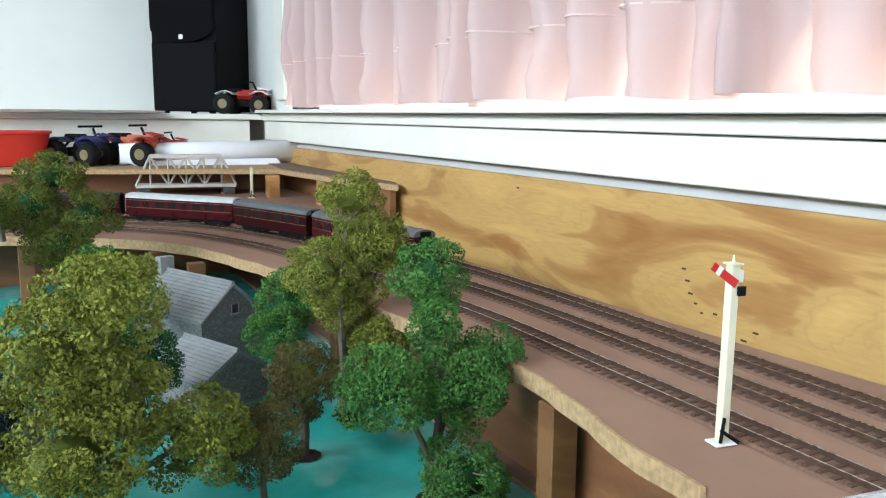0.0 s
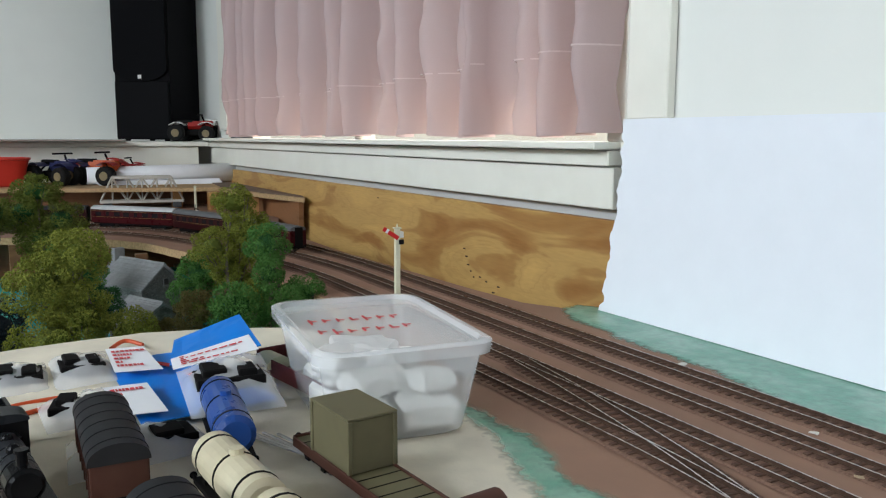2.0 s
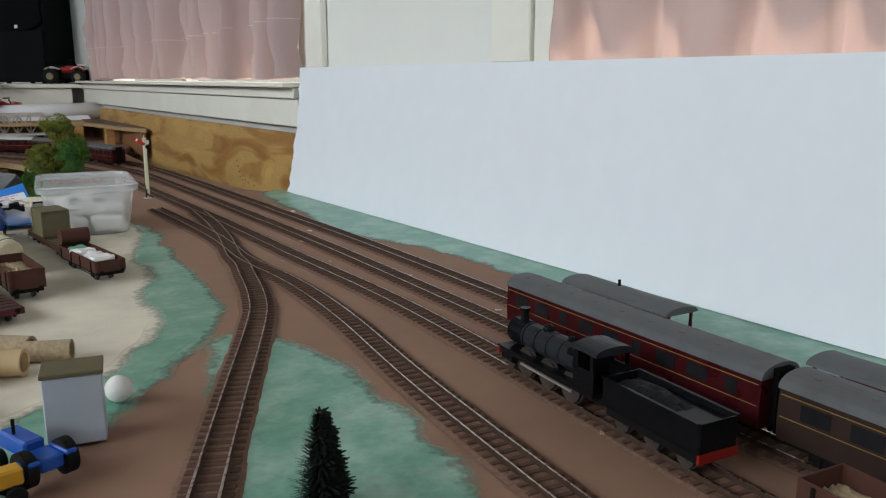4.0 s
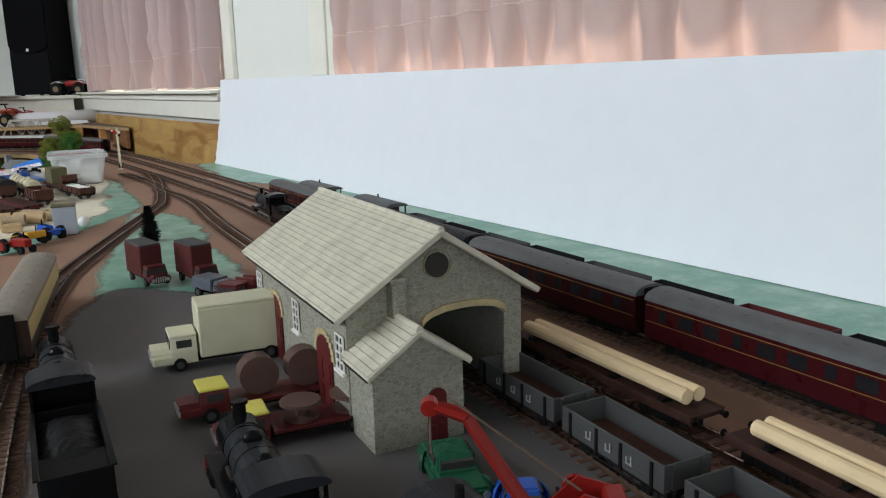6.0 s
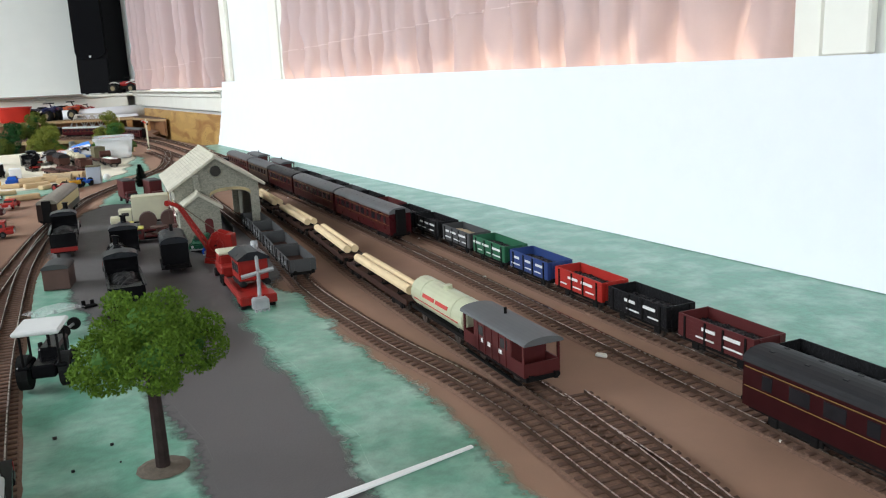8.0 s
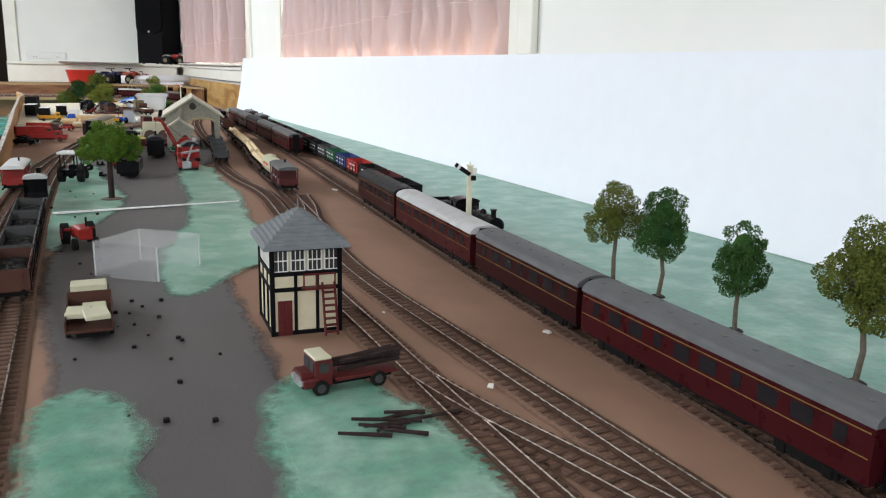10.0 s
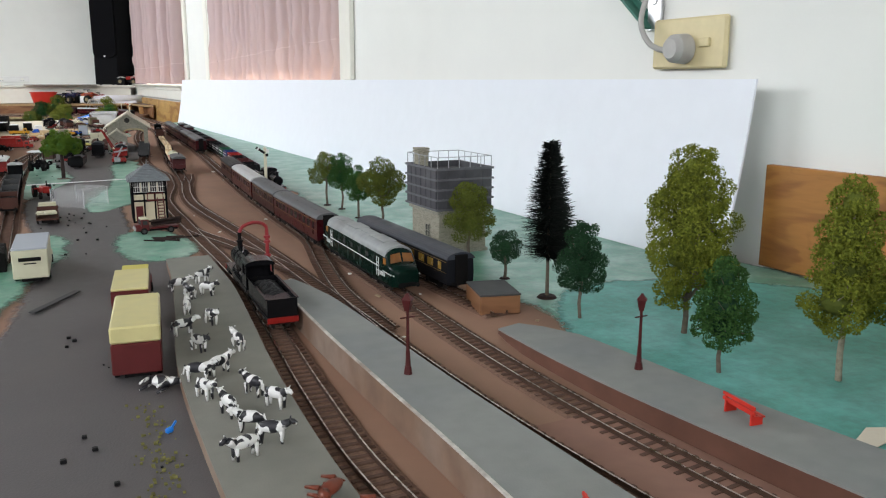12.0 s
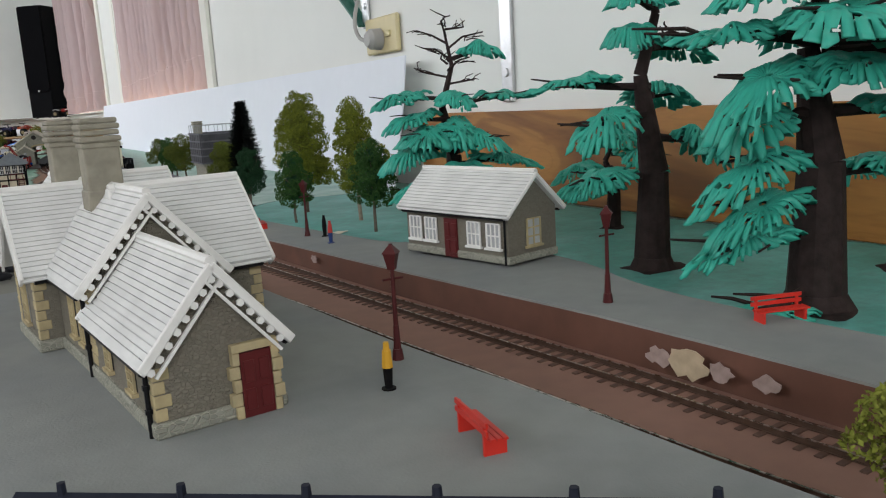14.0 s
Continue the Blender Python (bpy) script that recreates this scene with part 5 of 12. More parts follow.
M["pane"] = material("dark_window_glass", (0.05, 0.05, 0.05), 0.12, vary=0.2, scale=60, spec=0.6)
M["pane_pale"] = material("pale_window_glazing", (0.42, 0.43, 0.42), 0.25, vary=0.15, scale=60)
M["inside"] = material("dim_interior", (0.045, 0.042, 0.038), 0.9, vary=0.1)
M["chim"] = material("weathered_chimney", (0.30, 0.275, 0.215), 0.85, vary=0.12, scale=150, dirt=(0.20, 0.185, 0.15), dirt_amount=0.6, dirt_scale=60)


def gable_roof(root, L, half, z_eave, z_ridge, courses, mat, over=0.006, barge=None, barge_w=0.005, fret=False, cx=0.0, cy=0.0, rz=0.0, gutter=True):
    """Two slopes of overlapping slate courses along local y, a ridge, barge boards and gutters."""
    place = pose(cx, cy, 0, 0, 0, rz)
    slope = Vector((half + over, 0, z_eave - z_ridge - over * (z_ridge - z_eave) / half))
    run = slope.length
    ang = math.atan2(-slope.z, slope.x)
    roof = new("roof")
    roof.parent, roof.matrix_basis = root, place
    for s in (-1, 1):
        for i in range(courses):
            k = (i + 0.5) / courses
            bm = bmesh.new()
            t = 0.0024
            w = run / courses * 0.905
            m = Matrix.Translation((s * slope.x * k, 0, z_ridge + slope.z * k + 0.0020)) @ Matrix.Rotation(s * (ang - 0.10), 4, "Y")
            box(bm, 0, 0, -t / 2, w, L + 2 * over, t, 0, m)
            part("slate_course", bm, mat, roof)
        bm = bmesh.new()
        m = Matrix.Translation((s * slope.x * 0.5, 0, z_ridge + slope.z * 0.5 - 0.0006)) @ Matrix.Rotation(s * ang, 4, "Y")
        box(bm, 0, 0, -0.0010, run * 0.995, L + 1.9 * over, 0.0018, 0, m)
        part("roof_board", bm, mat, roof)
    bm = bmesh.new()
    rod(bm, (0, -L / 2 - over, z_ridge + 0.0030), (0, L / 2 + over, z_ridge + 0.0030), 0.0024, None, 8)
    part("ridge", bm, mat if barge is None else barge, roof)
    if barge is not None:
        for end in (-1, 1):
            for s in (-1, 1):
                bm = bmesh.new()
                m = Matrix.Translation((s * slope.x * 0.5, end * (L / 2 + over), z_ridge + slope.z * 0.5 + 0.001)) @ Matrix.Rotation(s * ang, 4, "Y")
                box(bm, 0, 0, -barge_w / 2, run * 1.02, 0.0022, barge_w, 0.0005, m)
                if fret:
                    cnt = int(run / 0.006)
                    for q in range(cnt):
                        mm = m @ Matrix.Translation(((q + 0.5) / cnt * run - run / 2, 0, -barge_w * 0.5 - 0.0024))
                        rod(bm, mm @ Vector((-0.0016, -0.0008, 0.0012)), mm @ Vector((-0.0016, 0.0008, 0.0012)), 0.0018, None, 6)
                    box(bm, 0, 0, -barge_w / 2 - 0.0052, run * 0.98, 0.0016, 0.0014, 0, m)
                part("barge_board", bm, barge, roof)
    if gutter:
        for s in (-1, 1):
            bm = bmesh.new()
            rod(bm, (s * (half + over - 0.001), -L / 2, z_eave - over * (z_ridge - z_eave) / half - 0.0012), (s * (half + over - 0.001), L / 2, z_eave - over * (z_ridge - z_eave) / half - 0.0012), 0.0014, None, 6)
            part("gutter", bm, M["black"], roof)
    return roof


def gable_walls(root, L, half, z_eave, z_ridge, mat, cx=0.0, cy=0.0, rz=0.0, thick=0.003, openings=(), name="wall"):
    """Four walls; openings: (end -1/1, x0, x1, z1, arched) pierce the gable ends."""
    place = pose(cx, cy, 0, 0, 0, rz)
    made = []
    for s in (-1, 1):
        bm = bmesh.new()
        box(bm, s * (half - thick / 2), 0, 0, thick, L - 2 * thick, z_eave, 0, place)
        made.append(part(name, bm, mat, root))
    for end in (-1, 1):
        holes = [o for o in openings if o[0] == end]
        bm = bmesh.new()
        y0, y1 = end * L / 2, end * (L / 2 - thick)

        def top(x):
            return z_eave + (z_ridge - z_eave) * (1 - abs(x) / half)
        xs = sorted({-half, 0.0, half, *[v for o in holes for v in ([o[1] + (o[2] - o[1]) * k / 8 for k in range(9)])]})
        for x0, x1 in zip(xs, xs[1:]):
            def low(x):
                for o in holes:
                    if o[1] - 1e-6 <= (x0 + x1) / 2 <= o[2] + 1e-6:
                        mid, r = (o[1] + o[2]) / 2, (o[2] - o[1]) / 2
                        return o[3] + (math.sqrt(max(r * r - (x - mid) ** 2, 0)) * o[4] if o[4] else 0)
                return 0.0
            pr = [(x0, low(x0)), (x1, low(x1)), (x1, top(x1)), (x0, top(x0))]
            extrude_profile(bm, pr, y0, y1, place)
        made.append(part(name, bm, mat, root))
    return made


def framed_window(root, x, y, z, w, h, rz, frame, pane, bars=(1, 1), arch=0.0, name="window", proud=0.0012, sill=True):
    """A small framed window lying against a wall; local x runs along the wall."""
    place = pose(x, y, z, 0, 0, rz)
    bm = bmesh.new()
    outer = [(-w / 2, 0), (w / 2, 0), (w / 2, h)] + [(w / 2 * math.cos(a), h + arch * math.sin(a)) for a in [i * math.pi / 8 for i in range(1, 8)] if arch] + [(-w / 2, h)]
    extrude_profile(bm, outer, -proud * 0.4, 0.002, place)
    win = part(name, bm, pane, root)
    bm = bmesh.new()
    f = max(w * 0.09, 0.0008)
    for px in (-w / 2, w / 2):
        box(bm, px, -proud * 0.7, 0, f, proud, h, 0, place)
    for k in range(1, bars[0] + 1):
        box(bm, -w / 2 + w * k / (bars[0] + 1), -proud * 0.7, 0, f * 0.7, proud * 0.9, h, 0, place)
    for k in range(0, bars[1] + 2):
        box(bm, 0, -proud * 0.75, h * k / (bars[1] + 1) - f / 2, w, proud * 0.8, f * 0.8, 0, place)
    part("window_frame", bm, frame, win)
    if sill:
        bm = bmesh.new()
        box(bm, 0, -proud, -0.0022, w * 1.25, 0.003, 0.0018, 0, place)
        part("sill", bm, frame, win)
    return win


def panel_door(root, x, y, z, w, h, rz, mat, arch=0.0, label="maroon panelled door"):
    place = pose(x, y, z, 0, 0, rz)
    bm = bmesh.new()
    outer = [(-w / 2, 0), (w / 2, 0), (w / 2, h)] + [(w / 2 * math.cos(a), h + arch * math.sin(a)) for a in [i * math.pi / 8 for i in range(1, 8)] if arch] + [(-w / 2, h)]
    extrude_profile(bm, outer, -0.0010, 0.0015, place)
    for k in (-0.25, 0.25):
        box(bm, w * k, -0.0012, h * 0.12, w * 0.34, 0.0010, h * 0.32, 0.0002, place)
        box(bm, w * k, -0.0012, h * 0.54, w * 0.34, 0.0010, h * 0.34, 0.0002, place)
    return part("door", bm, mat, root, label)


# goods shed
shed = thing("goods_shed", 0.2155, -1.5795, 0.0, -7.0, "rubble stone goods shed with a cream slate roof", "goods shed")
gable_walls(shed, 0.232, 0.066, 0.086, 0.129, M["rubble"], openings=((-1, -0.012, 0.052, 0.066, 0.25), (1, -0.012, 0.052, 0.066, 0.25)))
gable_roof(shed, 0.232, 0.066, 0.086, 0.129, 18, M["slate_cream"], 0.009, M["slate_cream"], 0.004)
for i in range(9):
    bm = bmesh.new()
    a, b = math.pi * i / 9, math.pi * (i + 1) / 9
    def rim_at(a, r):
        return (0.020 + r * math.cos(a), 0.066 + r * 0.28 * math.sin(a))
    extrude_profile(bm, [rim_at(a, 0.0325), rim_at(b, 0.0325), (rim_at(b, 0.0325)[0], rim_at(b, 0.0325)[1] + 0.0045), (rim_at(a, 0.0325)[0], rim_at(a, 0.0325)[1] + 0.0045)], -0.1185, -0.1155)
    part("arch_stone", bm, M["quoin"], shed)
bm = bmesh.new()
rod(bm, (0, -0.1175, 0.107), (0, -0.1140, 0.107), 0.0085, None, 20)
eye = part("round_window", bm, M["inside"], shed, "dark round window in the gable")
bm = bmesh.new()
v = bmesh.ops.create_cone(bm, segments=20, radius1=0.0105, radius2=0.0105, depth=0.002)["verts"]
bmesh.ops.transform(bm, matrix=pose(0, -0.1170, 0.107, 90, 0, 0), verts=v)
bmesh.ops.delete(bm, geom=[f for f in bm.faces if len(f.verts) > 4], context="FACES_ONLY")
part("window_frame", bm, M["quoin"], eye)
for y in (-0.07, 0.055):
    panel_door(shed, -0.0665, y, 0.0, 0.032, 0.044, -90, M["maroon"], 0.012, "maroon arched side door")
    for i in range(11):
        bm = bmesh.new()
        a = math.pi * i / 10
        box(bm, 0, 0, -0.0022, 0.0014, 0.0055, 0.0044, 0.0003, pose(-0.0668, y + 0.0185 * math.cos(a), 0.044 + 0.0148 * math.sin(a)))
        part("arch_stone", bm, M["quoin"], shed)
for y in (-0.105, -0.005, 0.105):
    framed_window(shed, -0.0665, y, 0.042, 0.014, 0.024, -90, M["barge"], M["pane"], (1, 3))
bm = bmesh.new()
box(bm, -0.032, -0.121, 0.070, 0.010, 0.012, 0.031, 0.001)
box(bm, -0.032, -0.121, 0.100, 0.012, 0.014, 0.004, 0.001)
part("chimney", bm, M["rubble"], shed)
bm = bmesh.new()
box(bm, 0.020, 0.0, 0.0, 0.0015, 0.224, 0.012)
part("loading_deck", bm, M["plat"], shed)
# office lean-to at the shed's gable
lean = new("office")
lean.parent, lean.matrix_basis = shed, pose(-0.034, -0.136, 0, 0, 0, 0)
gable_walls(lean, 0.040, 0.031, 0.055, 0.076, M["rubble"])
gable_roof(lean, 0.040, 0.031, 0.055, 0.076, 8, M["slate_cream"], 0.004, M["slate_cream"], 0.003)
panel_door(lean, 0.012, -0.0205, 0.0, 0.013, 0.032, 0, M["maroon"], 0.006, "maroon arched office door")

# station building
PLZ = 0.026
station = thing("station_building", 0.0, 0.0, 0.0, 0, "buff stone station house with pale slate roofs and twin chimneys", "station building")
def station_block(cx, cy, L, half, ze, zr, rz, courses, fret=True, base=PLZ, over=0.0065):
    wing = new("wing")
    wing.parent, wing.matrix_basis = station, pose(cx, cy, base, 0, 0, rz)
    ze, zr = ze - base, zr - base
    gable_walls(wing, L, half, ze, zr, M["stationstone"])
    gable_roof(wing, L, half, ze, zr, courses, M["slate_white"], over, M["barge"], 0.0042, fret)
    bm = bmesh.new()
    box(bm, 0, 0, 0, half * 2 + 0.004, L + 0.004, 0.007, 0.001)
    part("plinth", bm, M["rubble"], wing, "grey stone plinth")
    for sx in (-1, 1):
        for sy in (-1, 1):
            for k in range(int((ze - 0.008) / 0.006)):
                bm = bmesh.new()
                w = 0.0075 if k % 2 else 0.0052
                box(bm, sx * (half + 0.0005 - w / 2), sy * (L / 2 + 0.0005 - w / 2), 0.0075 + k * 0.006, w, w, 0.0055, 0.0004)
                part("quoin", bm, M["quoin"], wing, "ochre dressed corner stone")
    return wing


main = station_block(0.0785, -4.732, 0.236, 0.035, 0.0790, 0.1190, 6.7, 16)
cross = station_block(0.0535, -4.7445, 0.044, 0.032, 0.0790, 0.1187, 96.7, 18)
south_east = station_block(0.1200, -4.7950, 0.066, 0.038, 0.0785, 0.1184, 96.7, 18)
north_east = station_block(0.1040, -4.6575, 0.066, 0.034, 0.0785, 0.1180, 96.7, 16)
ext = station_block(0.0916, -4.9045, 0.108, 0.0285, 0.0630, 0.0965, 6.0, 15, over=0.005)
for wing, L, half, zs in ((main, 0.236, 0.035, 0.016), (ext, 0.108, 0.0285, 0.014)):
    for y in ((-0.100, -0.078, 0.055, 0.085) if wing is main else (-0.022, 0.02)):
        framed_window(wing, -half - 0.0004, y, zs, 0.010, 0.024 if wing is main else 0.017, -90, M["quoin"], M["pane"], (1, 3))
framed_window(cross, 0.0, 0.0224, 0.014, 0.014, 0.030, 180, M["quoin"], M["pane_pale"], (2, 4))
bm = bmesh.new()
rod(bm, (0.0, 0.0218, 0.066), (0.0, 0.0232, 0.066), 0.0042, None, 14)
vent = part("gable_vent", bm, M["quoin"], cross, "round ochre stone vent in the gable")
bm = bmesh.new()
rod(bm, (0.0, 0.0230, 0.066), (0.0, 0.0236, 0.066), 0.0029, None, 14)
part("opening", bm, M["inside"], vent)
for wing in (south_east, north_east):
    for x in (-0.014, 0.014):
        framed_window(wing, x, -0.0334, 0.014, 0.011, 0.028, 0, M["quoin"], M["pane_pale"], (1, 3))
panel_door(ext, 0.016, -0.0566, 0.0, 0.0145, 0.030, 0, M["maroon"])
for sx in (-1, 1):
    for k in range(5):
        bm = bmesh.new()
        box(bm, 0.016 + sx * (0.0092 + (0.001 if k % 2 else 0)), -0.0562, k * 0.0062, 0.005 if k % 2 else 0.0034, 0.0036, 0.0058, 0.0003)
        part("surround_stone", bm, M["quoin"], ext)
bm = bmesh.new()
box(bm, 0.016, -0.0562, 0.0306, 0.022, 0.0036, 0.0038, 0.0003)
part("lintel", bm, M["quoin"], ext, "ochre stone lintel over the door")
for wing, L, half, ze in ((main, 0.236, 0.035, 0.052), (ext, 0.108, 0.0285, 0.036)):
    bm = bmesh.new()
    rod(bm, (-half - 0.002, -L / 2 + 0.004, 0.0), (-half - 0.002, -L / 2 + 0.004, ze), 0.0012, None, 6)
    for k in (0.3, 0.6, 0.9):
        rod(bm, (-half - 0.002, -L / 2 + 0.004, ze * k), (-half - 0.002, -L / 2 + 0.004, ze * k + 0.002), 0.0018, None, 6)
    part("drainpipe", bm, M["black"], wing, "black drainpipe")
for x, y in ((0.0690, -4.7040), (0.0810, -4.7800)):
    bm = bmesh.new()
    m = pose(x, y, 0, 0, 0, 6.7)
    box(bm, 0, 0, 0.088, 0.0205, 0.0150, 0.062, 0.0008, m)
    stack = part("chimney", bm, M["chim"], station, "weathered buff chimney stack with a stepped cap")
    for z, w, h in ((0.108, 0.0222, 0.012), (0.1445, 0.0222, 0.0033), (0.1482, 0.0238, 0.0033), (0.1520, 0.0222, 0.0033), (0.1556, 0.0232, 0.0033), (0.1590, 0.0214, 0.0033)):
        bm = bmesh.new()
        box(bm, 0, 0, z, w, w * 0.76, h, 0.0008, m)
        part("chimney_course", bm, M["chim"], stack)

# waiting room on the far platform
wr = thing("waiting_room", 0.3925, -4.7045, 0.026, 12.0, "small stone waiting room with a pale slate roof", "waiting room")
gable_walls(wr, 0.128, 0.029, 0.0445, 0.0705, M["stationstone"])
gable_roof(wr, 0.128, 0.029, 0.0445, 0.0705, 13, M["slate_white"], 0.006, M["barge"], 0.003)
bm = bmesh.new()
box(bm, 0, 0, 0, 0.061, 0.131, 0.0065, 0.001)
part("plinth", bm, M["rubble"], wr, "grey stone plinth")
panel_door(wr, -0.0295, 0.004, 0.0, 0.016, 0.034, -90, M["maroon"])
for y in (-0.048, -0.025, 0.030, 0.051):
    framed_window(wr, -0.0295, y, 0.013, 0.015, 0.020, -90, M["barge"], M["pane_pale"], (2, 1))
framed_window(wr, 0.0, -0.0645, 0.013, 0.016, 0.022, 0, M["quoin"], M["pane_pale"], (1, 2))
bm = bmesh.new()
rod(bm, (-0.031, -0.062, 0), (-0.031, -0.062, 0.042), 0.001, None, 6)
part("drainpipe", bm, M["black"], wr, "black drainpipe")

# signal box
sb = thing("signal_box", 0.072, -3.200, 0.0, -4, "timbered signal box with cream panels and a slate roof", "signal box")
sb.matrix_basis = pose(0.072, -3.200, 0.0, 0, 0, -4) @ Matrix.Diagonal((0.88, 0.90, 1.07, 1.0))
W2, D2, H1, H2 = 0.031, 0.034, 0.036, 0.069
bm = bmesh.new()
box(bm, 0, 0, 0, W2 * 2, D2 * 2, H1)
part("lower_wall", bm, M["creampaint"], sb, "cream boarded lower storey")
bm = bmesh.new()
box(bm, 0, 0, H1, W2 * 2 + 0.001, D2 * 2 + 0.001, 0.010)
part("upper_wall", bm, M["creampaint"], sb)
bm = bmesh.new()
box(bm, 0, 0, H1 + 0.010, W2 * 2 - 0.004, D2 * 2 - 0.004, H2 - H1 - 0.010)
part("cabin", bm, M["creampaint"], sb, "cream boarded cabin")
for x, y, z, sx, sy, sz in [(sx * W2, sy * D2, 0, 0.004, 0.004, H2) for sx in (-1, 1) for sy in (-1, 1)] + [(0, s * D2, z, W2 * 2, 0.003, 0.0032) for s in (-1, 1) for z in (0.0, H1 - 0.002, H1 + 0.010, H2 - 0.004)] + [(s * W2, 0, z, 0.003, D2 * 2, 0.0032) for s in (-1, 1) for z in (0.0, H1 - 0.002, H1 + 0.010, H2 - 0.004)] + [(x, s * D2, 0, 0.003, 0.003, H1 + 0.010) for s in (-1, 1) for x in (-0.010, 0.010)] + [(s * W2, y, 0, 0.003, 0.003, H1 + 0.010) for s in (-1, 1) for y in (-0.012, 0.012)]:
    bm = bmesh.new()
    box(bm, x, y, z, sx, sy, sz, 0.0003)
    part("beam", bm, M["blackmatt"], sb, "dark maroon-black timber")
M["whiteframe"] = material("white_window_bars", (0.75, 0.74, 0.70), 0.5, vary=0.05)
for s in (-1, 1):
    for k in range(4):
        x = -W2 + 0.008 + k * 0.0155
        framed_window(sb, x, s * (D2 - 0.0012), H1 + 0.0135, 0.0125, 0.0165, 0 if s < 0 else 180, M["whiteframe"], M["pane"], (2, 1), sill=False)
        framed_window(sb, s * (W2 - 0.0012), -D2 + 0.009 + k * 0.0165, H1 + 0.0135, 0.0135, 0.0165, -90 if s < 0 else 90, M["whiteframe"], M["pane"], (2, 1), sill=False)
panel_door(sb, -0.020, -D2 - 0.0005, 0.0, 0.013, 0.027, 0, M["maroon"], 0, "maroon lower door")
bm = bmesh.new()
e, zt = 0.0085, H2 + 0.024
c = [bm.verts.new((sx * (W2 + e), sy * (D2 + e), H2)) for sx, sy in ((-1, -1), (1, -1), (1, 1), (-1, 1))]
cb = [bm.verts.new((v.co.x, v.co.y, H2 - 0.002)) for v in c]
t = [bm.verts.new((0, y, zt)) for y in (-0.003, 0.003)]
for f in ((c[0], c[1], t[0]), (c[1], c[2], t[1], t[0]), (c[2], c[3], t[1]), (c[3], c[0], t[0], t[1]), (cb[3], cb[2], cb[1], cb[0])):
    bm.faces.new(f)
for i in range(4):
    bm.faces.new((c[i], cb[i], cb[(i + 1) % 4], c[(i + 1) % 4]))
roof = part("roof", bm, M["slate_blue"], sb, "hipped blue-grey slate roof")
for k in range(1, 10):
    f = k / 10
    bm = bmesh.new()
    a, b, z = (W2 + e) * f + 0.0006, (D2 + e) * f + 0.003 * (1 - f) + 0.0006, zt + (H2 - zt) * f
    for x0, y0, sx, sy in ((0, -b, 2 * a, 0.0022), (0, b, 2 * a, 0.0022), (-a, 0, 0.0022, 2 * b), (a, 0, 0.0022, 2 * b)):
        box(bm, x0, y0, z - 0.0008, sx, sy, 0.0014)
    part("slate_course", bm, M["slate_blue"], roof)
bm = bmesh.new()
rod(bm, (0, 0, zt - 0.002), (0, 0, zt + 0.007), 0.0012, 0.0004, 6)
part("finial", bm, M["slate_blue"], sb)
bm = bmesh.new()
for s in (0.014, 0.0255):
    m = pose(s, -D2 - 0.010, 0, 0, 0, 0)
    rod(bm, (s, -D2 - 0.016, 0.001), (s, -D2 - 0.003, H1 + 0.004), 0.0012, None, 6)
for k in range(8):
    box(bm, 0.0198, -D2 - 0.016 + 0.013 * (k + 0.5) / 8, 0.001 + (H1 + 0.002) * (k + 0.5) / 8, 0.012, 0.003, 0.0012)
part("stairs", bm, M["maroon"], sb, "maroon outside stairs")
bm = bmesh.new()
box(bm, 0.010, -D2 - 0.005, H1, 0.030, 0.009, 0.0015)
for x in (-0.004, 0.008, 0.0245):
    rod(bm, (x, -D2 - 0.009, H1), (x, -D2 - 0.009, H1 + 0.012), 0.0008, None, 5)
rod(bm, (-0.004, -D2 - 0.009, H1 + 0.012), (0.0245, -D2 - 0.009, H1 + 0.012), 0.0008, None, 5)
part("balcony", bm, M["maroon"], sb, "maroon landing with a handrail")

# water tower: brick base, ribbed grey tank, railing and a stub chimney
M["tank"] = material("grey_tank_plates", (0.060, 0.060, 0.068), 0.6, vary=0.15, scale=60, dirt=(0.12, 0.125, 0.13), dirt_amount=0.5, dirt_scale=25)
M["tankrib"] = material("pale_tank_ribs", (0.120, 0.122, 0.135), 0.6, vary=0.15, scale=60)
wt = thing("water_tower", 0.4330, -3.6560, 0.0, -1, "water tower with a grey panelled tank on a buff brick base", "water tower")
TW, TD, ZB, ZT = 0.085, 0.102, 0.064, 0.1235
bm = bmesh.new()
box(bm, 0, 0, 0, TW - 0.010, TD - 0.010, ZB, 0.0006)
part("base_wall", bm, M["towerbrick"], wt, "buff brick base")
bm = bmesh.new()
box(bm, 0, 0, 0, TW - 0.005, TD - 0.005, 0.006, 0.0006)
box(bm, 0, 0, ZB - 0.006, TW - 0.002, TD - 0.002, 0.006, 0.0006)
part("string_course", bm, M["rubble"], wt)
bm = bmesh.new()
for x, y, sx, sy in ((0, -TD / 2, TW, 0.004), (0, TD / 2, TW, 0.004), (-TW / 2, 0, 0.004, TD - 0.004), (TW / 2, 0, 0.004, TD - 0.004)):
    box(bm, x, y, ZB, sx, sy, ZT - ZB)
box(bm, 0, 0, ZT - 0.012, TW - 0.004, TD - 0.004, 0.003)
tank = part("tank", bm, M["tank"], wt, "grey panelled water tank")
for z in (ZB, ZB + 0.014, ZB + 0.028, ZB + 0.042, ZT - 0.003):
    bm = bmesh.new()
    for s in (-1, 1):
        box(bm, 0, s * (TD / 2 + 0.002), z, TW + 0.006, 0.0022, 0.0028)
        box(bm, s * (TW / 2 + 0.002), 0, z, 0.0022, TD + 0.002, 0.0028)
    part("rib", bm, M["tankrib"], tank)
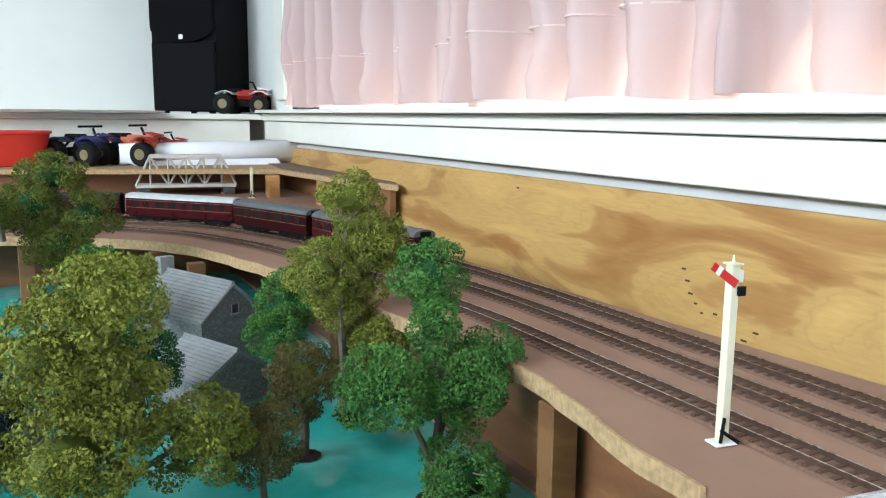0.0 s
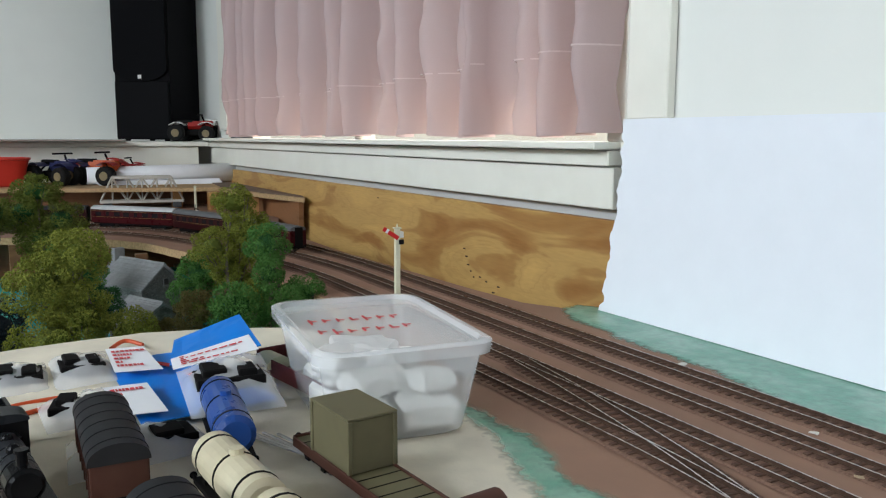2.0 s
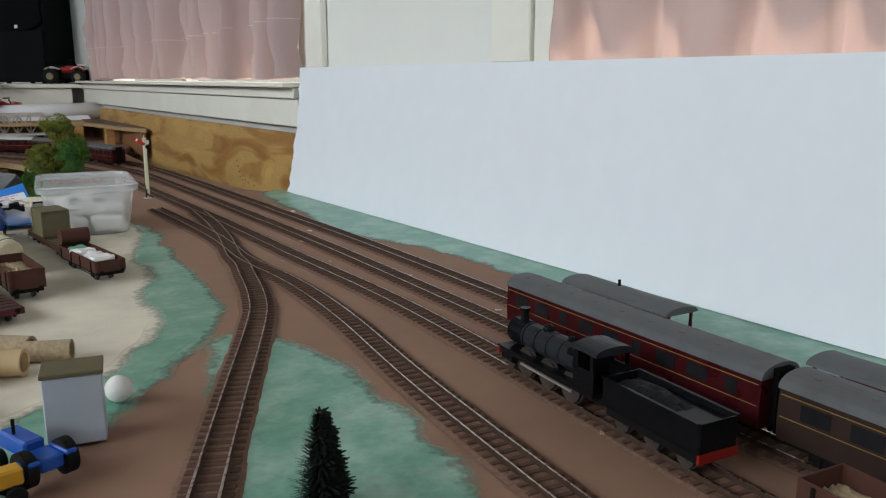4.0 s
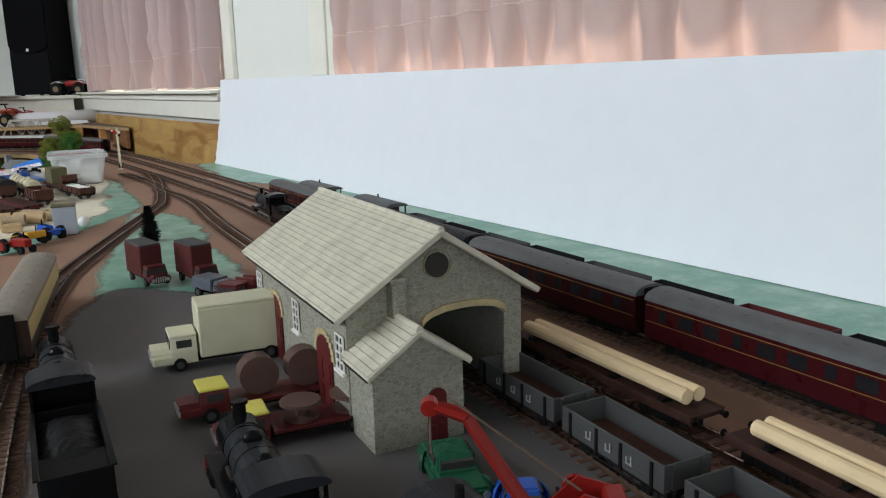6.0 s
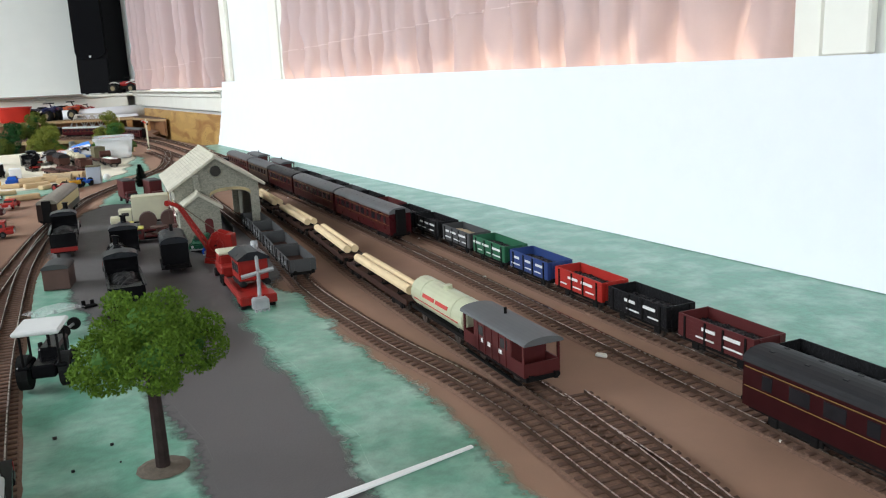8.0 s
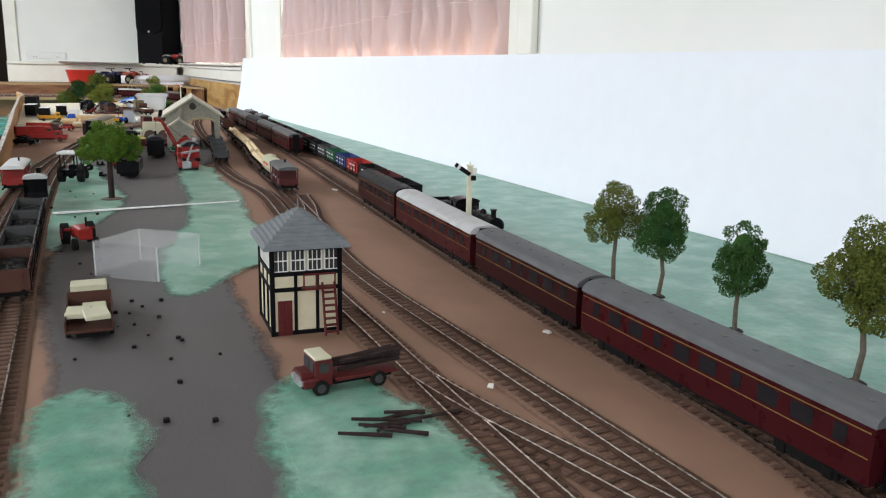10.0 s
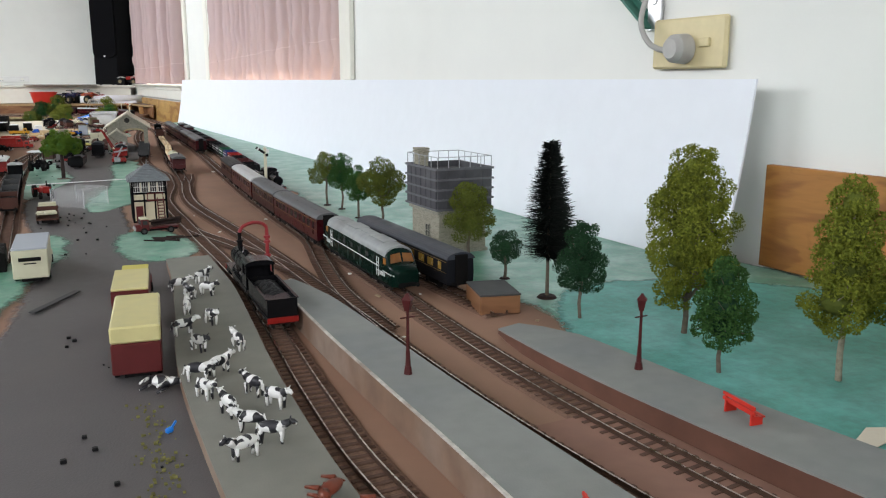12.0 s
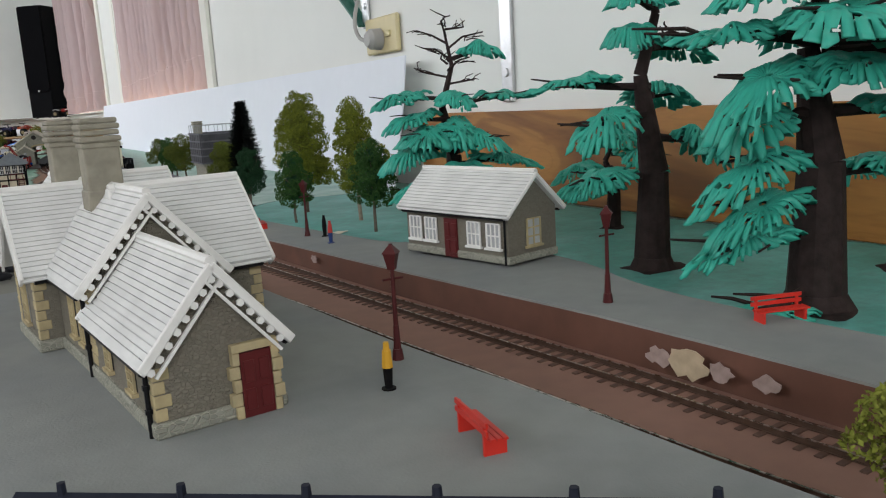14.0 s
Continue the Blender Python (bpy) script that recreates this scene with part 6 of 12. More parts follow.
for k in range(1, 6):
    for s in (-1, 1):
        bm = bmesh.new()
        box(bm, -TW / 2 + TW * k / 6, s * (TD / 2 + 0.002), ZB, 0.0018, 0.0016, ZT - ZB)
        part("rib", bm, M["tank"], tank)
        bm = bmesh.new()
        box(bm, s * (TW / 2 + 0.002), -TD / 2 + TD * k / 6, ZB, 0.0016, 0.0018, ZT - ZB)
        part("rib", bm, M["tank"], tank)
M["wire"] = material("grey_wire", (0.38, 0.40, 0.42), 0.5, metal=0.4)
bm = bmesh.new()
for s in (-1, 1):
    for k in range(6):
        rod(bm, (-TW / 2 + TW * k / 5, s * TD / 2, ZT), (-TW / 2 + TW * k / 5, s * TD / 2, ZT + 0.015), 0.0006, None, 5)
        rod(bm, (s * TW / 2, -TD / 2 + TD * k / 5, ZT), (s * TW / 2, -TD / 2 + TD * k / 5, ZT + 0.015), 0.0006, None, 5)
    rod(bm, (-TW / 2, s * TD / 2, ZT + 0.015), (TW / 2, s * TD / 2, ZT + 0.015), 0.0006, None, 5)
    rod(bm, (s * TW / 2, -TD / 2, ZT + 0.015), (s * TW / 2, TD / 2, ZT + 0.015), 0.0006, None, 5)
part("railing", bm, M["wire"], wt, "thin grey wire railing")
bm = bmesh.new()
box(bm, -0.030, 0.030, ZT - 0.012, 0.016, 0.016, 0.034, 0.0008)
for z in (ZT + 0.016, ZT + 0.020):
    box(bm, -0.030, 0.030, z, 0.019, 0.019, 0.003, 0.0006)
part("chimney", bm, M["towerbrick"], wt)
framed_window(wt, -TW / 2 + 0.0045, -0.01, 0.022, 0.012, 0.018, -90, M["rubble"], M["pane"], (1, 1))

# cottages by the river
cot = thing("cottage", 0.248, 1.052, -0.112, 24, "grey stone cottage with a pale slate roof", "cottage", "stone cottages by the river")
gable_walls(cot, 0.150, 0.046, 0.060, 0.099, M["greystone"])
gable_roof(cot, 0.150, 0.046, 0.060, 0.099, 12, M["slate_grey"], 0.004, M["slate_grey"], 0.0018, gutter=False)
framed_window(cot, 0.004, -0.0755, 0.062, 0.011, 0.012, 0, M["slate_grey"], M["pane"], (0, 0))
bm = bmesh.new()
box(bm, 0, 0.071, 0.085, 0.022, 0.013, 0.034, 0.001)
part("chimney", bm, M["slate_grey"], cot)
for y in (-0.045, 0.03):
    framed_window(cot, -0.0465, y, 0.022, 0.014, 0.018, -90, M["slate_grey"], M["pane"], (1, 1))
cot2 = thing("cottage", 0.226, 0.858, -0.112, 24, "small grey stone outbuilding with a slate roof", "cottage", "stone cottages by the river")
gable_walls(cot2, 0.090, 0.042, 0.036, 0.060, M["greystone"])
gable_roof(cot2, 0.090, 0.042, 0.036, 0.060, 10, M["slate_grey"], 0.004, None, gutter=False)
cot3 = thing("cottage", -0.075, 0.960, -0.112, 10, "half-timbered white cottage with a slate roof", "cottage", "stone cottages by the river")
gable_walls(cot3, 0.120, 0.045, 0.058, 0.095, M["whiteframe"])
gable_roof(cot3, 0.120, 0.045, 0.058, 0.095, 10, M["slate_grey"], 0.005, M["blackmatt"], 0.002, gutter=False)
for k in range(4):
    bm = bmesh.new()
    box(bm, -0.034 + k * 0.0225, -0.0606, 0.0, 0.003, 0.0016, 0.062)
    part("timber", bm, M["blackmatt"], cot3)
for x in (-0.022, 0.022):
    framed_window(cot3, x, -0.0606, 0.030, 0.015, 0.014, 0, M["blackmatt"], M["pane_pale"], (1, 1))
cot4 = thing("cottage", 0.000, 0.760, -0.112, 18, "low grey cottage with a slate roof", "cottage", "stone cottages by the river")
gable_walls(cot4, 0.100, 0.042, 0.045, 0.075, M["greystone"])
gable_roof(cot4, 0.100, 0.042, 0.045, 0.075, 10, M["slate_grey"], 0.004, None, gutter=False)
# ---------------------------------------------------------------- rolling stock
C = {
    "locogreen": material("dark_green_loco_paint", (0.003, 0.0135, 0.0095), 0.26, vary=0.1, scale=60),
    "locoroof": material("weathered_grey_roof", (0.30, 0.32, 0.32), 0.5, vary=0.12, scale=70, dirt=(0.15, 0.15, 0.145), dirt_amount=0.5, dirt_scale=25),
    "goldline": material("thin_gold_lining", (0.22, 0.13, 0.035), 0.5, vary=0.1),
    "stripe": material("silver_white_lining", (0.72, 0.73, 0.72), 0.4, vary=0.04),
    # warm light inside the cab is painted as the colour of its panes
    "amber": material("cab_light_amber", (0.33, 0.13, 0.03), 0.10, vary=0.3, scale=80, spec=0.7),
    "lampglow": glow("warm_marker_light", (1.0, 0.50, 0.12), 3.0),
    "crimson": material("crimson_lake_coach", (0.044, 0.006, 0.008), 0.30, vary=0.12, scale=60),
    "darkcoach": material("dark_maroon_coach", (0.026, 0.005, 0.006), 0.35, vary=0.12, scale=60),
    "roofgrey": material("coach_roof_grey", (0.105, 0.11, 0.115), 0.55, vary=0.12, scale=60, dirt=(0.09, 0.09, 0.09), dirt_amount=0.5, dirt_scale=20),
    "roofpale": material("coach_roof_silver", (0.46, 0.47, 0.47), 0.45, vary=0.1, scale=60),
    "roofdark": material("coach_roof_black", (0.025, 0.025, 0.027), 0.5, vary=0.12, scale=60),
    "frame": material("black_underframe", (0.007, 0.0065, 0.0065), 0.7, vary=0.2, scale=150),
    "wheel": material("dark_steel_wheel", (0.10, 0.085, 0.075), 0.45, metal=0.7, vary=0.2, scale=150),
    "choc": material("chocolate_coach", (0.035, 0.022, 0.018), 0.35, vary=0.1, scale=60),
    "coachcream": material("coach_cream", (0.60, 0.47, 0.19), 0.4, vary=0.06, scale=60),
    "saloon": material("blue_black_coach", (0.012, 0.013, 0.016), 0.32, vary=0.12, scale=60),
    "roofslate": material("slate_grey_coach_roof", (0.045, 0.050, 0.062), 0.45, vary=0.1, scale=60),
    "coachpane": material("dark_coach_window", (0.016, 0.015, 0.017), 0.22, vary=0.2, scale=60, spec=0.35),
    "yellowpane": material("yellowed_window", (0.34, 0.21, 0.055), 0.25, vary=0.2, scale=60),
    "coal": material("black_coal", (0.011, 0.011, 0.012), 0.45, vary=0.3, scale=300, bump=0.8, bump_scale=350),
    "wagongrey": material("wagon_grey", (0.058, 0.060, 0.062), 0.6, vary=0.1, scale=80, dirt=(0.045, 0.044, 0.042), dirt_amount=0.5, dirt_scale=40),
    "wagonblue": material("wagon_blue", (0.020, 0.045, 0.16), 0.5, vary=0.1, scale=80),
    "wagonred": material("wagon_red", (0.36, 0.022, 0.016), 0.45, vary=0.1, scale=80),
    "wagongreen": material("wagon_green", (0.018, 0.10, 0.050), 0.5, vary=0.1, scale=80),
    "wagonmaroon": material("wagon_maroon", (0.075, 0.013, 0.013), 0.5, vary=0.1, scale=80),
    "bauxite": material("wagon_bauxite_brown", (0.075, 0.026, 0.017), 0.6, vary=0.12, scale=80, dirt=(0.06, 0.03, 0.02), dirt_amount=0.5, dirt_scale=40),
    "darkdeck": material("dark_brown_wagon_deck", (0.042, 0.020, 0.016), 0.6, vary=0.15, scale=80, dirt=(0.06, 0.035, 0.026), dirt_amount=0.5, dirt_scale=40),
    "woodfloor": material("worn_wagon_planks", (0.14, 0.10, 0.075), 0.8, vary=0.2, scale=120),
    "dowel": material("pale_wood_dowel", (0.72, 0.56, 0.34), 0.6, vary=0.08, scale=40),
    "tankcream": material("cream_tank_paint", (0.50, 0.52, 0.36), 0.35, vary=0.06, scale=60, dirt=(0.38, 0.37, 0.26), dirt_amount=0.4, dirt_scale=25),
    "ivory": material("ivory_tank_paint", (0.60, 0.54, 0.38), 0.35, vary=0.06, scale=60, dirt=(0.40, 0.34, 0.22), dirt_amount=0.5, dirt_scale=25),
    "tankblue": material("blue_tank_paint", (0.02, 0.07, 0.28), 0.3, vary=0.08, scale=60),
    "sand": material("sand_load", (0.40, 0.31, 0.20), 0.9, vary=0.2, scale=300, bump=0.6, bump_scale=400),
    "redprint": material("red_lettering", (0.50, 0.05, 0.04), 0.5, vary=0.05),
    "locoblack": material("satin_black_loco_paint", (0.007, 0.007, 0.008), 0.20, vary=0.15, scale=80),
    "locogrey": material("dark_grey_boiler", (0.022, 0.024, 0.028), 0.30, vary=0.12, scale=80),
    "cranered": material("crane_red_enamel", (0.27, 0.014, 0.010), 0.38, vary=0.08, scale=80, dirt=(0.22, 0.02, 0.015), dirt_amount=0.3, dirt_scale=40),
    "rooftan": material("tan_grey_coach_roof", (0.27, 0.24, 0.20), 0.6, vary=0.1, scale=60, dirt=(0.19, 0.17, 0.145), dirt_amount=0.4, dirt_scale=20),
    "greymetal": material("dull_grey_metal", (0.34, 0.35, 0.36), 0.45, metal=0.3, vary=0.12, scale=90),
    "primrose": material("primrose_enamel", (0.62, 0.56, 0.27), 0.4, vary=0.06, scale=60),
    "slatevan": material("slate_blue_enamel", (0.10, 0.115, 0.14), 0.4, vary=0.08, scale=60),
    "yellowcab": material("yellow_enamel", (0.62, 0.56, 0.10), 0.35, vary=0.05),
    "vancream": material("van_cream_enamel", (0.60, 0.58, 0.42), 0.4, vary=0.05, scale=50, dirt=(0.50, 0.48, 0.36), dirt_amount=0.3, dirt_scale=20),
    "lorrygrey": material("silver_grey_roof", (0.40, 0.44, 0.50), 0.35, vary=0.05, scale=60),
    "tyre": material("black_rubber", (0.014, 0.014, 0.014), 0.8, vary=0.2, scale=200),
    "brownload": material("brown_drum", (0.10, 0.055, 0.045), 0.5, vary=0.12, scale=60),
    "bluecar": material("glossy_blue_enamel", (0.02, 0.09, 0.42), 0.2, vary=0.06),
    "greencar": material("dark_green_enamel", (0.012, 0.085, 0.042), 0.3, vary=0.08),
    "crate": material("olive_crate", (0.13, 0.115, 0.062), 0.6, vary=0.08, scale=60, dirt=(0.09, 0.08, 0.045), dirt_amount=0.4, dirt_scale=40),
    "yellowtoy": material("yellow_plastic", (0.62, 0.33, 0.03), 0.4, vary=0.05),
}


def wheelset(root, y, gauge=0.0168, r=0.006, parent=None):
    for s in (-1, 1):
        bm = bmesh.new()
        rod(bm, (s * (gauge / 2 - 0.0012), y, r), (s * (gauge / 2 + 0.0012), y, r), r, None, 16)
        rod(bm, (s * (gauge / 2 - 0.0022), y, r), (s * (gauge / 2 - 0.0010), y, r), r * 1.12, None, 16)
        rod(bm, (s * (gauge / 2), y, r), (s * (gauge / 2 + 0.0019), y, r), r * 0.35, None, 8)
        part("wheel", bm, C["wheel"], parent or root)


def buffers(root, L, w=0.011, z=0.013, hooks=True):
    for e in (-1, 1):
        for s in (-1, 1):
            bm = bmesh.new()
            rod(bm, (s * w, e * L / 2, z), (s * w, e * (L / 2 + 0.004), z), 0.0010, None, 6)
            rod(bm, (s * w, e * (L / 2 + 0.004), z), (s * w, e * (L / 2 + 0.0048), z), 0.0024, None, 10)
            part("buffer", bm, C["frame"], root)


def arc_roof(half, z_side, rise, n=12):
    return [(half * math.cos(math.pi * i / n), z_side + rise * max(math.sin(math.pi * i / n), 0.0) ** 0.85) for i in range(n + 1)]


def bogie(root, y, wheels=2, span_y=0.032, r=0.0062):
    bm = bmesh.new()
    for s in (-1, 1):
        box(bm, s * 0.0128, y, 0.004, 0.0018, span_y + 0.012, 0.0055, 0.0004)
        for k in range(wheels):
            box(bm, s * 0.0135, y - span_y / 2 + span_y * k / max(wheels - 1, 1), 0.003, 0.0026, 0.006, 0.0065, 0.0005)
    box(bm, 0, y, 0.006, 0.024, 0.008, 0.005)
    b = part("bogie", bm, C["frame"], root)
    for k in range(wheels):
        wheelset(root, y - span_y / 2 + span_y * k / max(wheels - 1, 1), r=r, parent=b)




def coach(line, y, L, body, roof, label, windows=9, pane="pane", group="coaches of the passenger train", lower=None, corridor=True, vents=True, name="passenger_coach", lining=True):
    """Bogie coach: body, arched roof with ventilators, windows with frames, underframe, bogies and gangways."""
    x, yy, rz = at_track(line, y)
    root = thing(name, x, yy, RAIL_TOP, rz, label, "coach", group)
    h = 0.0165
    bm = bmesh.new()
    extrude_profile(bm, [(-h, 0.0115), (h, 0.0115), (h + 0.0006, 0.024), (h, 0.0425), (-h, 0.0425), (-h - 0.0006, 0.024)], -L / 2, L / 2)
    part("body", bm, body, root)
    bm = bmesh.new()
    extrude_profile(bm, arc_roof(h + 0.0009, 0.0425, 0.0088), -L / 2 - 0.0006, L / 2 + 0.0006)
    rf = part("roof", bm, roof, root, smooth=False)
    if vents:
        for k in range(max(windows, 6)):
            for s in (-1, 1):
                bm = bmesh.new()
                yk = -L / 2 + L * (k + 0.5) / max(windows, 6)
                box(bm, s * 0.0062, yk, 0.0496, 0.0026, 0.0040, 0.0016, 0.0004)
                part("ventilator", bm, roof, rf)
    gap = L / (windows + 0.6)
    for s in (-1, 1):
        for k in range(windows):
            yk = -L / 2 + gap * (k + 0.8)
            w, z0, hh = (gap * 0.62, 0.0275, 0.0098) if k % 3 else (gap * 0.34, 0.0275, 0.0098)
            bm = bmesh.new()
            box(bm, s * (h + 0.0002), yk, z0, 0.0010, w, hh, 0.0003)
            part("window_pane", bm, C["coachpane"] if pane == "pane" else C[pane], root)
        if lining:
            bm = bmesh.new()
            for z in (0.0255, 0.0390):
                box(bm, s * (h + 0.0005), 0, z, 0.0006, L * 0.985, 0.0005)
            part("lining", bm, C["goldline"] if lower is None else lower, root)
        if lower is not None:
            bm = bmesh.new()
            box(bm, s * (h + 0.0004), 0, 0.0238, 0.0007, L * 0.97, 0.0170)
            part("upper_panel", bm, lower, root, "cream upper panels")
    for e in (-1, 1):
        bm = bmesh.new()
        box(bm, 0, e * (L / 2 + 0.0022), 0.0125, 0.0135, 0.0044, 0.0350, 0.0008)
        for k in range(3):
            box(bm, 0, e * (L / 2 + 0.0008 + k * 0.0016), 0.0118, 0.0150, 0.0007, 0.0368, 0.0004)
        part("gangway", bm, C["frame"], root, "black folded gangway")
    bm = bmesh.new()
    box(bm, 0, 0, 0.0085, 0.027, L * 0.97, 0.0032)
    for yk in (-0.03, 0.03):
        box(bm, 0, yk, 0.0042, 0.020, 0.022, 0.005, 0.0006)
    for s in (-1, 1):
        rod(bm, (s * 0.010, -L * 0.22, 0.0088), (s * 0.010, -L * 0.10, 0.0045), 0.0007, None, 4)
        rod(bm, (s * 0.010, L * 0.22, 0.0088), (s * 0.010, L * 0.10, 0.0045), 0.0007, None, 4)
        rod(bm, (s * 0.010, -L * 0.10, 0.0045), (s * 0.010, L * 0.10, 0.0045), 0.0007, None, 4)
    part("underframe", bm, C["frame"], root)
    for yk in (-L / 2 + 0.042, L / 2 - 0.042):
        bogie(root, yk)
    buffers(root, L)
    return root


def diesel(line, y, label):
    """Green Co-Co diesel: rounded noses, grey roof, cab windows, lining, vents, six-wheel bogies."""
    x, yy, rz = at_track(line, y)
    root = thing("diesel_locomotive", x, yy, RAIL_TOP, rz, label, "locomotive")
    L, h = 0.282, 0.0172
    ring = 20

    def section(yk, w, zb, zs, zt, nose=0.0):
        pts = [(-w, zb), (w, zb), (w + 0.0006, (zb + zs) / 2)]
        for i in range(11):
            a = math.pi * i / 10
            pts.append((w * math.cos(a), zs + (zt - zs) * max(math.sin(a), 0.0) ** 0.9))
        pts.append((-w - 0.0006, (zb + zs) / 2))
        return [Vector((px, yk, pz)) for px, pz in pts]
    prof = []
    for e in (-1, 1):
        rows = [(L / 2, 0.0118, 0.0105, 0.0240, 0.0300), (L / 2 - 0.002, 0.0143, 0.0105, 0.0255, 0.0322), (L / 2 - 0.006, 0.0160, 0.0105, 0.0272, 0.0342), (L / 2 - 0.012, 0.0169, 0.0105, 0.0285, 0.0354), (L / 2 - 0.0165, 0.0171, 0.0105, 0.0300, 0.0362),
                (L / 2 - 0.0215, h, 0.0105, 0.0372, 0.0465), (L / 2 - 0.0255, h, 0.0105, 0.0382, 0.0500), (L / 2 - 0.040, h, 0.0105, 0.0385, 0.0515)]
        prof.append([section(e * r[0], *r[1:]) for r in rows])
    loft = prof[0] + list(reversed(prof[1]))
    bm = bmesh.new()
    vs = [[bm.verts.new(p) for p in row] for row in loft]
    n = len(vs[0])
    for a, b in zip(vs, vs[1:]):
        for i in range(n):
            bm.faces.new((a[i], a[(i + 1) % n], b[(i + 1) % n], b[i]))
    bm.faces.new(vs[0]), bm.faces.new(list(reversed(vs[-1])))
    part("body", bm, C["locogreen"], root, "dark green body shell with rounded noses", smooth=True)
    bm = bmesh.new()
    extrude_profile(bm, [(p[0] * 1.004, p[1] + 0.0005) for p in arc_roof(h * 0.985, 0.0398, 0.0124)], -L / 2 + 0.027, L / 2 - 0.027)
    rf = part("roof", bm, C["locoroof"], root, "weathered grey roof")
    for yk, w, d in ((-0.062, 0.018, 0.050), (0.030, 0.020, 0.040), (0.085, 0.016, 0.026), (-0.010, 0.014, 0.020)):
        bm = bmesh.new()
        box(bm, 0, yk, 0.0515, w, d, 0.0013, 0.0004)
        part("roof_hatch", bm, C["locoroof"], rf)
    for e in (-1, 1):
        for s in (-1, 1):
            bm = bmesh.new()
            yk = e * (L / 2 - 0.0162)
            a = Vector((s * 0.0010, yk + e * 0.0006, 0.0362)), Vector((s * 0.0142, yk + e * 0.0002, 0.0350)), Vector((s * 0.0128, yk - e * 0.0040, 0.0442)), Vector((s * 0.0010, yk - e * 0.0042, 0.0458))
            f = [bm.verts.new(p) for p in a]
            bm.faces.new(f)
            r = bmesh.ops.solidify(bm, geom=bm.faces[:], thickness=0.0008)
            part("windscreen", bm, C["amber"], root, "cab windscreen coloured amber for the light inside")
            bm = bmesh.new()
            box(bm, s * (h + 0.0001), e * (L / 2 - 0.0275), 0.0318, 0.0009, 0.0090, 0.0075, 0.0004)
            part("cab_window", bm, C["amber"], root)
            bm = bmesh.new()
            rod(bm, (s * 0.0085, e * (L / 2 - 0.006), 0.0165), (s * 0.0085, e * (L / 2 - 0.0005), 0.0165), 0.0011, None, 8)
            part("marker_lamp", bm, C["lampglow"], root, "small warm marker light")
        bm = bmesh.new()
        box(bm, 0, e * (L / 2 - 0.0012), 0.0105, 0.021, 0.003, 0.0052, 0.0006)
        part("buffer_beam", bm, C["frame"], root)
    for s in (-1, 1):
        bm = bmesh.new()
        box(bm, s * (h + 0.0006), 0, 0.0262, 0.0007, L - 0.088, 0.0011)
        part("lining", bm, C["stripe"], root, "silver-white waist stripe")
        bm = bmesh.new()
        for e in (-1, 1):
            for k in range(7):
                y0 = e * (L / 2 - 0.030 + k * 0.0043)
                w = [0.0173, 0.0173, 0.0172, 0.0172, 0.0171, 0.0166, 0.0152][k]
                box(bm, s * (w + 0.0004), y0, 0.0235 - k * 0.00012, 0.0008, 0.0046, 0.0011)
        part("nose_stripe", bm, C["stripe"], root)
        for e in (-1, 1):
            bm = bmesh.new()
            for dy in (0.0, 0.0062):
                box(bm, s * (h + 0.0005), e * (L / 2 - 0.046 - dy), 0.0150, 0.0008, 0.0008, 0.0220)
            for z in (0.0205, 0.0300):
                box(bm, s * (h + 0.0005), e * (L / 2 - 0.049), z, 0.0008, 0.0070, 0.0010)
            part("handrail", bm, C["stripe"], root, "white cab handrails")
        for k in range(4):
            bm = bmesh.new()
            box(bm, s * (h + 0.0003), -0.055 + k * 0.030, 0.0300, 0.0009, 0.0075, 0.0060, 0.0003)
            part("side_window", bm, M["pane"], root)
        for yk in (-0.080, 0.060, 0.082):
            bm = bmesh.new()
            for q in range(4):
                box(bm, s * (h + 0.0004), yk, 0.0285 + q * 0.0019, 0.0008, 0.0150, 0.0009)
            part("louvre", bm, C["locogreen"], root)
    bm = bmesh.new()
    box(bm, 0, 0, 0.0075, 0.030, L - 0.030, 0.0034)
    box(bm, 0, 0, 0.0032, 0.026, 0.058, 0.0050, 0.0008)
    part("underframe", bm, C["frame"], root)
    for yk in (-0.082, 0.082):
        bogie(root, yk, 3, 0.050, 0.0068)
    buffers(root, L, 0.0105, 0.0130)
    for s, e in ((-1, 1), (1, -1), (-1, -1), (1, 1)):
        cu = bpy.data.curves.new("running_number", "FONT")
        cu.body, cu.size, cu.extrude, cu.align_x = "10000", 0.0075, 0.0002, "CENTER"
        cu.materials.append(C["stripe"])
        ob = new("running_number", cu)
        ob.parent = root
        ob.matrix_basis = pose(s * (h + 0.0008), e * (L / 2 - 0.034), 0.0178, 90, 0, 90 if s > 0 else -90)
    return root


# the passenger train: diesel and its leading coaches on the line to the station, the rest of the rake standing back by the goods shed
FRONT = -3.90
diesel(B_LINE, FRONT + 0.141, "dark green diesel locomotive with a weathered grey roof")
LEADING = [(0.262, "crimson", "roofgrey", 10, "crimson passenger coach with a grey roof"), (0.200, "darkcoach", "roofgrey", 7, "dark maroon van with a grey roof"), (0.262, "crimson", "roofpale", 8, "crimson restaurant coach with a silver roof"), (0.200, "darkcoach", "roofdark", 7, "dark maroon van with a black roof")]
STANDING = [(0.262, "crimson", "roofgrey", 10, "crimson passenger coach with a grey roof"), (0.262, "darkcoach", "roofgrey", 9, "maroon coach with a grey roof"), (0.200, "darkcoach", "roofdark", 6, "dark parcels van with a black roof"), (0.200, "choc", "roofgrey", 6, "brown parcels van with a grey roof"), (0.262, "crimson", "roofgrey", 9, "crimson coach at the tail of the train")]
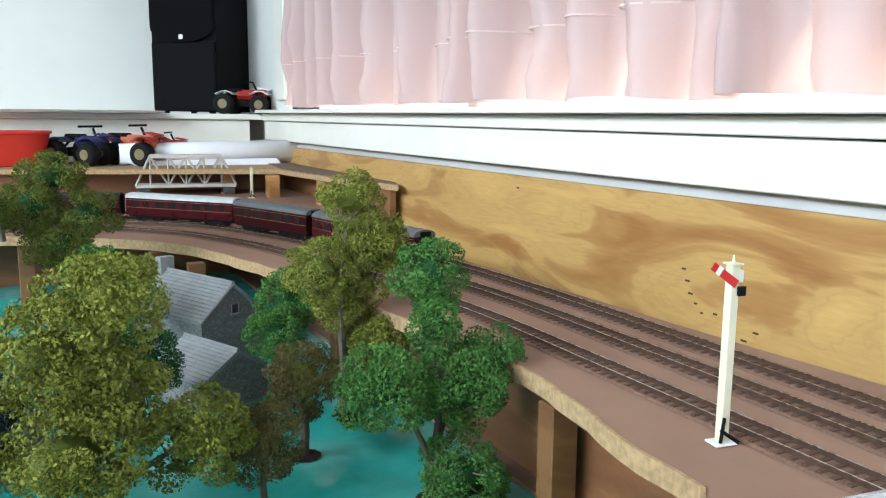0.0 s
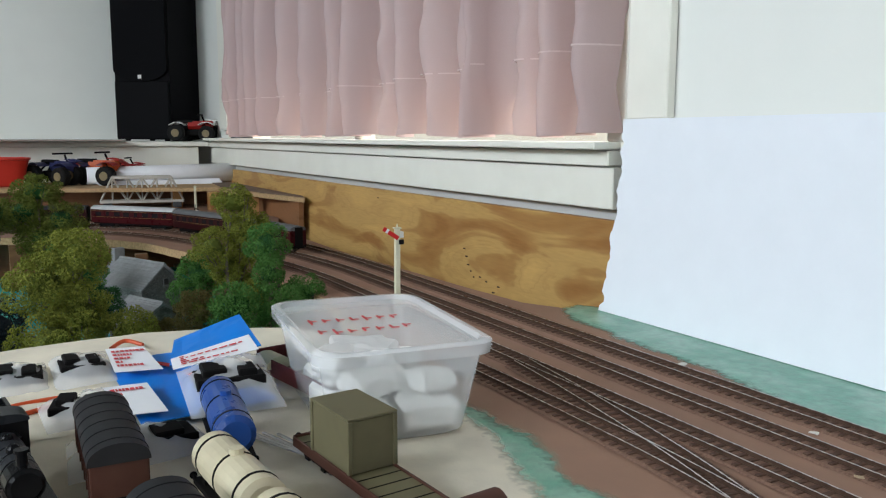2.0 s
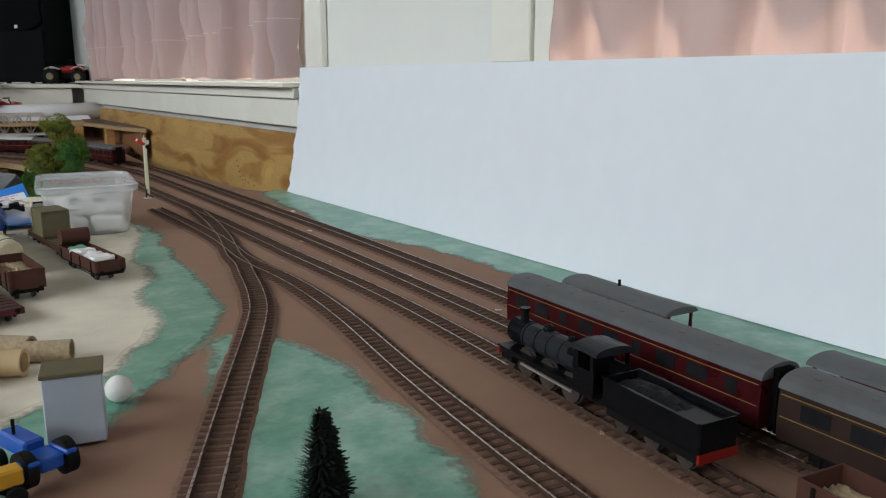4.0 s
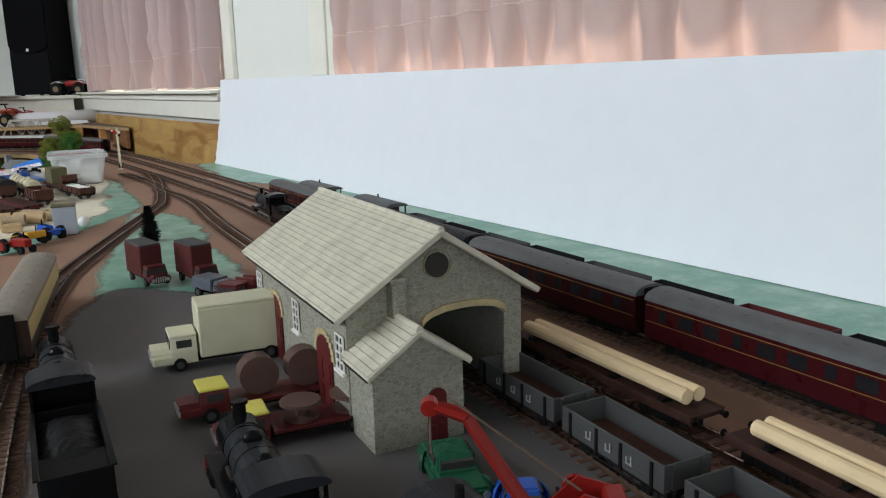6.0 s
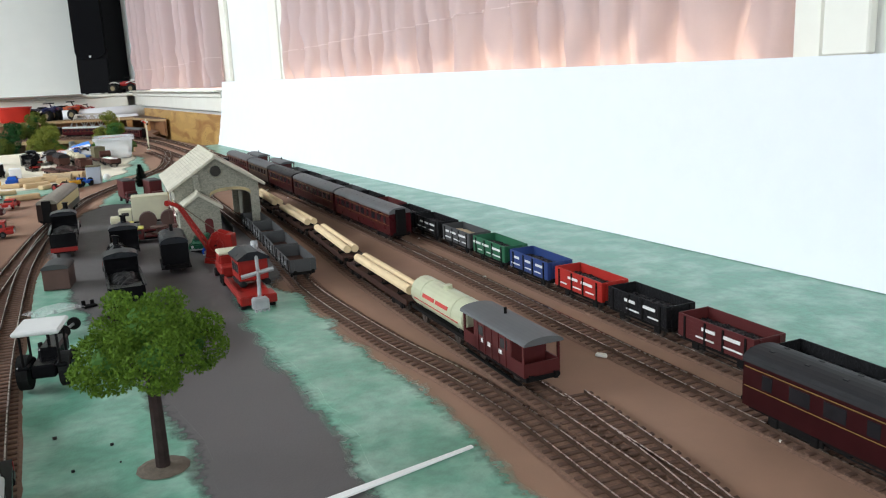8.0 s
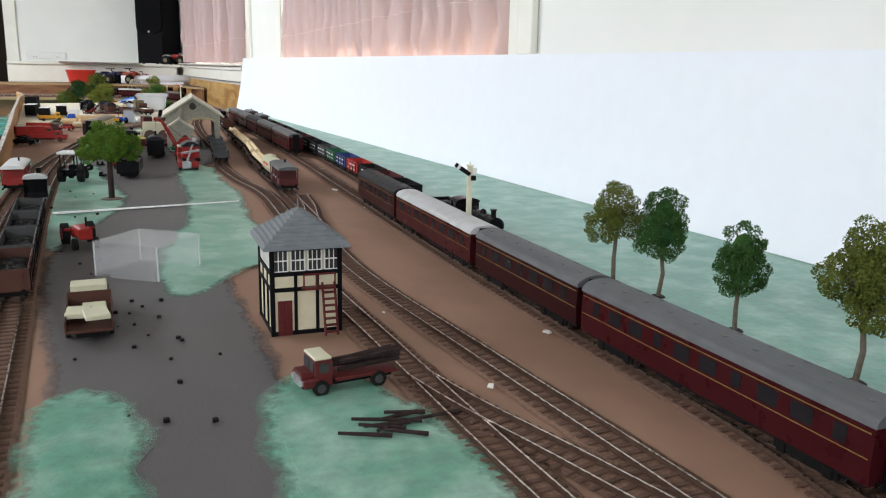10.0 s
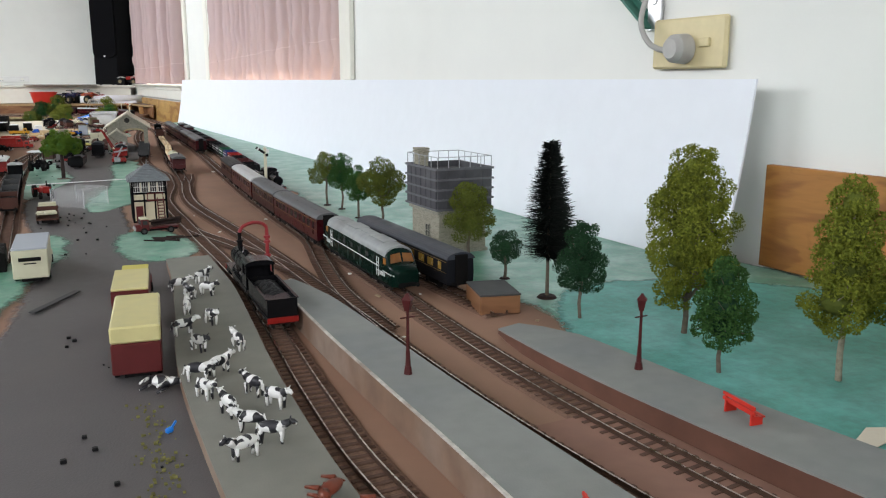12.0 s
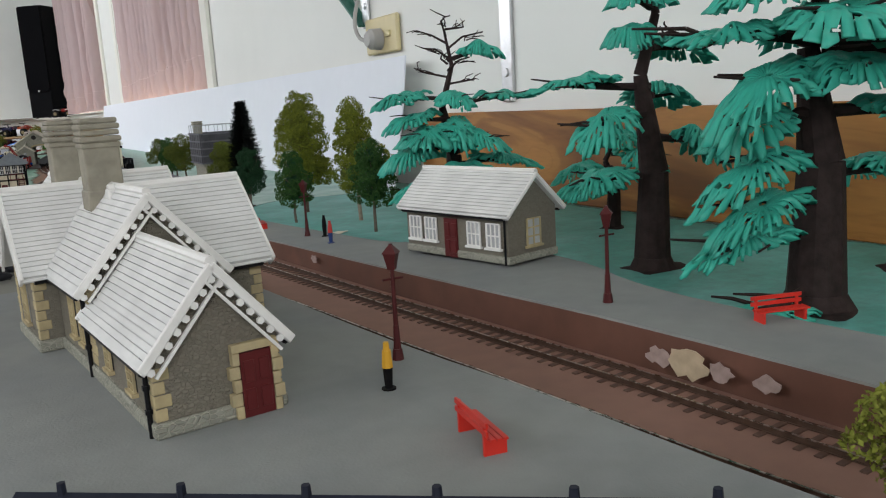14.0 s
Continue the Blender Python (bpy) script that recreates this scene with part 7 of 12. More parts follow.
for yk, rake in ((FRONT + 0.290, LEADING), (-1.960, STANDING)):
    for L, b, r, w, label in rake:
        coach(B_LINE, yk + L / 2, L, C[b], C[r], label, w)
        yk += L + 0.012
# coaches of the same train on the far bend behind the river
BEND = curve_points(B_LINE, 0.004)
near = min(range(1, len(BEND) - 1), key=lambda k: (BEND[k] - Vector((0.478, 1.02, BEND[k].z))).length)
for k, (L, b, r, w, label) in enumerate(((0.262, "crimson", "roofgrey", 10, "crimson coach with a grey roof on the far bend"), (0.200, "darkcoach", "roofgrey", 7, "dark maroon van with a grey roof on the far bend"), (0.232, "crimson", "roofpale", 8, "crimson coach with a silver roof on the far bend"), (0.232, "darkcoach", "roofdark", 8, "dark maroon coach on the far bend"))):
    at = near - int((0.0, 0.249, 0.486, 0.738)[k] / 0.004)
    d = (BEND[at + 20] - BEND[at - 20]).normalized()
    car = coach(B_LINE, 0.9, L, C[b], C[r], label, w)
    car.matrix_basis = pose(BEND[at].x, BEND[at].y, RAIL_TOP, 0, 0, math.degrees(math.atan2(d.y, d.x)) + 90)
# the dark dining coach on the track beside the water tower, and the chocolate and cream coach in the yard
saloon = coach(A_LINE, -3.770, 0.284, C["saloon"], C["roofslate"], "black saloon coach with amber blinds beside the water tower", 11, "yellowpane", "", None, True, False, "saloon_coach", True)
saloon.matrix_basis = saloon.matrix_basis @ Matrix.Diagonal((1.0, 1.0, 0.92, 1.0))
coach(E_LINE, -1.300, 0.255, C["choc"], C["rooftan"], "chocolate and cream coach standing on the yard curve", 9, "pane", "", C["coachcream"], True, True, "saloon_coach", False)


def open_wagon(line, y, body, label, load="coal", L=0.086, letters=True, group="open wagons of the coal train", H=0.020, hw=0.0155, place=None, bars=2, floor="woodfloor"):
    """Four-wheel open wagon: planked sides and ends, floor, chassis, wheels, a load."""
    x, yy, rz = at_track(line, y) if place is None else place[:3]
    root = thing("open_wagon", x, yy, RAIL_TOP if place is None else place[3], rz, label, "wagon", group)
    z0 = 0.0125
    for s in (-1, 1):
        bm = bmesh.new()
        box(bm, s * hw, 0, z0, 0.0012, L, H, 0.0003)
        for k in range(1, 5):
            box(bm, s * (hw + 0.0006), 0, z0 + H * k / 5, 0.0003, L * 0.99, 0.0004)
        side = part("side", bm, body, root)
        for yk in (-0.4, -0.12, 0.12, 0.4):
            bm = bmesh.new()
            box(bm, s * (hw + 0.0010), yk * L, z0 - 0.001, 0.0010, 0.0020, H * 0.98)
            part("strapping", bm, C["frame"], side)
        if letters:
            bm = bmesh.new()
            rnd = random.Random(int((y + 9) * 1000) + s)
            rows = ((0.58, 0.0044), (0.22, 0.0022)) if bars == 2 else ((0.40, 0.0052),) if bars == 1 else ()
            if bars == 3:
                for yl in (-0.20, 0.0, 0.20):
                    box(bm, s * (hw + 0.0011), yl * L, z0 + H * 0.30, 0.0006, 0.0050, 0.0008)
                    box(bm, s * (hw + 0.0011), yl * L - 0.0019, z0 + H * 0.30 + 0.0008, 0.0006, 0.0010, H * 0.30)
                    box(bm, s * (hw + 0.0011), yl * L + 0.0019, z0 + H * 0.30 + 0.0008, 0.0006, 0.0010, H * 0.22)
            for zz, hh in rows:
                yy0 = -L * rnd.uniform(0.30, 0.40)
                while yy0 < L * 0.26:
                    w = rnd.uniform(0.010, 0.022)
                    box(bm, s * (hw + 0.0011), yy0 + w / 2, z0 + H * zz, 0.0006, w, hh * 0.62)
                    yy0 += w + rnd.uniform(0.005, 0.014)
            part("lettering", bm, C["greymetal"] if bars == 3 else C["stripe"], root, "worn grey lettering" if bars == 3 else "white lettering")["kind"] = "stuff"
    for e in (-1, 1):
        bm = bmesh.new()
        box(bm, 0, e * (L / 2 - 0.0006), z0, hw * 2, 0.0012, H, 0.0003)
        for k in (-0.4, 0.4):
            box(bm, k * hw * 2 * 0.8, e * (L / 2 + 0.0004), z0, 0.0022, 0.0012, H * 0.95)
        part("end", bm, body, root)
    bm = bmesh.new()
    box(bm, 0, 0, z0, hw * 2 - 0.001, L - 0.001, 0.0012)
    part("floor", bm, C[floor], root)
    bm = bmesh.new()
    box(bm, 0, 0, z0 - 0.0035, hw * 2 - 0.004, L, 0.0034)
    for s in (-1, 1):
        for yk in (-0.30, 0.30):
            box(bm, s * 0.0118, yk * L, 0.0035, 0.0016, 0.0080, 0.0075, 0.0005)
        rod(bm, (s * 0.0125, -0.30 * L, 0.0062), (s * 0.0125, 0.30 * L, 0.0062), 0.0006, None, 4)
    part("chassis", bm, C["frame"], root)
    for yk in (-0.30, 0.30):
        wheelset(root, yk * L)
    buffers(root, L)
    if load:
        n, m = 14, 26
        bm = bmesh.new()
        g = [[bm.verts.new((-hw + 0.0012 + (2 * hw - 0.0024) * i / n, -L / 2 + 0.0015 + (L - 0.003) * j / m,
                            z0 + H * 0.50 + 0.0042 * math.sin(math.pi * i / n) * max(math.sin(math.pi * j / m), 0.0) ** 0.5 + 0.0022 * noise.noise(Vector((i * 0.9, j * 0.9, y))))) for i in range(n + 1)] for j in range(m + 1)]
        for a, b in zip(g, g[1:]):
            for i in range(n):
                bm.faces.new((a[i], a[i + 1], b[i + 1], b[i]))
        part("load", bm, C[load], root, "heaped load")
    return root


def steam_loco(place, label, tender=True, body="locoblack", boiler="locoblack", L=0.125, front=-1, group="steam locomotives"):
    """Tender engine: boiler, smokebox, chimney, domes, cab, footplate, driving wheels and rods, tender with coal. front: which way along y it looks."""
    x, y, rz, z = place
    root = thing("steam_locomotive", x, y, z, rz + (0 if front < 0 else 180), label, "locomotive", group)
    zc, rb = 0.0290, 0.0100
    bm = bmesh.new()
    rod(bm, (0, -L * 0.30, zc), (0, L * 0.22, zc), rb, rb * 1.06, 18)
    part("boiler", bm, C[boiler], root)
    bm = bmesh.new()
    for k in range(5):
        yb = -L * 0.28 + k * L * 0.12
        rod(bm, (0, yb, zc), (0, yb + 0.0012, zc), rb * 1.045, None, 18)
    part("boiler_band", bm, C[body], root)
    bm = bmesh.new()
    rod(bm, (0, -L * 0.44, zc), (0, -L * 0.30, zc), rb * 1.03, None, 18)
    rod(bm, (0, -L * 0.455, zc), (0, -L * 0.44, zc), rb * 0.78, rb * 0.95, 18)
    part("smokebox", bm, C[body], root)
    bm = bmesh.new()
    rod(bm, (0, -L * 0.37, zc + rb * 0.9), (0, -L * 0.37, zc + rb * 1.75), 0.0032, 0.0030, 12)
    rod(bm, (0, -L * 0.37, zc + rb * 1.72), (0, -L * 0.37, zc + rb * 1.9), 0.0042, 0.0040, 12)
    part("chimney", bm, C[body], root)
    for yb, r in ((-L * 0.12, 0.0042), (L * 0.10, 0.0034)):
        bm = bmesh.new()
        v = bmesh.ops.create_uvsphere(bm, u_segments=12, v_segments=8, radius=r)["verts"]
        bmesh.ops.transform(bm, matrix=Matrix.Translation((0, yb, zc + rb * 0.98)) @ Matrix.Diagonal((1, 1, 1.1, 1)), verts=v)
        part("dome", bm, C[body], root)
    bm = bmesh.new()
    box(bm, 0, L * 0.22, 0.0180, 0.0190, L * 0.14, 0.0195, 0.0012)
    part("firebox", bm, C[body], root)
    bm = bmesh.new()
    for s in (-1, 1):
        box(bm, s * 0.0146, L * 0.365, 0.0180, 0.0012, L * 0.17, 0.0140)
        box(bm, s * 0.0146, L * 0.30, 0.0320, 0.0012, L * 0.035, 0.0120)
        box(bm, s * 0.0146, L * 0.43, 0.0320, 0.0012, L * 0.025, 0.0120)
    box(bm, 0, L * 0.285, 0.0180, 0.0300, 0.0012, 0.0260)
    cab = part("cab", bm, C[body], root)
    bm = bmesh.new()
    extrude_profile(bm, arc_roof(0.0160, 0.0435, 0.0050) + [(-0.0150, 0.0428), (0.0150, 0.0428)], L * 0.27, L * 0.47)
    part("cab_roof", bm, C[boiler], cab)
    bm = bmesh.new()
    box(bm, 0, -0.002, 0.0163, 0.0310, L * 0.93, 0.0016)
    for s in (-1, 1):
        box(bm, s * 0.0150, 0.0, 0.0140, 0.0012, L * 0.90, 0.0026)
    part("footplate", bm, C[body], root)
    bm = bmesh.new()
    box(bm, 0, -L * 0.465, 0.0110, 0.0320, 0.0016, 0.0060)
    part("buffer_beam", bm, C["cranered"], root, "red buffer beam")
    bm = bmesh.new()
    box(bm, 0, 0, 0.0075, 0.0120, L * 0.88, 0.0085)
    part("frame", bm, C["frame"], root)
    for k, r in ((-0.24, 0.0108), (-0.02, 0.0108), (0.20, 0.0108), (-0.40, 0.0058)):
        wheelset(root, k * L, r=r)
    for s in (-1, 1):
        bm = bmesh.new()
        box(bm, s * 0.0112, -L * 0.02, 0.0085, 0.0012, L * 0.50, 0.0018)
        part("coupling_rod", bm, M["silver"], root)
        bm = bmesh.new()
        rod(bm, (s * 0.0130, -L * 0.42, 0.0115), (s * 0.0130, -L * 0.31, 0.0115), 0.0036, None, 12)
        part("cylinder", bm, C[body], root)
    buffers(root, L * 0.93, 0.0105, 0.0135)
    if tender:
        T = L * 0.66
        y0 = L * 0.52 + T / 2
        tn = new("tender")
        tn.parent, tn.matrix_basis = root, pose(0, y0, 0)
        bm = bmesh.new()
        for s in (-1, 1):
            box(bm, s * 0.0140, 0, 0.0150, 0.0012, T, 0.0180, 0.0003)
            box(bm, s * 0.0148, 0, 0.0325, 0.0024, T, 0.0010)
        for e in (-1, 1):
            box(bm, 0, e * T / 2, 0.0150, 0.0280, 0.0012, 0.0180, 0.0003)
        box(bm, 0, T * 0.32, 0.0150, 0.0270, T * 0.34, 0.0150)
        box(bm, 0, 0, 0.0140, 0.0300, T, 0.0016)
        part("tender_body", bm, C[body], tn)
        bm = bmesh.new()
        n, m = 10, 14
        g = [[bm.verts.new((-0.0130 + 0.026 * i / n, -T / 2 + 0.002 + T * 0.72 * j / m, 0.0280 + 0.0065 * math.sin(math.pi * i / n) * max(math.sin(math.pi * min(j / m, 0.98)), 0.0) ** 0.6 + 0.0020 * noise.noise(Vector((i, j, x * 50))))) for i in range(n + 1)] for j in range(m + 1)]
        for a, b in zip(g, g[1:]):
            for i in range(n):
                bm.faces.new((a[i], a[i + 1], b[i + 1], b[i]))
        part("coal", bm, C["coal"], tn, "heaped coal")
        bm = bmesh.new()
        box(bm, 0, 0, 0.0075, 0.0240, T * 0.96, 0.0065)
        part("tender_frame", bm, C["frame"], tn)
        for k in (-0.33, 0.0, 0.33):
            wheelset(root, k * T, r=0.0068, parent=tn)
        bm = bmesh.new()
        box(bm, 0, T / 2 + 0.0006, 0.0095, 0.0300, 0.0016, 0.0055)
        part("tender_beam", bm, C["cranered"], tn, "red buffer beam")
    return root


# coal train on the track beside the backdrop, steam engine at its head, brake van at its tail
COAL = [("wagongrey", "grey"), ("coal", "black"), ("wagongrey", "grey"), ("coal", "black"), ("wagongrey", "grey"), ("coal", "black"), ("wagonmaroon", "maroon"), ("coal", "black"), ("coal", "black"), ("wagongrey", "grey"), ("wagongreen", "green"), ("wagonblue", "blue"), ("wagonred", "red"), ("coal", "black"), ("wagonmaroon", "maroon"), ("coal", "black")]
yk = -1.18
k = 0
while yk > -2.76:
    m, word = COAL[k % len(COAL)]
    if k == 9:
        open_wagon(A_LINE, yk, C[m], "grey open wagon loaded with sand", "sand")
    else:
        open_wagon(A_LINE, yk, C[m], word + " open coal wagon with white lettering", "coal")
    yk -= 0.099
    k += 1
x, y, rz = at_track(A_LINE, -2.975)
steam_loco((x, y, rz, RAIL_TOP), "black steam locomotive at the head of the coal train", True)


def brake_van(line, y, body, roof, label, L=0.118, group="brake vans"):
    x, yy, rz = at_track(line, y)
    root = thing("brake_van", x, yy, RAIL_TOP, rz, label, "brake van", group)
    hw, z0, H = 0.0152, 0.0125, 0.0260
    bm = bmesh.new()
    for s in (-1, 1):
        box(bm, s * hw, 0, z0, 0.0012, L * 0.62, H)
        box(bm, s * hw, 0, z0, 0.0012, L, H * 0.42)
        for e in (-1, 1):
            box(bm, s * hw, e * (L / 2 - 0.0010), z0, 0.0014, 0.0024, H)
    for e in (-1, 1):
        box(bm, 0, e * L * 0.31, z0, hw * 2, 0.0012, H)
        box(bm, 0, e * (L / 2 - 0.0006), z0, hw * 2, 0.0012, H * 0.42)
    box(bm, 0, 0, z0, hw * 2, L, 0.0012)
    part("body", bm, body, root)
    for s in (-1, 1):
        for k in range(-2, 3):
            bm = bmesh.new()
            box(bm, s * (hw + 0.0008), k * L * 0.115, z0, 0.0010, 0.0018, H)
            part("frame_post", bm, body, root)
        for k in (-1, 1):
            bm = bmesh.new()
            box(bm, s * (hw + 0.0003), k * L * 0.20, z0 + H * 0.55, 0.0010, 0.0110, 0.0080)
            part("window_pane", bm, M["pane"], root)
        bm = bmesh.new()
        for k in (-0.16, -0.13, 0.02, 0.05, 0.16):
            box(bm, s * (hw + 0.0009), k * L, z0 + H * 0.34, 0.0006, 0.0022, 0.0034)
        part("lettering", bm, C["stripe"], root, "white lettering")["kind"] = "stuff"
    bm = bmesh.new()
    extrude_profile(bm, arc_roof(hw + 0.0022, z0 + H, 0.0058), -L / 2 - 0.004, L / 2 + 0.004)
    part("roof", bm, roof, root)
    bm = bmesh.new()
    rod(bm, (0.004, 0.012, z0 + H + 0.004), (0.004, 0.012, z0 + H + 0.011), 0.0013, None, 8)
    part("stove_pipe", bm, C["frame"], root)
    bm = bmesh.new()
    box(bm, 0, 0, z0 - 0.0040, hw * 2 - 0.003, L, 0.0038)
    for s in (-1, 1):
        box(bm, s * (hw + 0.001), 0, 0.0050, 0.0030, L * 0.9, 0.0012)
    part("chassis", bm, C["frame"], root)
    for k in (-0.28, 0.28):
        wheelset(root, k * L)
    buffers(root, L)
    return root


brake_van(A_LINE, -1.045, C["wagonmaroon"], C["roofgrey"], "maroon brake van at the tail of the coal train")
brake_van(C_LINE, -2.478, C["wagonmaroon"], C["roofgrey"], "maroon brake van with a grey roof behind the tank wagon", 0.104)
brake_van(A_LINE, -0.800, C["wagonmaroon"], C["roofgrey"], "maroon brake van with a grey roof by the backdrop")

# black engine and wagons on the track past the goods shed
x, y, rz = at_track(C_LINE, -0.850)
steam_loco((x, y, rz, RAIL_TOP), "black tender locomotive facing the far bend", True, "locoblack", "locogrey", 0.125, 1)
open_wagon(C_LINE, -1.105, C["bauxite"], "brown open wagon heaped with straw-coloured load", "sand", 0.092, False, "wagons behind the black engine")
open_wagon(C_LINE, -1.205, C["bauxite"], "brown open wagon with white pipes inside", "coal", 0.092, True, "wagons behind the black engine", bars=1)


def log_wagon(line, y, label, L=0.200, group="bolster wagons with log loads"):
    """Long brown bogie flat wagon carrying two pale round logs."""
    x, yy, rz = at_track(line, y)
    root = thing("log_wagon", x, yy, RAIL_TOP, rz, label, "wagon", group)
    bm = bmesh.new()
    box(bm, 0, 0, 0.0115, 0.0290, L, 0.0032, 0.0004)
    for s in (-1, 1):
        box(bm, s * 0.0142, 0, 0.0095, 0.0014, L, 0.0065, 0.0003)
    part("deck", bm, C["darkdeck"], root)
    for k in (-0.36, -0.12, 0.12, 0.36):
        bm = bmesh.new()
        box(bm, 0, k * L, 0.0147, 0.0270, 0.0050, 0.0024, 0.0004)
        for s in (-1, 1):
            rod(bm, (s * 0.0128, k * L, 0.0147), (s * 0.0128, k * L, 0.0195), 0.0007, None, 5)
        part("bolster", bm, C["frame"], root)
    for s in (-1, 1):
        bm = bmesh.new()
        rod(bm, (s * 0.0052, -L * 0.44, 0.0222), (s * 0.0050, L * 0.43, 0.0222), 0.0050, None, 12)
        part("log", bm, C["dowel"], root, "pale round wooden log")
    for k in (-1, 1):
        bogie(root, k * (L / 2 - 0.030), 2, 0.024)
    buffers(root, L)
    return root


for y in (-1.500, -1.731, -1.963, -2.190):
    log_wagon(C_LINE, y, "brown bogie flat wagon carrying pale wooden logs", 0.205)


def tank_wagon(place, body, label, L=0.105, r=0.0125, group="tank wagons", bars=True, band=False):
    x, y, rz, z = place
    root = thing("tank_wagon", x, y, z, rz, label, "wagon", group)
    bm = bmesh.new()
    rod(bm, (0, -L * 0.46, 0.0275), (0, L * 0.46, 0.0275), r, None, 22)
    for e in (-1, 1):
        rod(bm, (0, e * L * 0.46, 0.0275), (0, e * L * 0.485, 0.0275), r if e > 0 else r * 0.99, r * 0.72, 22)
    tk = part("tank", bm, body, root, smooth=False)
    bm = bmesh.new()
    rod(bm, (0, 0, 0.0275 + r * 0.9), (0, 0, 0.0275 + r * 1.22), 0.0042, None, 12)
    part("filler_dome", bm, body, root)
    for k in (-0.28, 0.28) if not band else (-0.36, 0.0, 0.36):
        bm = bmesh.new()
        rod(bm, (0, k * L - 0.0010, 0.0275), (0, k * L + 0.0010, 0.0275), r * 1.025, None, 22)
        part("strap", bm, C["frame"] if band else body, root)
    if bars:
        for s in (-1, 1):
            bm = bmesh.new()
            for k in range(2):
                box(bm, 0, -L * 0.12 + k * L * 0.24, -0.0024, 0.0005, L * 0.21, 0.0036, 0, Matrix.Translation((0, 0, 0.0275)) @ Matrix.Rotation(-s * 0.30, 4, "Y") @ Matrix.Translation((s * (r + 0.0002), 0, 0)))
            box(bm, 0, 0, 0, 0.0005, L * 0.80, 0.0007, 0, Matrix.Translation((0, 0, 0.0275)) @ Matrix.Rotation(s * 0.25, 4, "Y") @ Matrix.Translation((s * (r + 0.0002), 0, 0)))
            part("lettering", bm, C["redprint"], tk, "faded red lettering")["kind"] = "stuff"
    bm = bmesh.new()
    box(bm, 0, 0, 0.0100, 0.0250, L, 0.0034)
    for k in (-0.36, 0.36):
        box(bm, 0, k * L, 0.0130, 0.0200, 0.0060, 0.0060)
    part("chassis", bm, C["frame"], root)
    for k in (-0.30, 0.30):
        wheelset(root, k * L)
    buffers(root, L)
    return root


x, y, rz = at_track(C_LINE, -2.362)
tank_wagon((x, y, rz, RAIL_TOP), C["tankcream"], "pale green-cream tank wagon with red lettering", 0.125, 0.0150)

# grey open wagons on the goods shed siding
for k in range(4):
    open_wagon(D_LINE, -2.045 + k * 0.102, C["wagongrey"], "grey empty open wagon on the shed siding", "", 0.090, True, "grey wagons on the shed siding", 0.0155, bars=3, floor="bauxite")
# coal wagons on the yard's outer track
for k in range(4):
    open_wagon(E_LINE, -3.04 + k * 0.104, C["bauxite" if k == 0 else "wagongrey"], "coal wagon on the yard's outer track", "coal", 0.092, False, "coal wagons in the yard")
brake_van(F_LINE, -2.35, C["cranered"], C["stripe"], "red van with a white roof on the outer track")
x, y, rz = at_track(E_LINE, -2.52)
steam_loco((x, y, rz, RAIL_TOP), "black tank engine with a pale roof in the yard", False, "locoblack", "roofpale", 0.115, 1)
engine = steam_loco((-0.017, -1.552, -6, 0.003), "black tender locomotive standing beside the yard curve", True, "locoblack", "locogrey", 0.145, 1, "engines parked in the yard")
engine.matrix_basis = engine.matrix_basis @ Matrix.Diagonal((1.22, 1.0, 1.14, 1.0))
# engine coming into the bay platform
x, y, rz = at_track(D_LINE, -3.79)
steam_loco((x, y, rz, RAIL_TOP), "black tender locomotive running into the bay platform", True, "locoblack", "locoblack", 0.150, 1)
# two grey-black engines standing on the yard floor
engine = steam_loco((0.044, -1.768, -8, 0.003), "grey-black engine without a tender on the yard floor", False, "locoblack", "locogrey", 0.125, 1, "engines parked in the yard")
engine.matrix_basis = engine.matrix_basis @ Matrix.Diagonal((1.22, 1.0, 1.14, 1.0))
engine = steam_loco((0.012, -1.950, -5, 0.003), "dark tender locomotive standing behind another in the yard", True, "locoblack", "locogrey", 0.148, 1, "engines parked in the yard")
engine.matrix_basis = engine.matrix_basis @ Matrix.Diagonal((1.22, 1.0, 1.14, 1.0))
# ---------------------------------------------------------------- road vehicles and yard things


def road_wheels(root, L, w, r=0.0055, axles=(-0.32, 0.30), dual=False):
    for k in axles:
        for s in (-1, 1):
            bm = bmesh.new()
            rod(bm, (s * (w / 2 - 0.0030), k * L, r), (s * (w / 2 + 0.0004), k * L, r), r, None, 16)
            wh = part("wheel", bm, C["tyre"], root)
            bm = bmesh.new()
            rod(bm, (s * (w / 2), k * L, r), (s * (w / 2 + 0.0008), k * L, r), r * 0.55, None, 12)
            part("hub", bm, C["wagongrey"], wh)


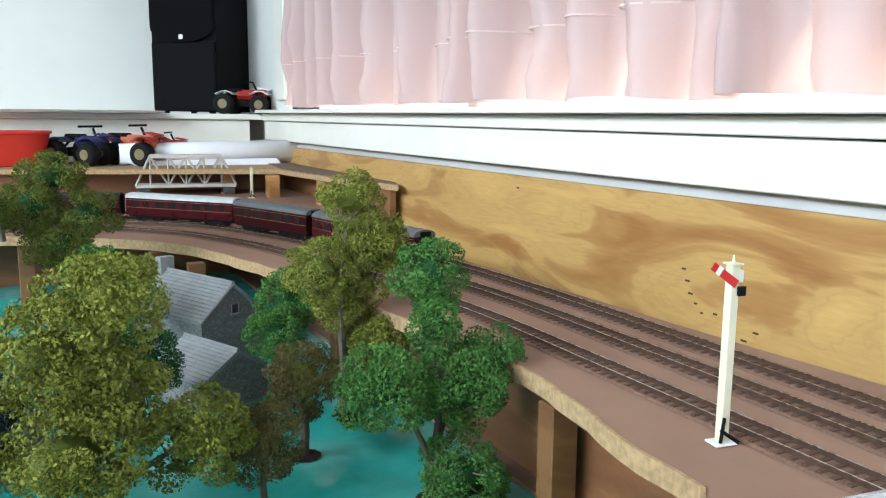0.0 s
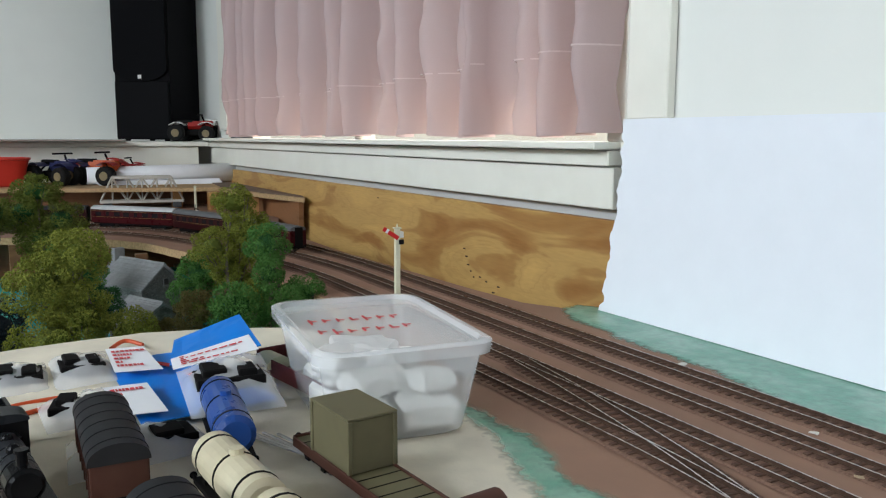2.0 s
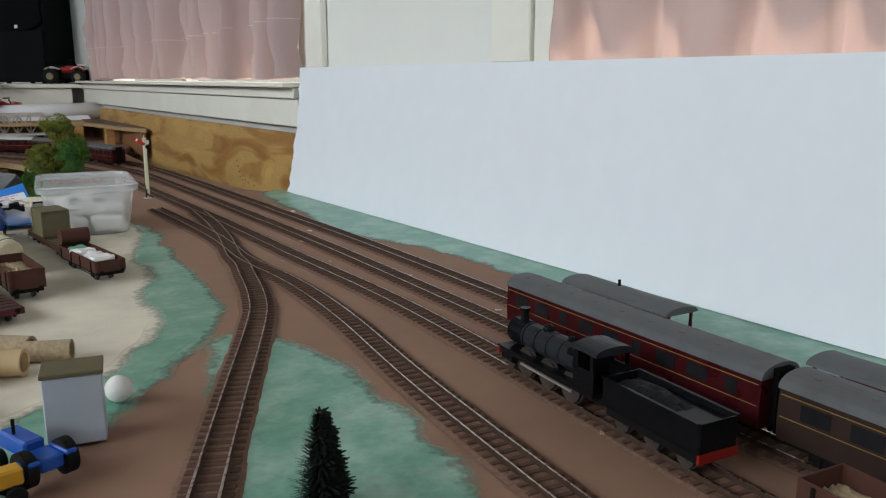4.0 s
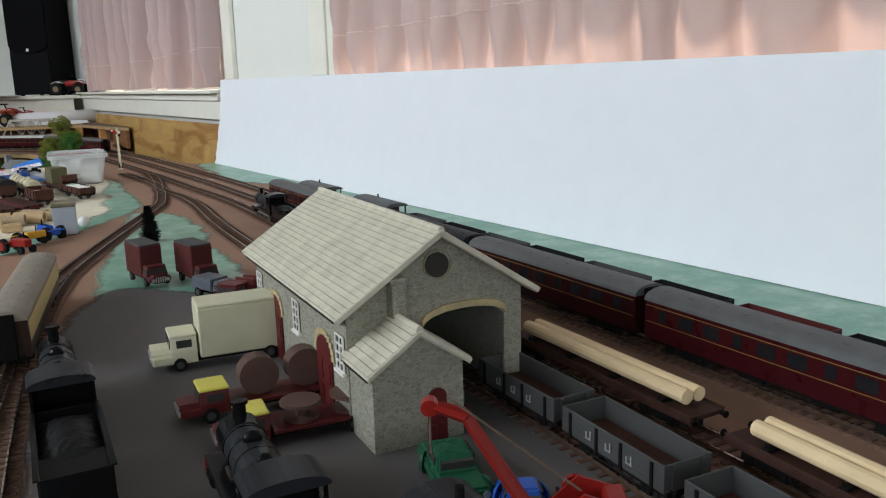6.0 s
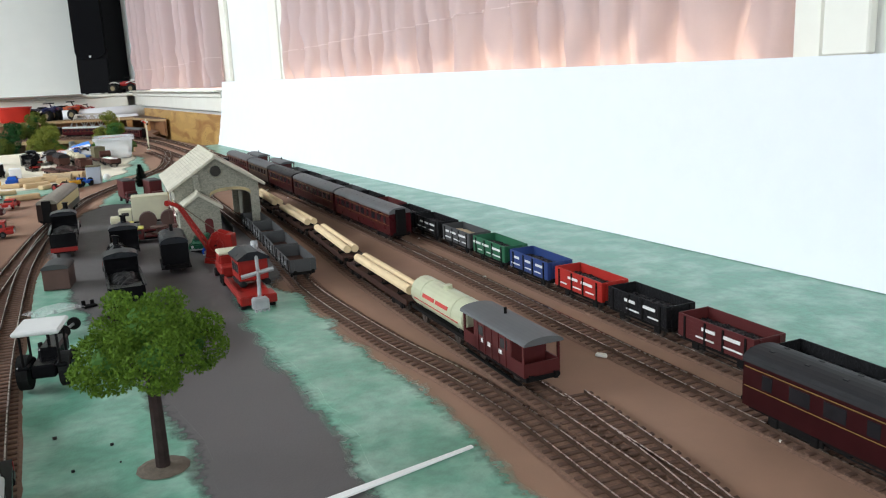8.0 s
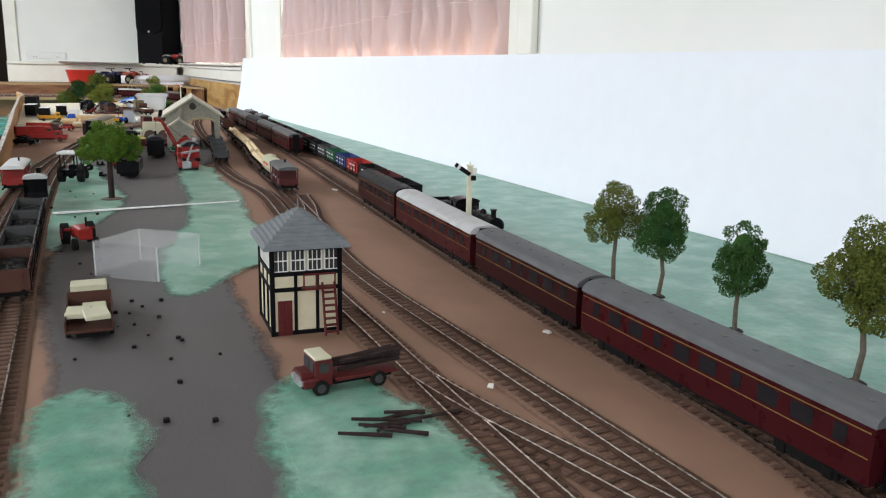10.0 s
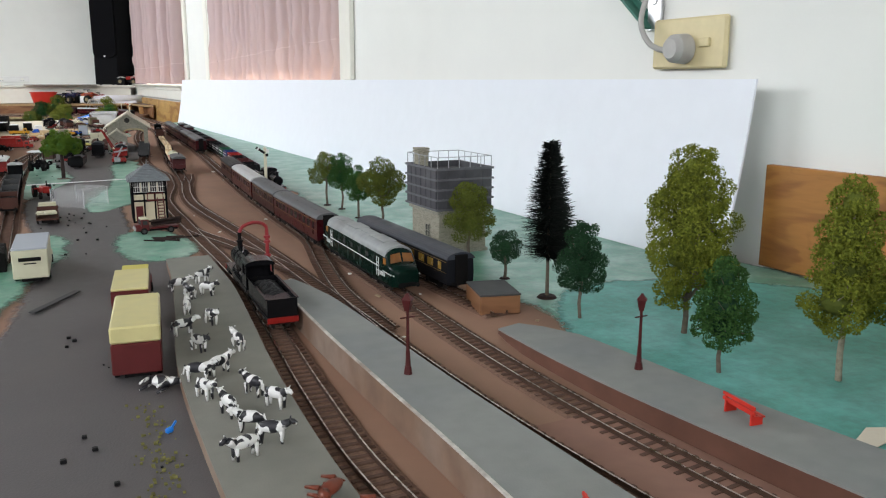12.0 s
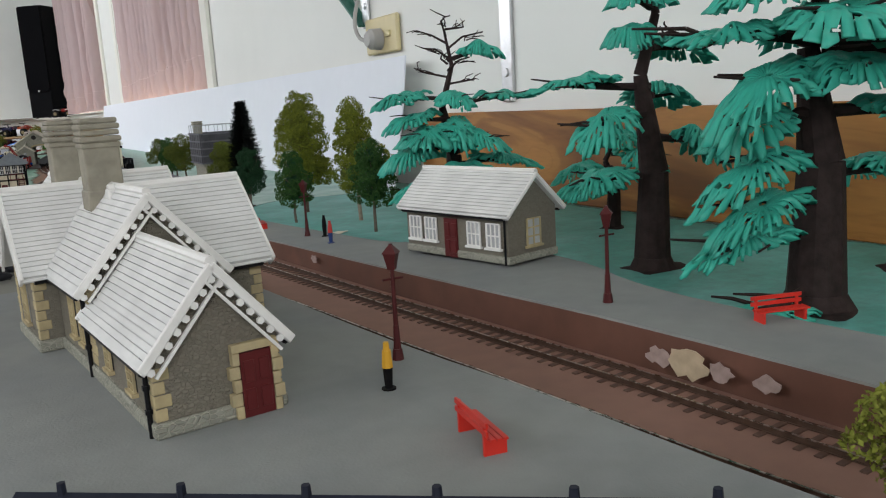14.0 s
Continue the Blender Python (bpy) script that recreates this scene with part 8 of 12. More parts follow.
def lorry(x, y, rz, cab, body, roof, label, kind="box", L=0.100, w=0.036, h=0.046, cab_h=0.030, group="toy lorries in the yard", z=0.0025, cab_roof=None, bars=None, gap=0.0):
    """Toy lorry looking along local -y: bonnet, cab with windows, chassis, wheels and a box, flat or tanker body."""
    root = thing("lorry", x, y, z, rz, label, "lorry", group)
    cl = L * 0.30
    bm = bmesh.new()
    box(bm, 0, 0, 0.0045, w * 0.55, L * 0.96, 0.0034)
    part("chassis", bm, C["frame"], root)
    bm = bmesh.new()
    extrude_profile(bm, [(-w * 0.46, 0.006), (w * 0.46, 0.006), (w * 0.47, cab_h * 0.55), (w * 0.40, cab_h * 0.92), (-w * 0.40, cab_h * 0.92), (-w * 0.47, cab_h * 0.55)], -L / 2 + cl * 0.42, -L / 2 + cl)
    extrude_profile(bm, [(-w * 0.36, 0.006), (w * 0.36, 0.006), (w * 0.36, cab_h * 0.50), (w * 0.26, cab_h * 0.60), (-w * 0.26, cab_h * 0.60), (-w * 0.36, cab_h * 0.50)], -L / 2, -L / 2 + cl * 0.42)
    for s in (-1, 1):
        box(bm, s * w * 0.43, -L / 2 + cl * 0.28, 0.006, w * 0.12, cl * 0.55, cab_h * 0.26, 0.0014)
    cb = part("cab", bm, cab, root)
    bm = bmesh.new()
    box(bm, 0, -L / 2 + cl * 0.71, cab_h * 0.91, w * 0.84, cl * 0.62, 0.0022, 0.0009)
    part("cab_roof", bm, cab if cab_roof is None else cab_roof, cb)
    for s in (-1, 1):
        bm = bmesh.new()
        box(bm, s * w * 0.19, -L / 2 + cl * 0.41, cab_h * 0.60, w * 0.32, 0.0009, cab_h * 0.26)
        part("windscreen", bm, M["pane"], cb)
        bm = bmesh.new()
        box(bm, s * w * 0.440, -L / 2 + cl * 0.72, cab_h * 0.60, 0.0010, cl * 0.34, cab_h * 0.24)
        part("side_window", bm, M["pane"], cb)
        bm = bmesh.new()
        rod(bm, (s * w * 0.32, -L / 2 - 0.001, cab_h * 0.36), (s * w * 0.32, -L / 2 + 0.001, cab_h * 0.36), 0.0022, None, 10)
        part("headlight", bm, M["silver"], cb)
    bm = bmesh.new()
    for k in range(5):
        box(bm, -w * 0.20 + w * 0.10 * k, -L / 2 - 0.0004, cab_h * 0.24, w * 0.05, 0.0010, cab_h * 0.26)
    part("grille", bm, M["silver"], cb)
    bl = L - cl - 0.002 - gap
    yc = -L / 2 + cl + 0.002 + gap + bl / 2
    if kind == "box":
        bm = bmesh.new()
        box(bm, 0, yc, 0.0085, w, bl, h - 0.0105, 0.0012)
        bd = part("box_body", bm, body, root)
        bm = bmesh.new()
        box(bm, 0, yc, h - 0.0022, w * 0.995, bl * 0.995, 0.0024, 0.0010)
        part("box_roof", bm, roof, bd)
        if bars:
            bm = bmesh.new()
            box(bm, 0, yc + bl / 2 + 0.0003, h * 0.66, w * 0.62, 0.0006, h * 0.10)
            box(bm, 0, yc + bl / 2 + 0.0003, h * 0.58, w * 0.34, 0.0006, h * 0.03)
            part("lettering", bm, bars, bd, "lettering on the back")["kind"] = "stuff"
    elif kind in ("flat", "drop"):
        bm = bmesh.new()
        box(bm, 0, yc, 0.0085, w, bl, 0.0024, 0.0004)
        if kind == "drop":
            for s in (-1, 1):
                box(bm, s * w * 0.49, yc, 0.0108, 0.0012, bl, 0.0075)
            box(bm, 0, yc - bl / 2, 0.0108, w, 0.0012, 0.0120)
        part("load_bed", bm, body, root)
    elif kind == "tank":
        bm = bmesh.new()
        rod(bm, (0, yc - bl / 2, h * 0.55), (0, yc + bl / 2, h * 0.55), h * 0.36, None, 18)
        part("tank", bm, body, root)
    road_wheels(root, L, w)
    return root, yc, bl


CREAM, VAN, MAR, GRY = C["vancream"], C["vancream"], M["maroon"], C["lorrygrey"]
lorry(0.118, -1.490, -100, CREAM, CREAM, CREAM, "cream pantechnicon lorry beside the goods shed", "box", 0.118, 0.036, 0.052)
lorry(0.137, -1.165, 6, C["wagonmaroon"], C["wagonmaroon"], C["wagongrey"], "maroon covered lorry with a grey roof", "box", 0.076, 0.026, 0.047, 0.024, group="maroon delivery lorries")
lorry(0.184, -1.207, 6, C["wagonmaroon"], C["wagonmaroon"], C["wagongrey"], "maroon covered lorry with a grey roof beside another", "box", 0.076, 0.026, 0.047, 0.024, group="maroon delivery lorries")
lorry(0.178, -1.285, 20, C["slatevan"], C["slatevan"], C["slatevan"], "small grey-blue toy van by the maroon lorries", "box", 0.050, 0.024, 0.022, 0.020)
r, yc, bl = lorry(0.195, -1.335, -60, MAR, MAR, MAR, "maroon breakdown lorry with an orange jib", "flat", 0.080, 0.030, 0.04, 0.028)
bm = bmesh.new()
rod(bm, (0, 0.0, 0.012), (0, 0.040, 0.040), 0.0024, None, 6)
box(bm, 0, 0.045, 0.038, 0.008, 0.016, 0.007, 0.001)
part("jib", bm, C["cranered"], r, "orange-red jib")
bm = bmesh.new()
for k in range(3):
    box(bm, 0, -0.012 + k * 0.012, 0.012, 0.026, 0.004, 0.016, 0.001)
part("winch_frame", bm, M["maroon"], r)
# flat lorry with big cable drums
for x, y, rz, label, n in ((0.102, -1.608, -98, "maroon flat lorry with a yellow cab carrying two drums", 2), (0.108, -1.668, -100, "maroon low trailer lorry carrying cable drums", 2)):
    r, yc, bl = lorry(x, y, rz, MAR, MAR, MAR, label, "flat", 0.110, 0.030, 0.04, 0.024, "drum lorries beside the shed", cab_roof=C["yellowcab"])
    for k in range(n):
        bm = bmesh.new()
        if y > -1.63:
            rod(bm, (-0.007, yc - bl * 0.22 + k * bl * 0.45, 0.0252), (0.007, yc - bl * 0.22 + k * bl * 0.45, 0.0252), 0.0140, None, 22)
        else:
            rod(bm, (0, yc - bl * 0.22 + k * bl * 0.45, 0.0112), (0, yc - bl * 0.22 + k * bl * 0.45, 0.0210), 0.0040, None, 14)
            rod(bm, (0, yc - bl * 0.22 + k * bl * 0.45, 0.0210), (0, yc - bl * 0.22 + k * bl * 0.45, 0.0232), 0.0135, None, 22)
            rod(bm, (0, yc - bl * 0.22 + k * bl * 0.45, 0.0110), (0, yc - bl * 0.22 + k * bl * 0.45, 0.0130), 0.0120, None, 22)
        part("cable_drum", bm, C["brownload"], r, "round brown drum")


def toy_car(x, y, rz, paint, label, L=0.056, w=0.024, h=0.019, z=0.0025, group="toy cars"):
    root = thing("car", x, y, z, rz, label, "car", group)
    bm = bmesh.new()
    extrude_profile(bm, [(-w / 2, 0.004), (w / 2, 0.004), (w / 2 * 1.04, h * 0.48), (w / 2 * 0.9, h * 0.60), (-w / 2 * 0.9, h * 0.60), (-w / 2 * 1.04, h * 0.48)], -L / 2, L / 2)
    bmesh.ops.bevel(bm, geom=bm.edges[:], offset=0.0016, segments=2, affect="EDGES")
    for s in (-1, 1):
        for k in (-0.30, 0.28):
            rod(bm, (s * w * 0.44, k * L - 0.001, 0.0072), (s * w * 0.50, k * L, 0.0072), 0.0068, 0.0062, 12)
    part("body", bm, paint, root)
    bm = bmesh.new()
    a = [(-L * 0.20, h * 0.58), (L * 0.34, h * 0.58), (L * 0.22, h * 0.97), (-L * 0.06, h * 0.98)]
    vs = [[bm.verts.new((s * w * (0.43 if i < 2 else 0.34), yy, zz)) for i, (yy, zz) in enumerate(a)] for s in (-1, 1)]
    bm.faces.new(vs[0]), bm.faces.new(list(reversed(vs[1])))
    for i in range(4):
        bm.faces.new((vs[0][i], vs[0][(i + 1) % 4], vs[1][(i + 1) % 4], vs[1][i]))
    bmesh.ops.bevel(bm, geom=bm.edges[:], offset=0.0012, segments=2, affect="EDGES")
    part("cabin", bm, paint, root)
    for s in (-1, 1):
        bm = bmesh.new()
        box(bm, s * w * 0.395, L * 0.08, h * 0.64, 0.0012, L * 0.26, h * 0.22)
        part("side_window", bm, M["pane"], root)
        bm = bmesh.new()
        rod(bm, (s * w * 0.36, -L / 2 - 0.0008, h * 0.42), (s * w * 0.36, -L / 2 + 0.002, h * 0.42), 0.0022, None, 10)
        part("headlight", bm, M["silver"], root)
    bm = bmesh.new()
    box(bm, 0, -L * 0.145, h * 0.62, w * 0.66, 0.003, h * 0.24, 0, Matrix.Translation((0, 0, 0)))
    part("windscreen", bm, M["pane"], root)
    bm = bmesh.new()
    rod(bm, (-w * 0.48, -L / 2 - 0.0016, h * 0.24), (w * 0.48, -L / 2 - 0.0016, h * 0.24), 0.0010, None, 6)
    part("bumper", bm, M["silver"], root)
    for k in (-0.30, 0.28):
        for s in (-1, 1):
            bm = bmesh.new()
            rod(bm, (s * (w / 2 - 0.0026), k * L, 0.0048), (s * (w / 2 + 0.0006), k * L, 0.0048), 0.0048, None, 14)
            part("wheel", bm, C["tyre"], root)
    return root


toy_car(0.150, -1.785, -20, C["greencar"], "dark green vintage car beside the goods shed", 0.066, 0.028, 0.022)
toy_car(0.158, -1.838, -30, C["bluecar"], "light blue toy car beside the crane", 0.050)
toy_car(-0.048, -4.650, 10, C["bluecar"], "glossy blue vintage car below the platform", 0.075, 0.032, 0.028)

# red hand crane
cr = thing("yard_crane", 0.150, -1.886, 0.0025, -34, "red yard crane with a slanting jib", "crane")
bm = bmesh.new()
rod(bm, (0, 0, 0), (0, 0, 0.004), 0.023, 0.021, 8)
box(bm, 0, 0, 0.004, 0.030, 0.034, 0.003, 0.0006)
part("base", bm, C["cranered"], cr)
bm = bmesh.new()
for s in (-1, 1):
    extrude_profile(bm, [(-0.016, 0.006), (0.014, 0.006), (0.017, 0.038), (0.002, 0.043), (-0.012, 0.030)], s * 0.009 - 0.0008, s * 0.009 + 0.0008)
part("side_frame", bm, C["cranered"], cr)
bm = bmesh.new()
rod(bm, (0.002, -0.010, 0.020), (0.002, 0.010, 0.020), 0.0075, None, 16)
part("winding_drum", bm, C["cranered"], cr)
bm = bmesh.new()
box(bm, 0.018, 0, 0.016, 0.010, 0.020, 0.022, 0.001)
part("counterweight", bm, C["cranered"], cr)
for y0, z0, r0 in ((-0.0115, 0.024, 0.0100), (0.0115, 0.022, 0.0085), (-0.0115, 0.036, 0.0050), (0.0115, 0.036, 0.0055)):
    bm = bmesh.new()
    for k in range(14):
        a = k * 2 * math.pi / 14
        rod(bm, (0.001 + r0 * math.cos(a), y0, z0 + r0 * math.sin(a)), (0.001 + r0 * math.cos(a + 0.45), y0, z0 + r0 * math.sin(a + 0.45)), 0.0011, None, 5)
    for k in range(3):
        a = k * math.pi / 3
        rod(bm, (0.001 - r0 * math.cos(a), y0, z0 - r0 * math.sin(a)), (0.001 + r0 * math.cos(a), y0, z0 + r0 * math.sin(a)), 0.0007, None, 5)
    part("gear_wheel", bm, C["cranered"], cr)
bm = bmesh.new()
rod(bm, (0.001, -0.016, 0.024), (0.001, 0.016, 0.024), 0.0013, None, 6)
rod(bm, (0.001, 0.016, 0.024), (-0.006, 0.016, 0.030), 0.0010, None, 6)
rod(bm, (-0.006, 0.016, 0.030), (-0.006, 0.021, 0.030), 0.0010, None, 6)
part("crank", bm, C["frame"], cr, "black crank handle")
bm = bmesh.new()
for s in (-1, 1):
    rod(bm, (-0.008, s * 0.0070, 0.008), (-0.050, s * 0.0036, 0.078), 0.0026, 0.0022, 4)
    rod(bm, (-0.050, s * 0.0036, 0.078), (-0.064, s * 0.0022, 0.083), 0.0024, 0.0020, 4)
for k in range(7):
    t = (k + 0.6) / 7
    w = 0.0070 + (0.0036 - 0.0070) * t
    rod(bm, (-0.008 - 0.042 * t, -w, 0.008 + 0.070 * t), (-0.008 - 0.042 * t, w, 0.008 + 0.070 * t), 0.0010, None, 5)
rod(bm, (-0.066, -0.0032, 0.083), (-0.066, 0.0032, 0.083), 0.0040, None, 12)
part("jib", bm, C["cranered"], cr, "slanting red lattice jib")
bm = bmesh.new()
rod(bm, (0.002, 0, 0.040), (-0.058, 0, 0.087), 0.0006, None, 5)
rod(bm, (-0.066, 0, 0.084), (-0.066, 0, 0.060), 0.0005, None, 5)
part("rope", bm, C["woodfloor"], cr, "thin brown rope")

# recovery lorry with an excavator on a low loader
low = thing("low_loader", 0.133, -2.055, 0.0025, -5, "red low loader lorry carrying a red excavator", "lorry")
bm = bmesh.new()
box(bm, 0, -0.045, 0.006, 0.036, 0.110, 0.005, 0.0008)
box(bm, 0, -0.098, 0.006, 0.040, 0.026, 0.010, 0.0012)
for s in (-1, 1):
    box(bm, s * 0.016, -0.045, 0.010, 0.003, 0.110, 0.004, 0.0005)
part("trailer", bm, C["cranered"], low)
bm = bmesh.new()
box(bm, 0, 0.060, 0.006, 0.032, 0.052, 0.014, 0.002)
box(bm, 0, 0.066, 0.018, 0.030, 0.028, 0.013, 0.002)
cb = part("cab", bm, C["cranered"], low)
bm = bmesh.new()
box(bm, 0, 0.066, 0.031, 0.031, 0.030, 0.004, 0.0015)
part("cab_roof", bm, CREAM, cb)
bm = bmesh.new()
box(bm, 0, 0.0812, 0.021, 0.024, 0.0010, 0.008)
part("windscreen", bm, M["pane"], cb)
for y in (-0.100, -0.088, 0.020, 0.035, 0.078):
    for s in (-1, 1):
        bm = bmesh.new()
        rod(bm, (s * 0.0135, y, 0.0055), (s * 0.0185, y, 0.0055), 0.0056, None, 14)
        part("wheel", bm, C["tyre"], low)
ex = thing("excavator", 0.138, -2.092, 0.0140, -4, "red rope excavator with a grey bucket arm", "excavator")
bm = bmesh.new()
box(bm, 0, 0.010, 0.006, 0.034, 0.044, 0.026, 0.0015)
part("house", bm, C["cranered"], ex)
bm = bmesh.new()
extrude_profile(bm, [(-0.0190, 0.0315), (0.0190, 0.0315), (0.0190, 0.0330), (0.006, 0.041), (-0.006, 0.041), (-0.0190, 0.0330)], -0.016, 0.038)
part("house_roof", bm, C["locogrey"], ex, "grey curved roof")
for k in range(3):
    bm = bmesh.new()
    box(bm, -0.0172, -0.004 + k * 0.012, 0.016, 0.0010, 0.008, 0.010)
    part("side_window", bm, M["pane"], ex)
for s in (-1, 1):
    bm = bmesh.new()
    box(bm, s * 0.014, 0.006, 0.0005, 0.008, 0.046, 0.0065, 0.002)
    part("crawler", bm, C["tyre"], ex)
bm = bmesh.new()
rod(bm, (0.012, 0.030, 0.043), (-0.004, -0.054, 0.027), 0.0022, 0.0019, 8)
rod(bm, (0.010, 0.022, 0.038), (0.0105, 0.024, 0.046), 0.0046, 0.0040, 12)
rod(bm, (-0.022, -0.050, 0.021), (0.014, -0.052, 0.027), 0.0026, None, 8)
rod(bm, (-0.002, -0.046, 0.027), (-0.014, -0.100, 0.010), 0.0020, None, 8)
part("boom", bm, C["greymetal"], ex, "grey metal boom")
bm = bmesh.new()
box(bm, -0.015, -0.107, -0.002, 0.017, 0.013, 0.013, 0.002)
for k in range(4):
    box(bm, -0.0215 + k * 0.0042, -0.115, -0.002, 0.0022, 0.005, 0.002)
part("bucket", bm, C["greymetal"], ex, "grey toothed bucket")

# black covered van, van body and odd bits on the yard floor
bv = thing("goods_van", 0.089, -1.890, 0.0025, -8, "black goods van with a glossy arched roof in the yard", "van")
bm = bmesh.new()
extrude_profile(bm, [(-0.0165, 0.012), (0.0165, 0.012), (0.0165, 0.040), (-0.0165, 0.040)], -0.036, 0.036)
part("body", bm, C["locoblack"], bv)
bm = bmesh.new()
extrude_profile(bm, arc_roof(0.0178, 0.040, 0.0090), -0.038, 0.038)
part("roof", bm, C["locogrey"], bv, smooth=False)
bm = bmesh.new()
rod(bm, (0, 0.012, 0.046), (0, 0.012, 0.058), 0.0022, None, 8)
part("chimney", bm, C["frame"], bv)
for s in (-1, 1):
    for k in range(3):
        bm = bmesh.new()
        box(bm, s * 0.0168, -0.024 + k * 0.024, 0.0125, 0.0010, 0.018, 0.026)
        part("door_panel", bm, C["frame"], bv)
bm = bmesh.new()
box(bm, 0, 0, 0.0070, 0.030, 0.084, 0.0050)
box(bm, 0, 0, 0.0060, 0.038, 0.070, 0.0014)
part("chassis", bm, C["frame"], bv)
for y in (-0.026, 0.0, 0.026):
    wheelset(bv, y)
buffers(bv, 0.084)
bx = thing("van_body", -0.055, -1.895, 0.002, -14, "grey-brown grounded van body on green ground", "van body")
bm = bmesh.new()
box(bm, 0, 0, 0, 0.031, 0.042, 0.026, 0.0006)
part("body", bm, C["brownload"], bx)
bm = bmesh.new()
extrude_profile(bm, arc_roof(0.0165, 0.026, 0.0065), -0.022, 0.022)
part("roof", bm, C["wagongrey"], bx)
# engine shed tender alone, by the low end of the yard
tn = thing("tender", 0.010, -2.212, 0.0025, -9, "black locomotive tender heaped with coal on the yard floor", "tender")
bm = bmesh.new()
for s in (-1, 1):
    box(bm, s * 0.0186, 0, 0.010, 0.0014, 0.104, 0.022, 0.0004)
for e in (-1, 1):
    box(bm, 0, e * 0.0515, 0.010, 0.0372, 0.0014, 0.022, 0.0004)
box(bm, 0, -0.036, 0.012, 0.0360, 0.030, 0.0155, 0.0004)
part("body", bm, C["locoblack"], tn)
for x in (-0.007, 0.008):
    bm = bmesh.new()
    rod(bm, (x, -0.036, 0.027), (x, -0.036, 0.0345), 0.0056, 0.0050, 12)
    part("filler", bm, C["frame"], tn)
bm = bmesh.new()
g = [[bm.verts.new((-0.0176 + 0.0352 * i / 10, -0.020 + 0.070 * j / 18, 0.027 + 0.006 * math.sin(math.pi * i / 10) + 0.0022 * noise.noise(Vector((i, j, 3))))) for i in range(11)] for j in range(19)]
for a, b in zip(g, g[1:]):
    for i in range(10):
        bm.faces.new((a[i], a[i + 1], b[i + 1], b[i]))
part("coal", bm, C["coal"], tn, "heaped coal")
bm = bmesh.new()
box(bm, 0, 0, 0.005, 0.028, 0.098, 0.006)
part("frame", bm, C["frame"], tn)
for y in (-0.026, 0, 0.026):
    wheelset(tn, y)


def tractor(x, y, rz, paint, label, size=1.0, roof=None, group="toy tractors", z=0.003):
    root = thing("tractor", x, y, z, rz, label, "tractor", group)
    s = size
    bm = bmesh.new()
    box(bm, 0, -0.012 * s, 0.010 * s, 0.012 * s, 0.030 * s, 0.011 * s, 0.0014 * s)
    part("bonnet", bm, paint, root)
    bm = bmesh.new()
    box(bm, 0, 0.012 * s, 0.008 * s, 0.014 * s, 0.018 * s, 0.008 * s, 0.001 * s)
    for q in (-1, 1):
        box(bm, q * 0.0105 * s, 0.013 * s, 0.014 * s, 0.007 * s, 0.020 * s, 0.003 * s, 0.001 * s)
    part("seat_frame", bm, paint, root)
    for q in (-1, 1):
        bm = bmesh.new()
        rod(bm, (q * 0.0085 * s, 0.013 * s, 0.0105 * s), (q * 0.0145 * s, 0.013 * s, 0.0105 * s), 0.0105 * s, None, 18)
        w = part("rear_wheel", bm, C["tyre"], root)
        bm = bmesh.new()
        rod(bm, (q * 0.0142 * s, 0.013 * s, 0.0105 * s), (q * 0.0150 * s, 0.013 * s, 0.0105 * s), 0.006 * s, None, 14)
        part("hub", bm, paint, w)
        bm = bmesh.new()
        rod(bm, (q * 0.0070 * s, -0.021 * s, 0.0058 * s), (q * 0.0115 * s, -0.021 * s, 0.0058 * s), 0.0058 * s, None, 14)
        part("front_wheel", bm, C["tyre"], root)
    bm = bmesh.new()
    rod(bm, (0.003 * s, -0.014 * s, 0.020 * s), (0.003 * s, -0.014 * s, 0.030 * s), 0.0010 * s, None, 6)
    part("exhaust", bm, C["frame"], root)
    if roof is not None:
        bm = bmesh.new()
        for q in (-1, 1):
            for e in (0.003, 0.022):
                rod(bm, (q * 0.010 * s, e * s, 0.016 * s), (q * 0.010 * s, e * s, 0.036 * s), 0.0008 * s, None, 5)
        part("cab_frame", bm, C["frame"], root)
        bm = bmesh.new()
        box(bm, 0, 0.012 * s, 0.036 * s, 0.026 * s, 0.030 * s, 0.003 * s, 0.001 * s)
        part("cab_roof", bm, roof, root, "white cab roof")
    return root


tractor(-0.088, -2.262, 165, C["locoblack"], "large black tractor with a white cab roof", 1.4, C["stripe"])
tractor(0.030, -0.860, 30, C["cranered"], "red toy tractor on the cream plaster", 1.0)
tractor(0.085, -0.775, 200, C["bluecar"], "blue toy tractor on the cream plaster", 1.0)
tractor(0.052, -0.805, 100, C["yellowtoy"], "yellow toy tractor on the cream plaster", 0.9)
tractor(-0.090, -2.835, 10, C["cranered"], "red tractor at the yard's edge", 1.2)
# flat lorry with planks, timber lorry, box lorries
r, yc, bl = lorry(-0.090, -3.150, 178, CREAM, C["bauxite"], CREAM, "cream-cabbed lorry carrying planks and crates", "drop", 0.105, 0.034, 0.03, 0.028)
for k, (dx, dy, a) in enumerate(((-0.004, -0.012, 8), (0.006, 0.008, -14), (0.0, 0.026, 24))):
    bm = bmesh.new()
    box(bm, dx, yc + dy, 0.0125 + 0.003 * k, 0.018, 0.024, 0.004, 0.0006, pose(0, 0, 0, 0, 0, a * 0.3))
    part("crate", bm, CREAM, r, "pale wooden plank load")
r, yc, bl = lorry(0.062, -3.352, -86, M["maroon"], M["maroon"], CREAM, "maroon timber lorry with a cream cab top", "flat", 0.066, 0.026, 0.03, 0.026, cab_roof=CREAM)
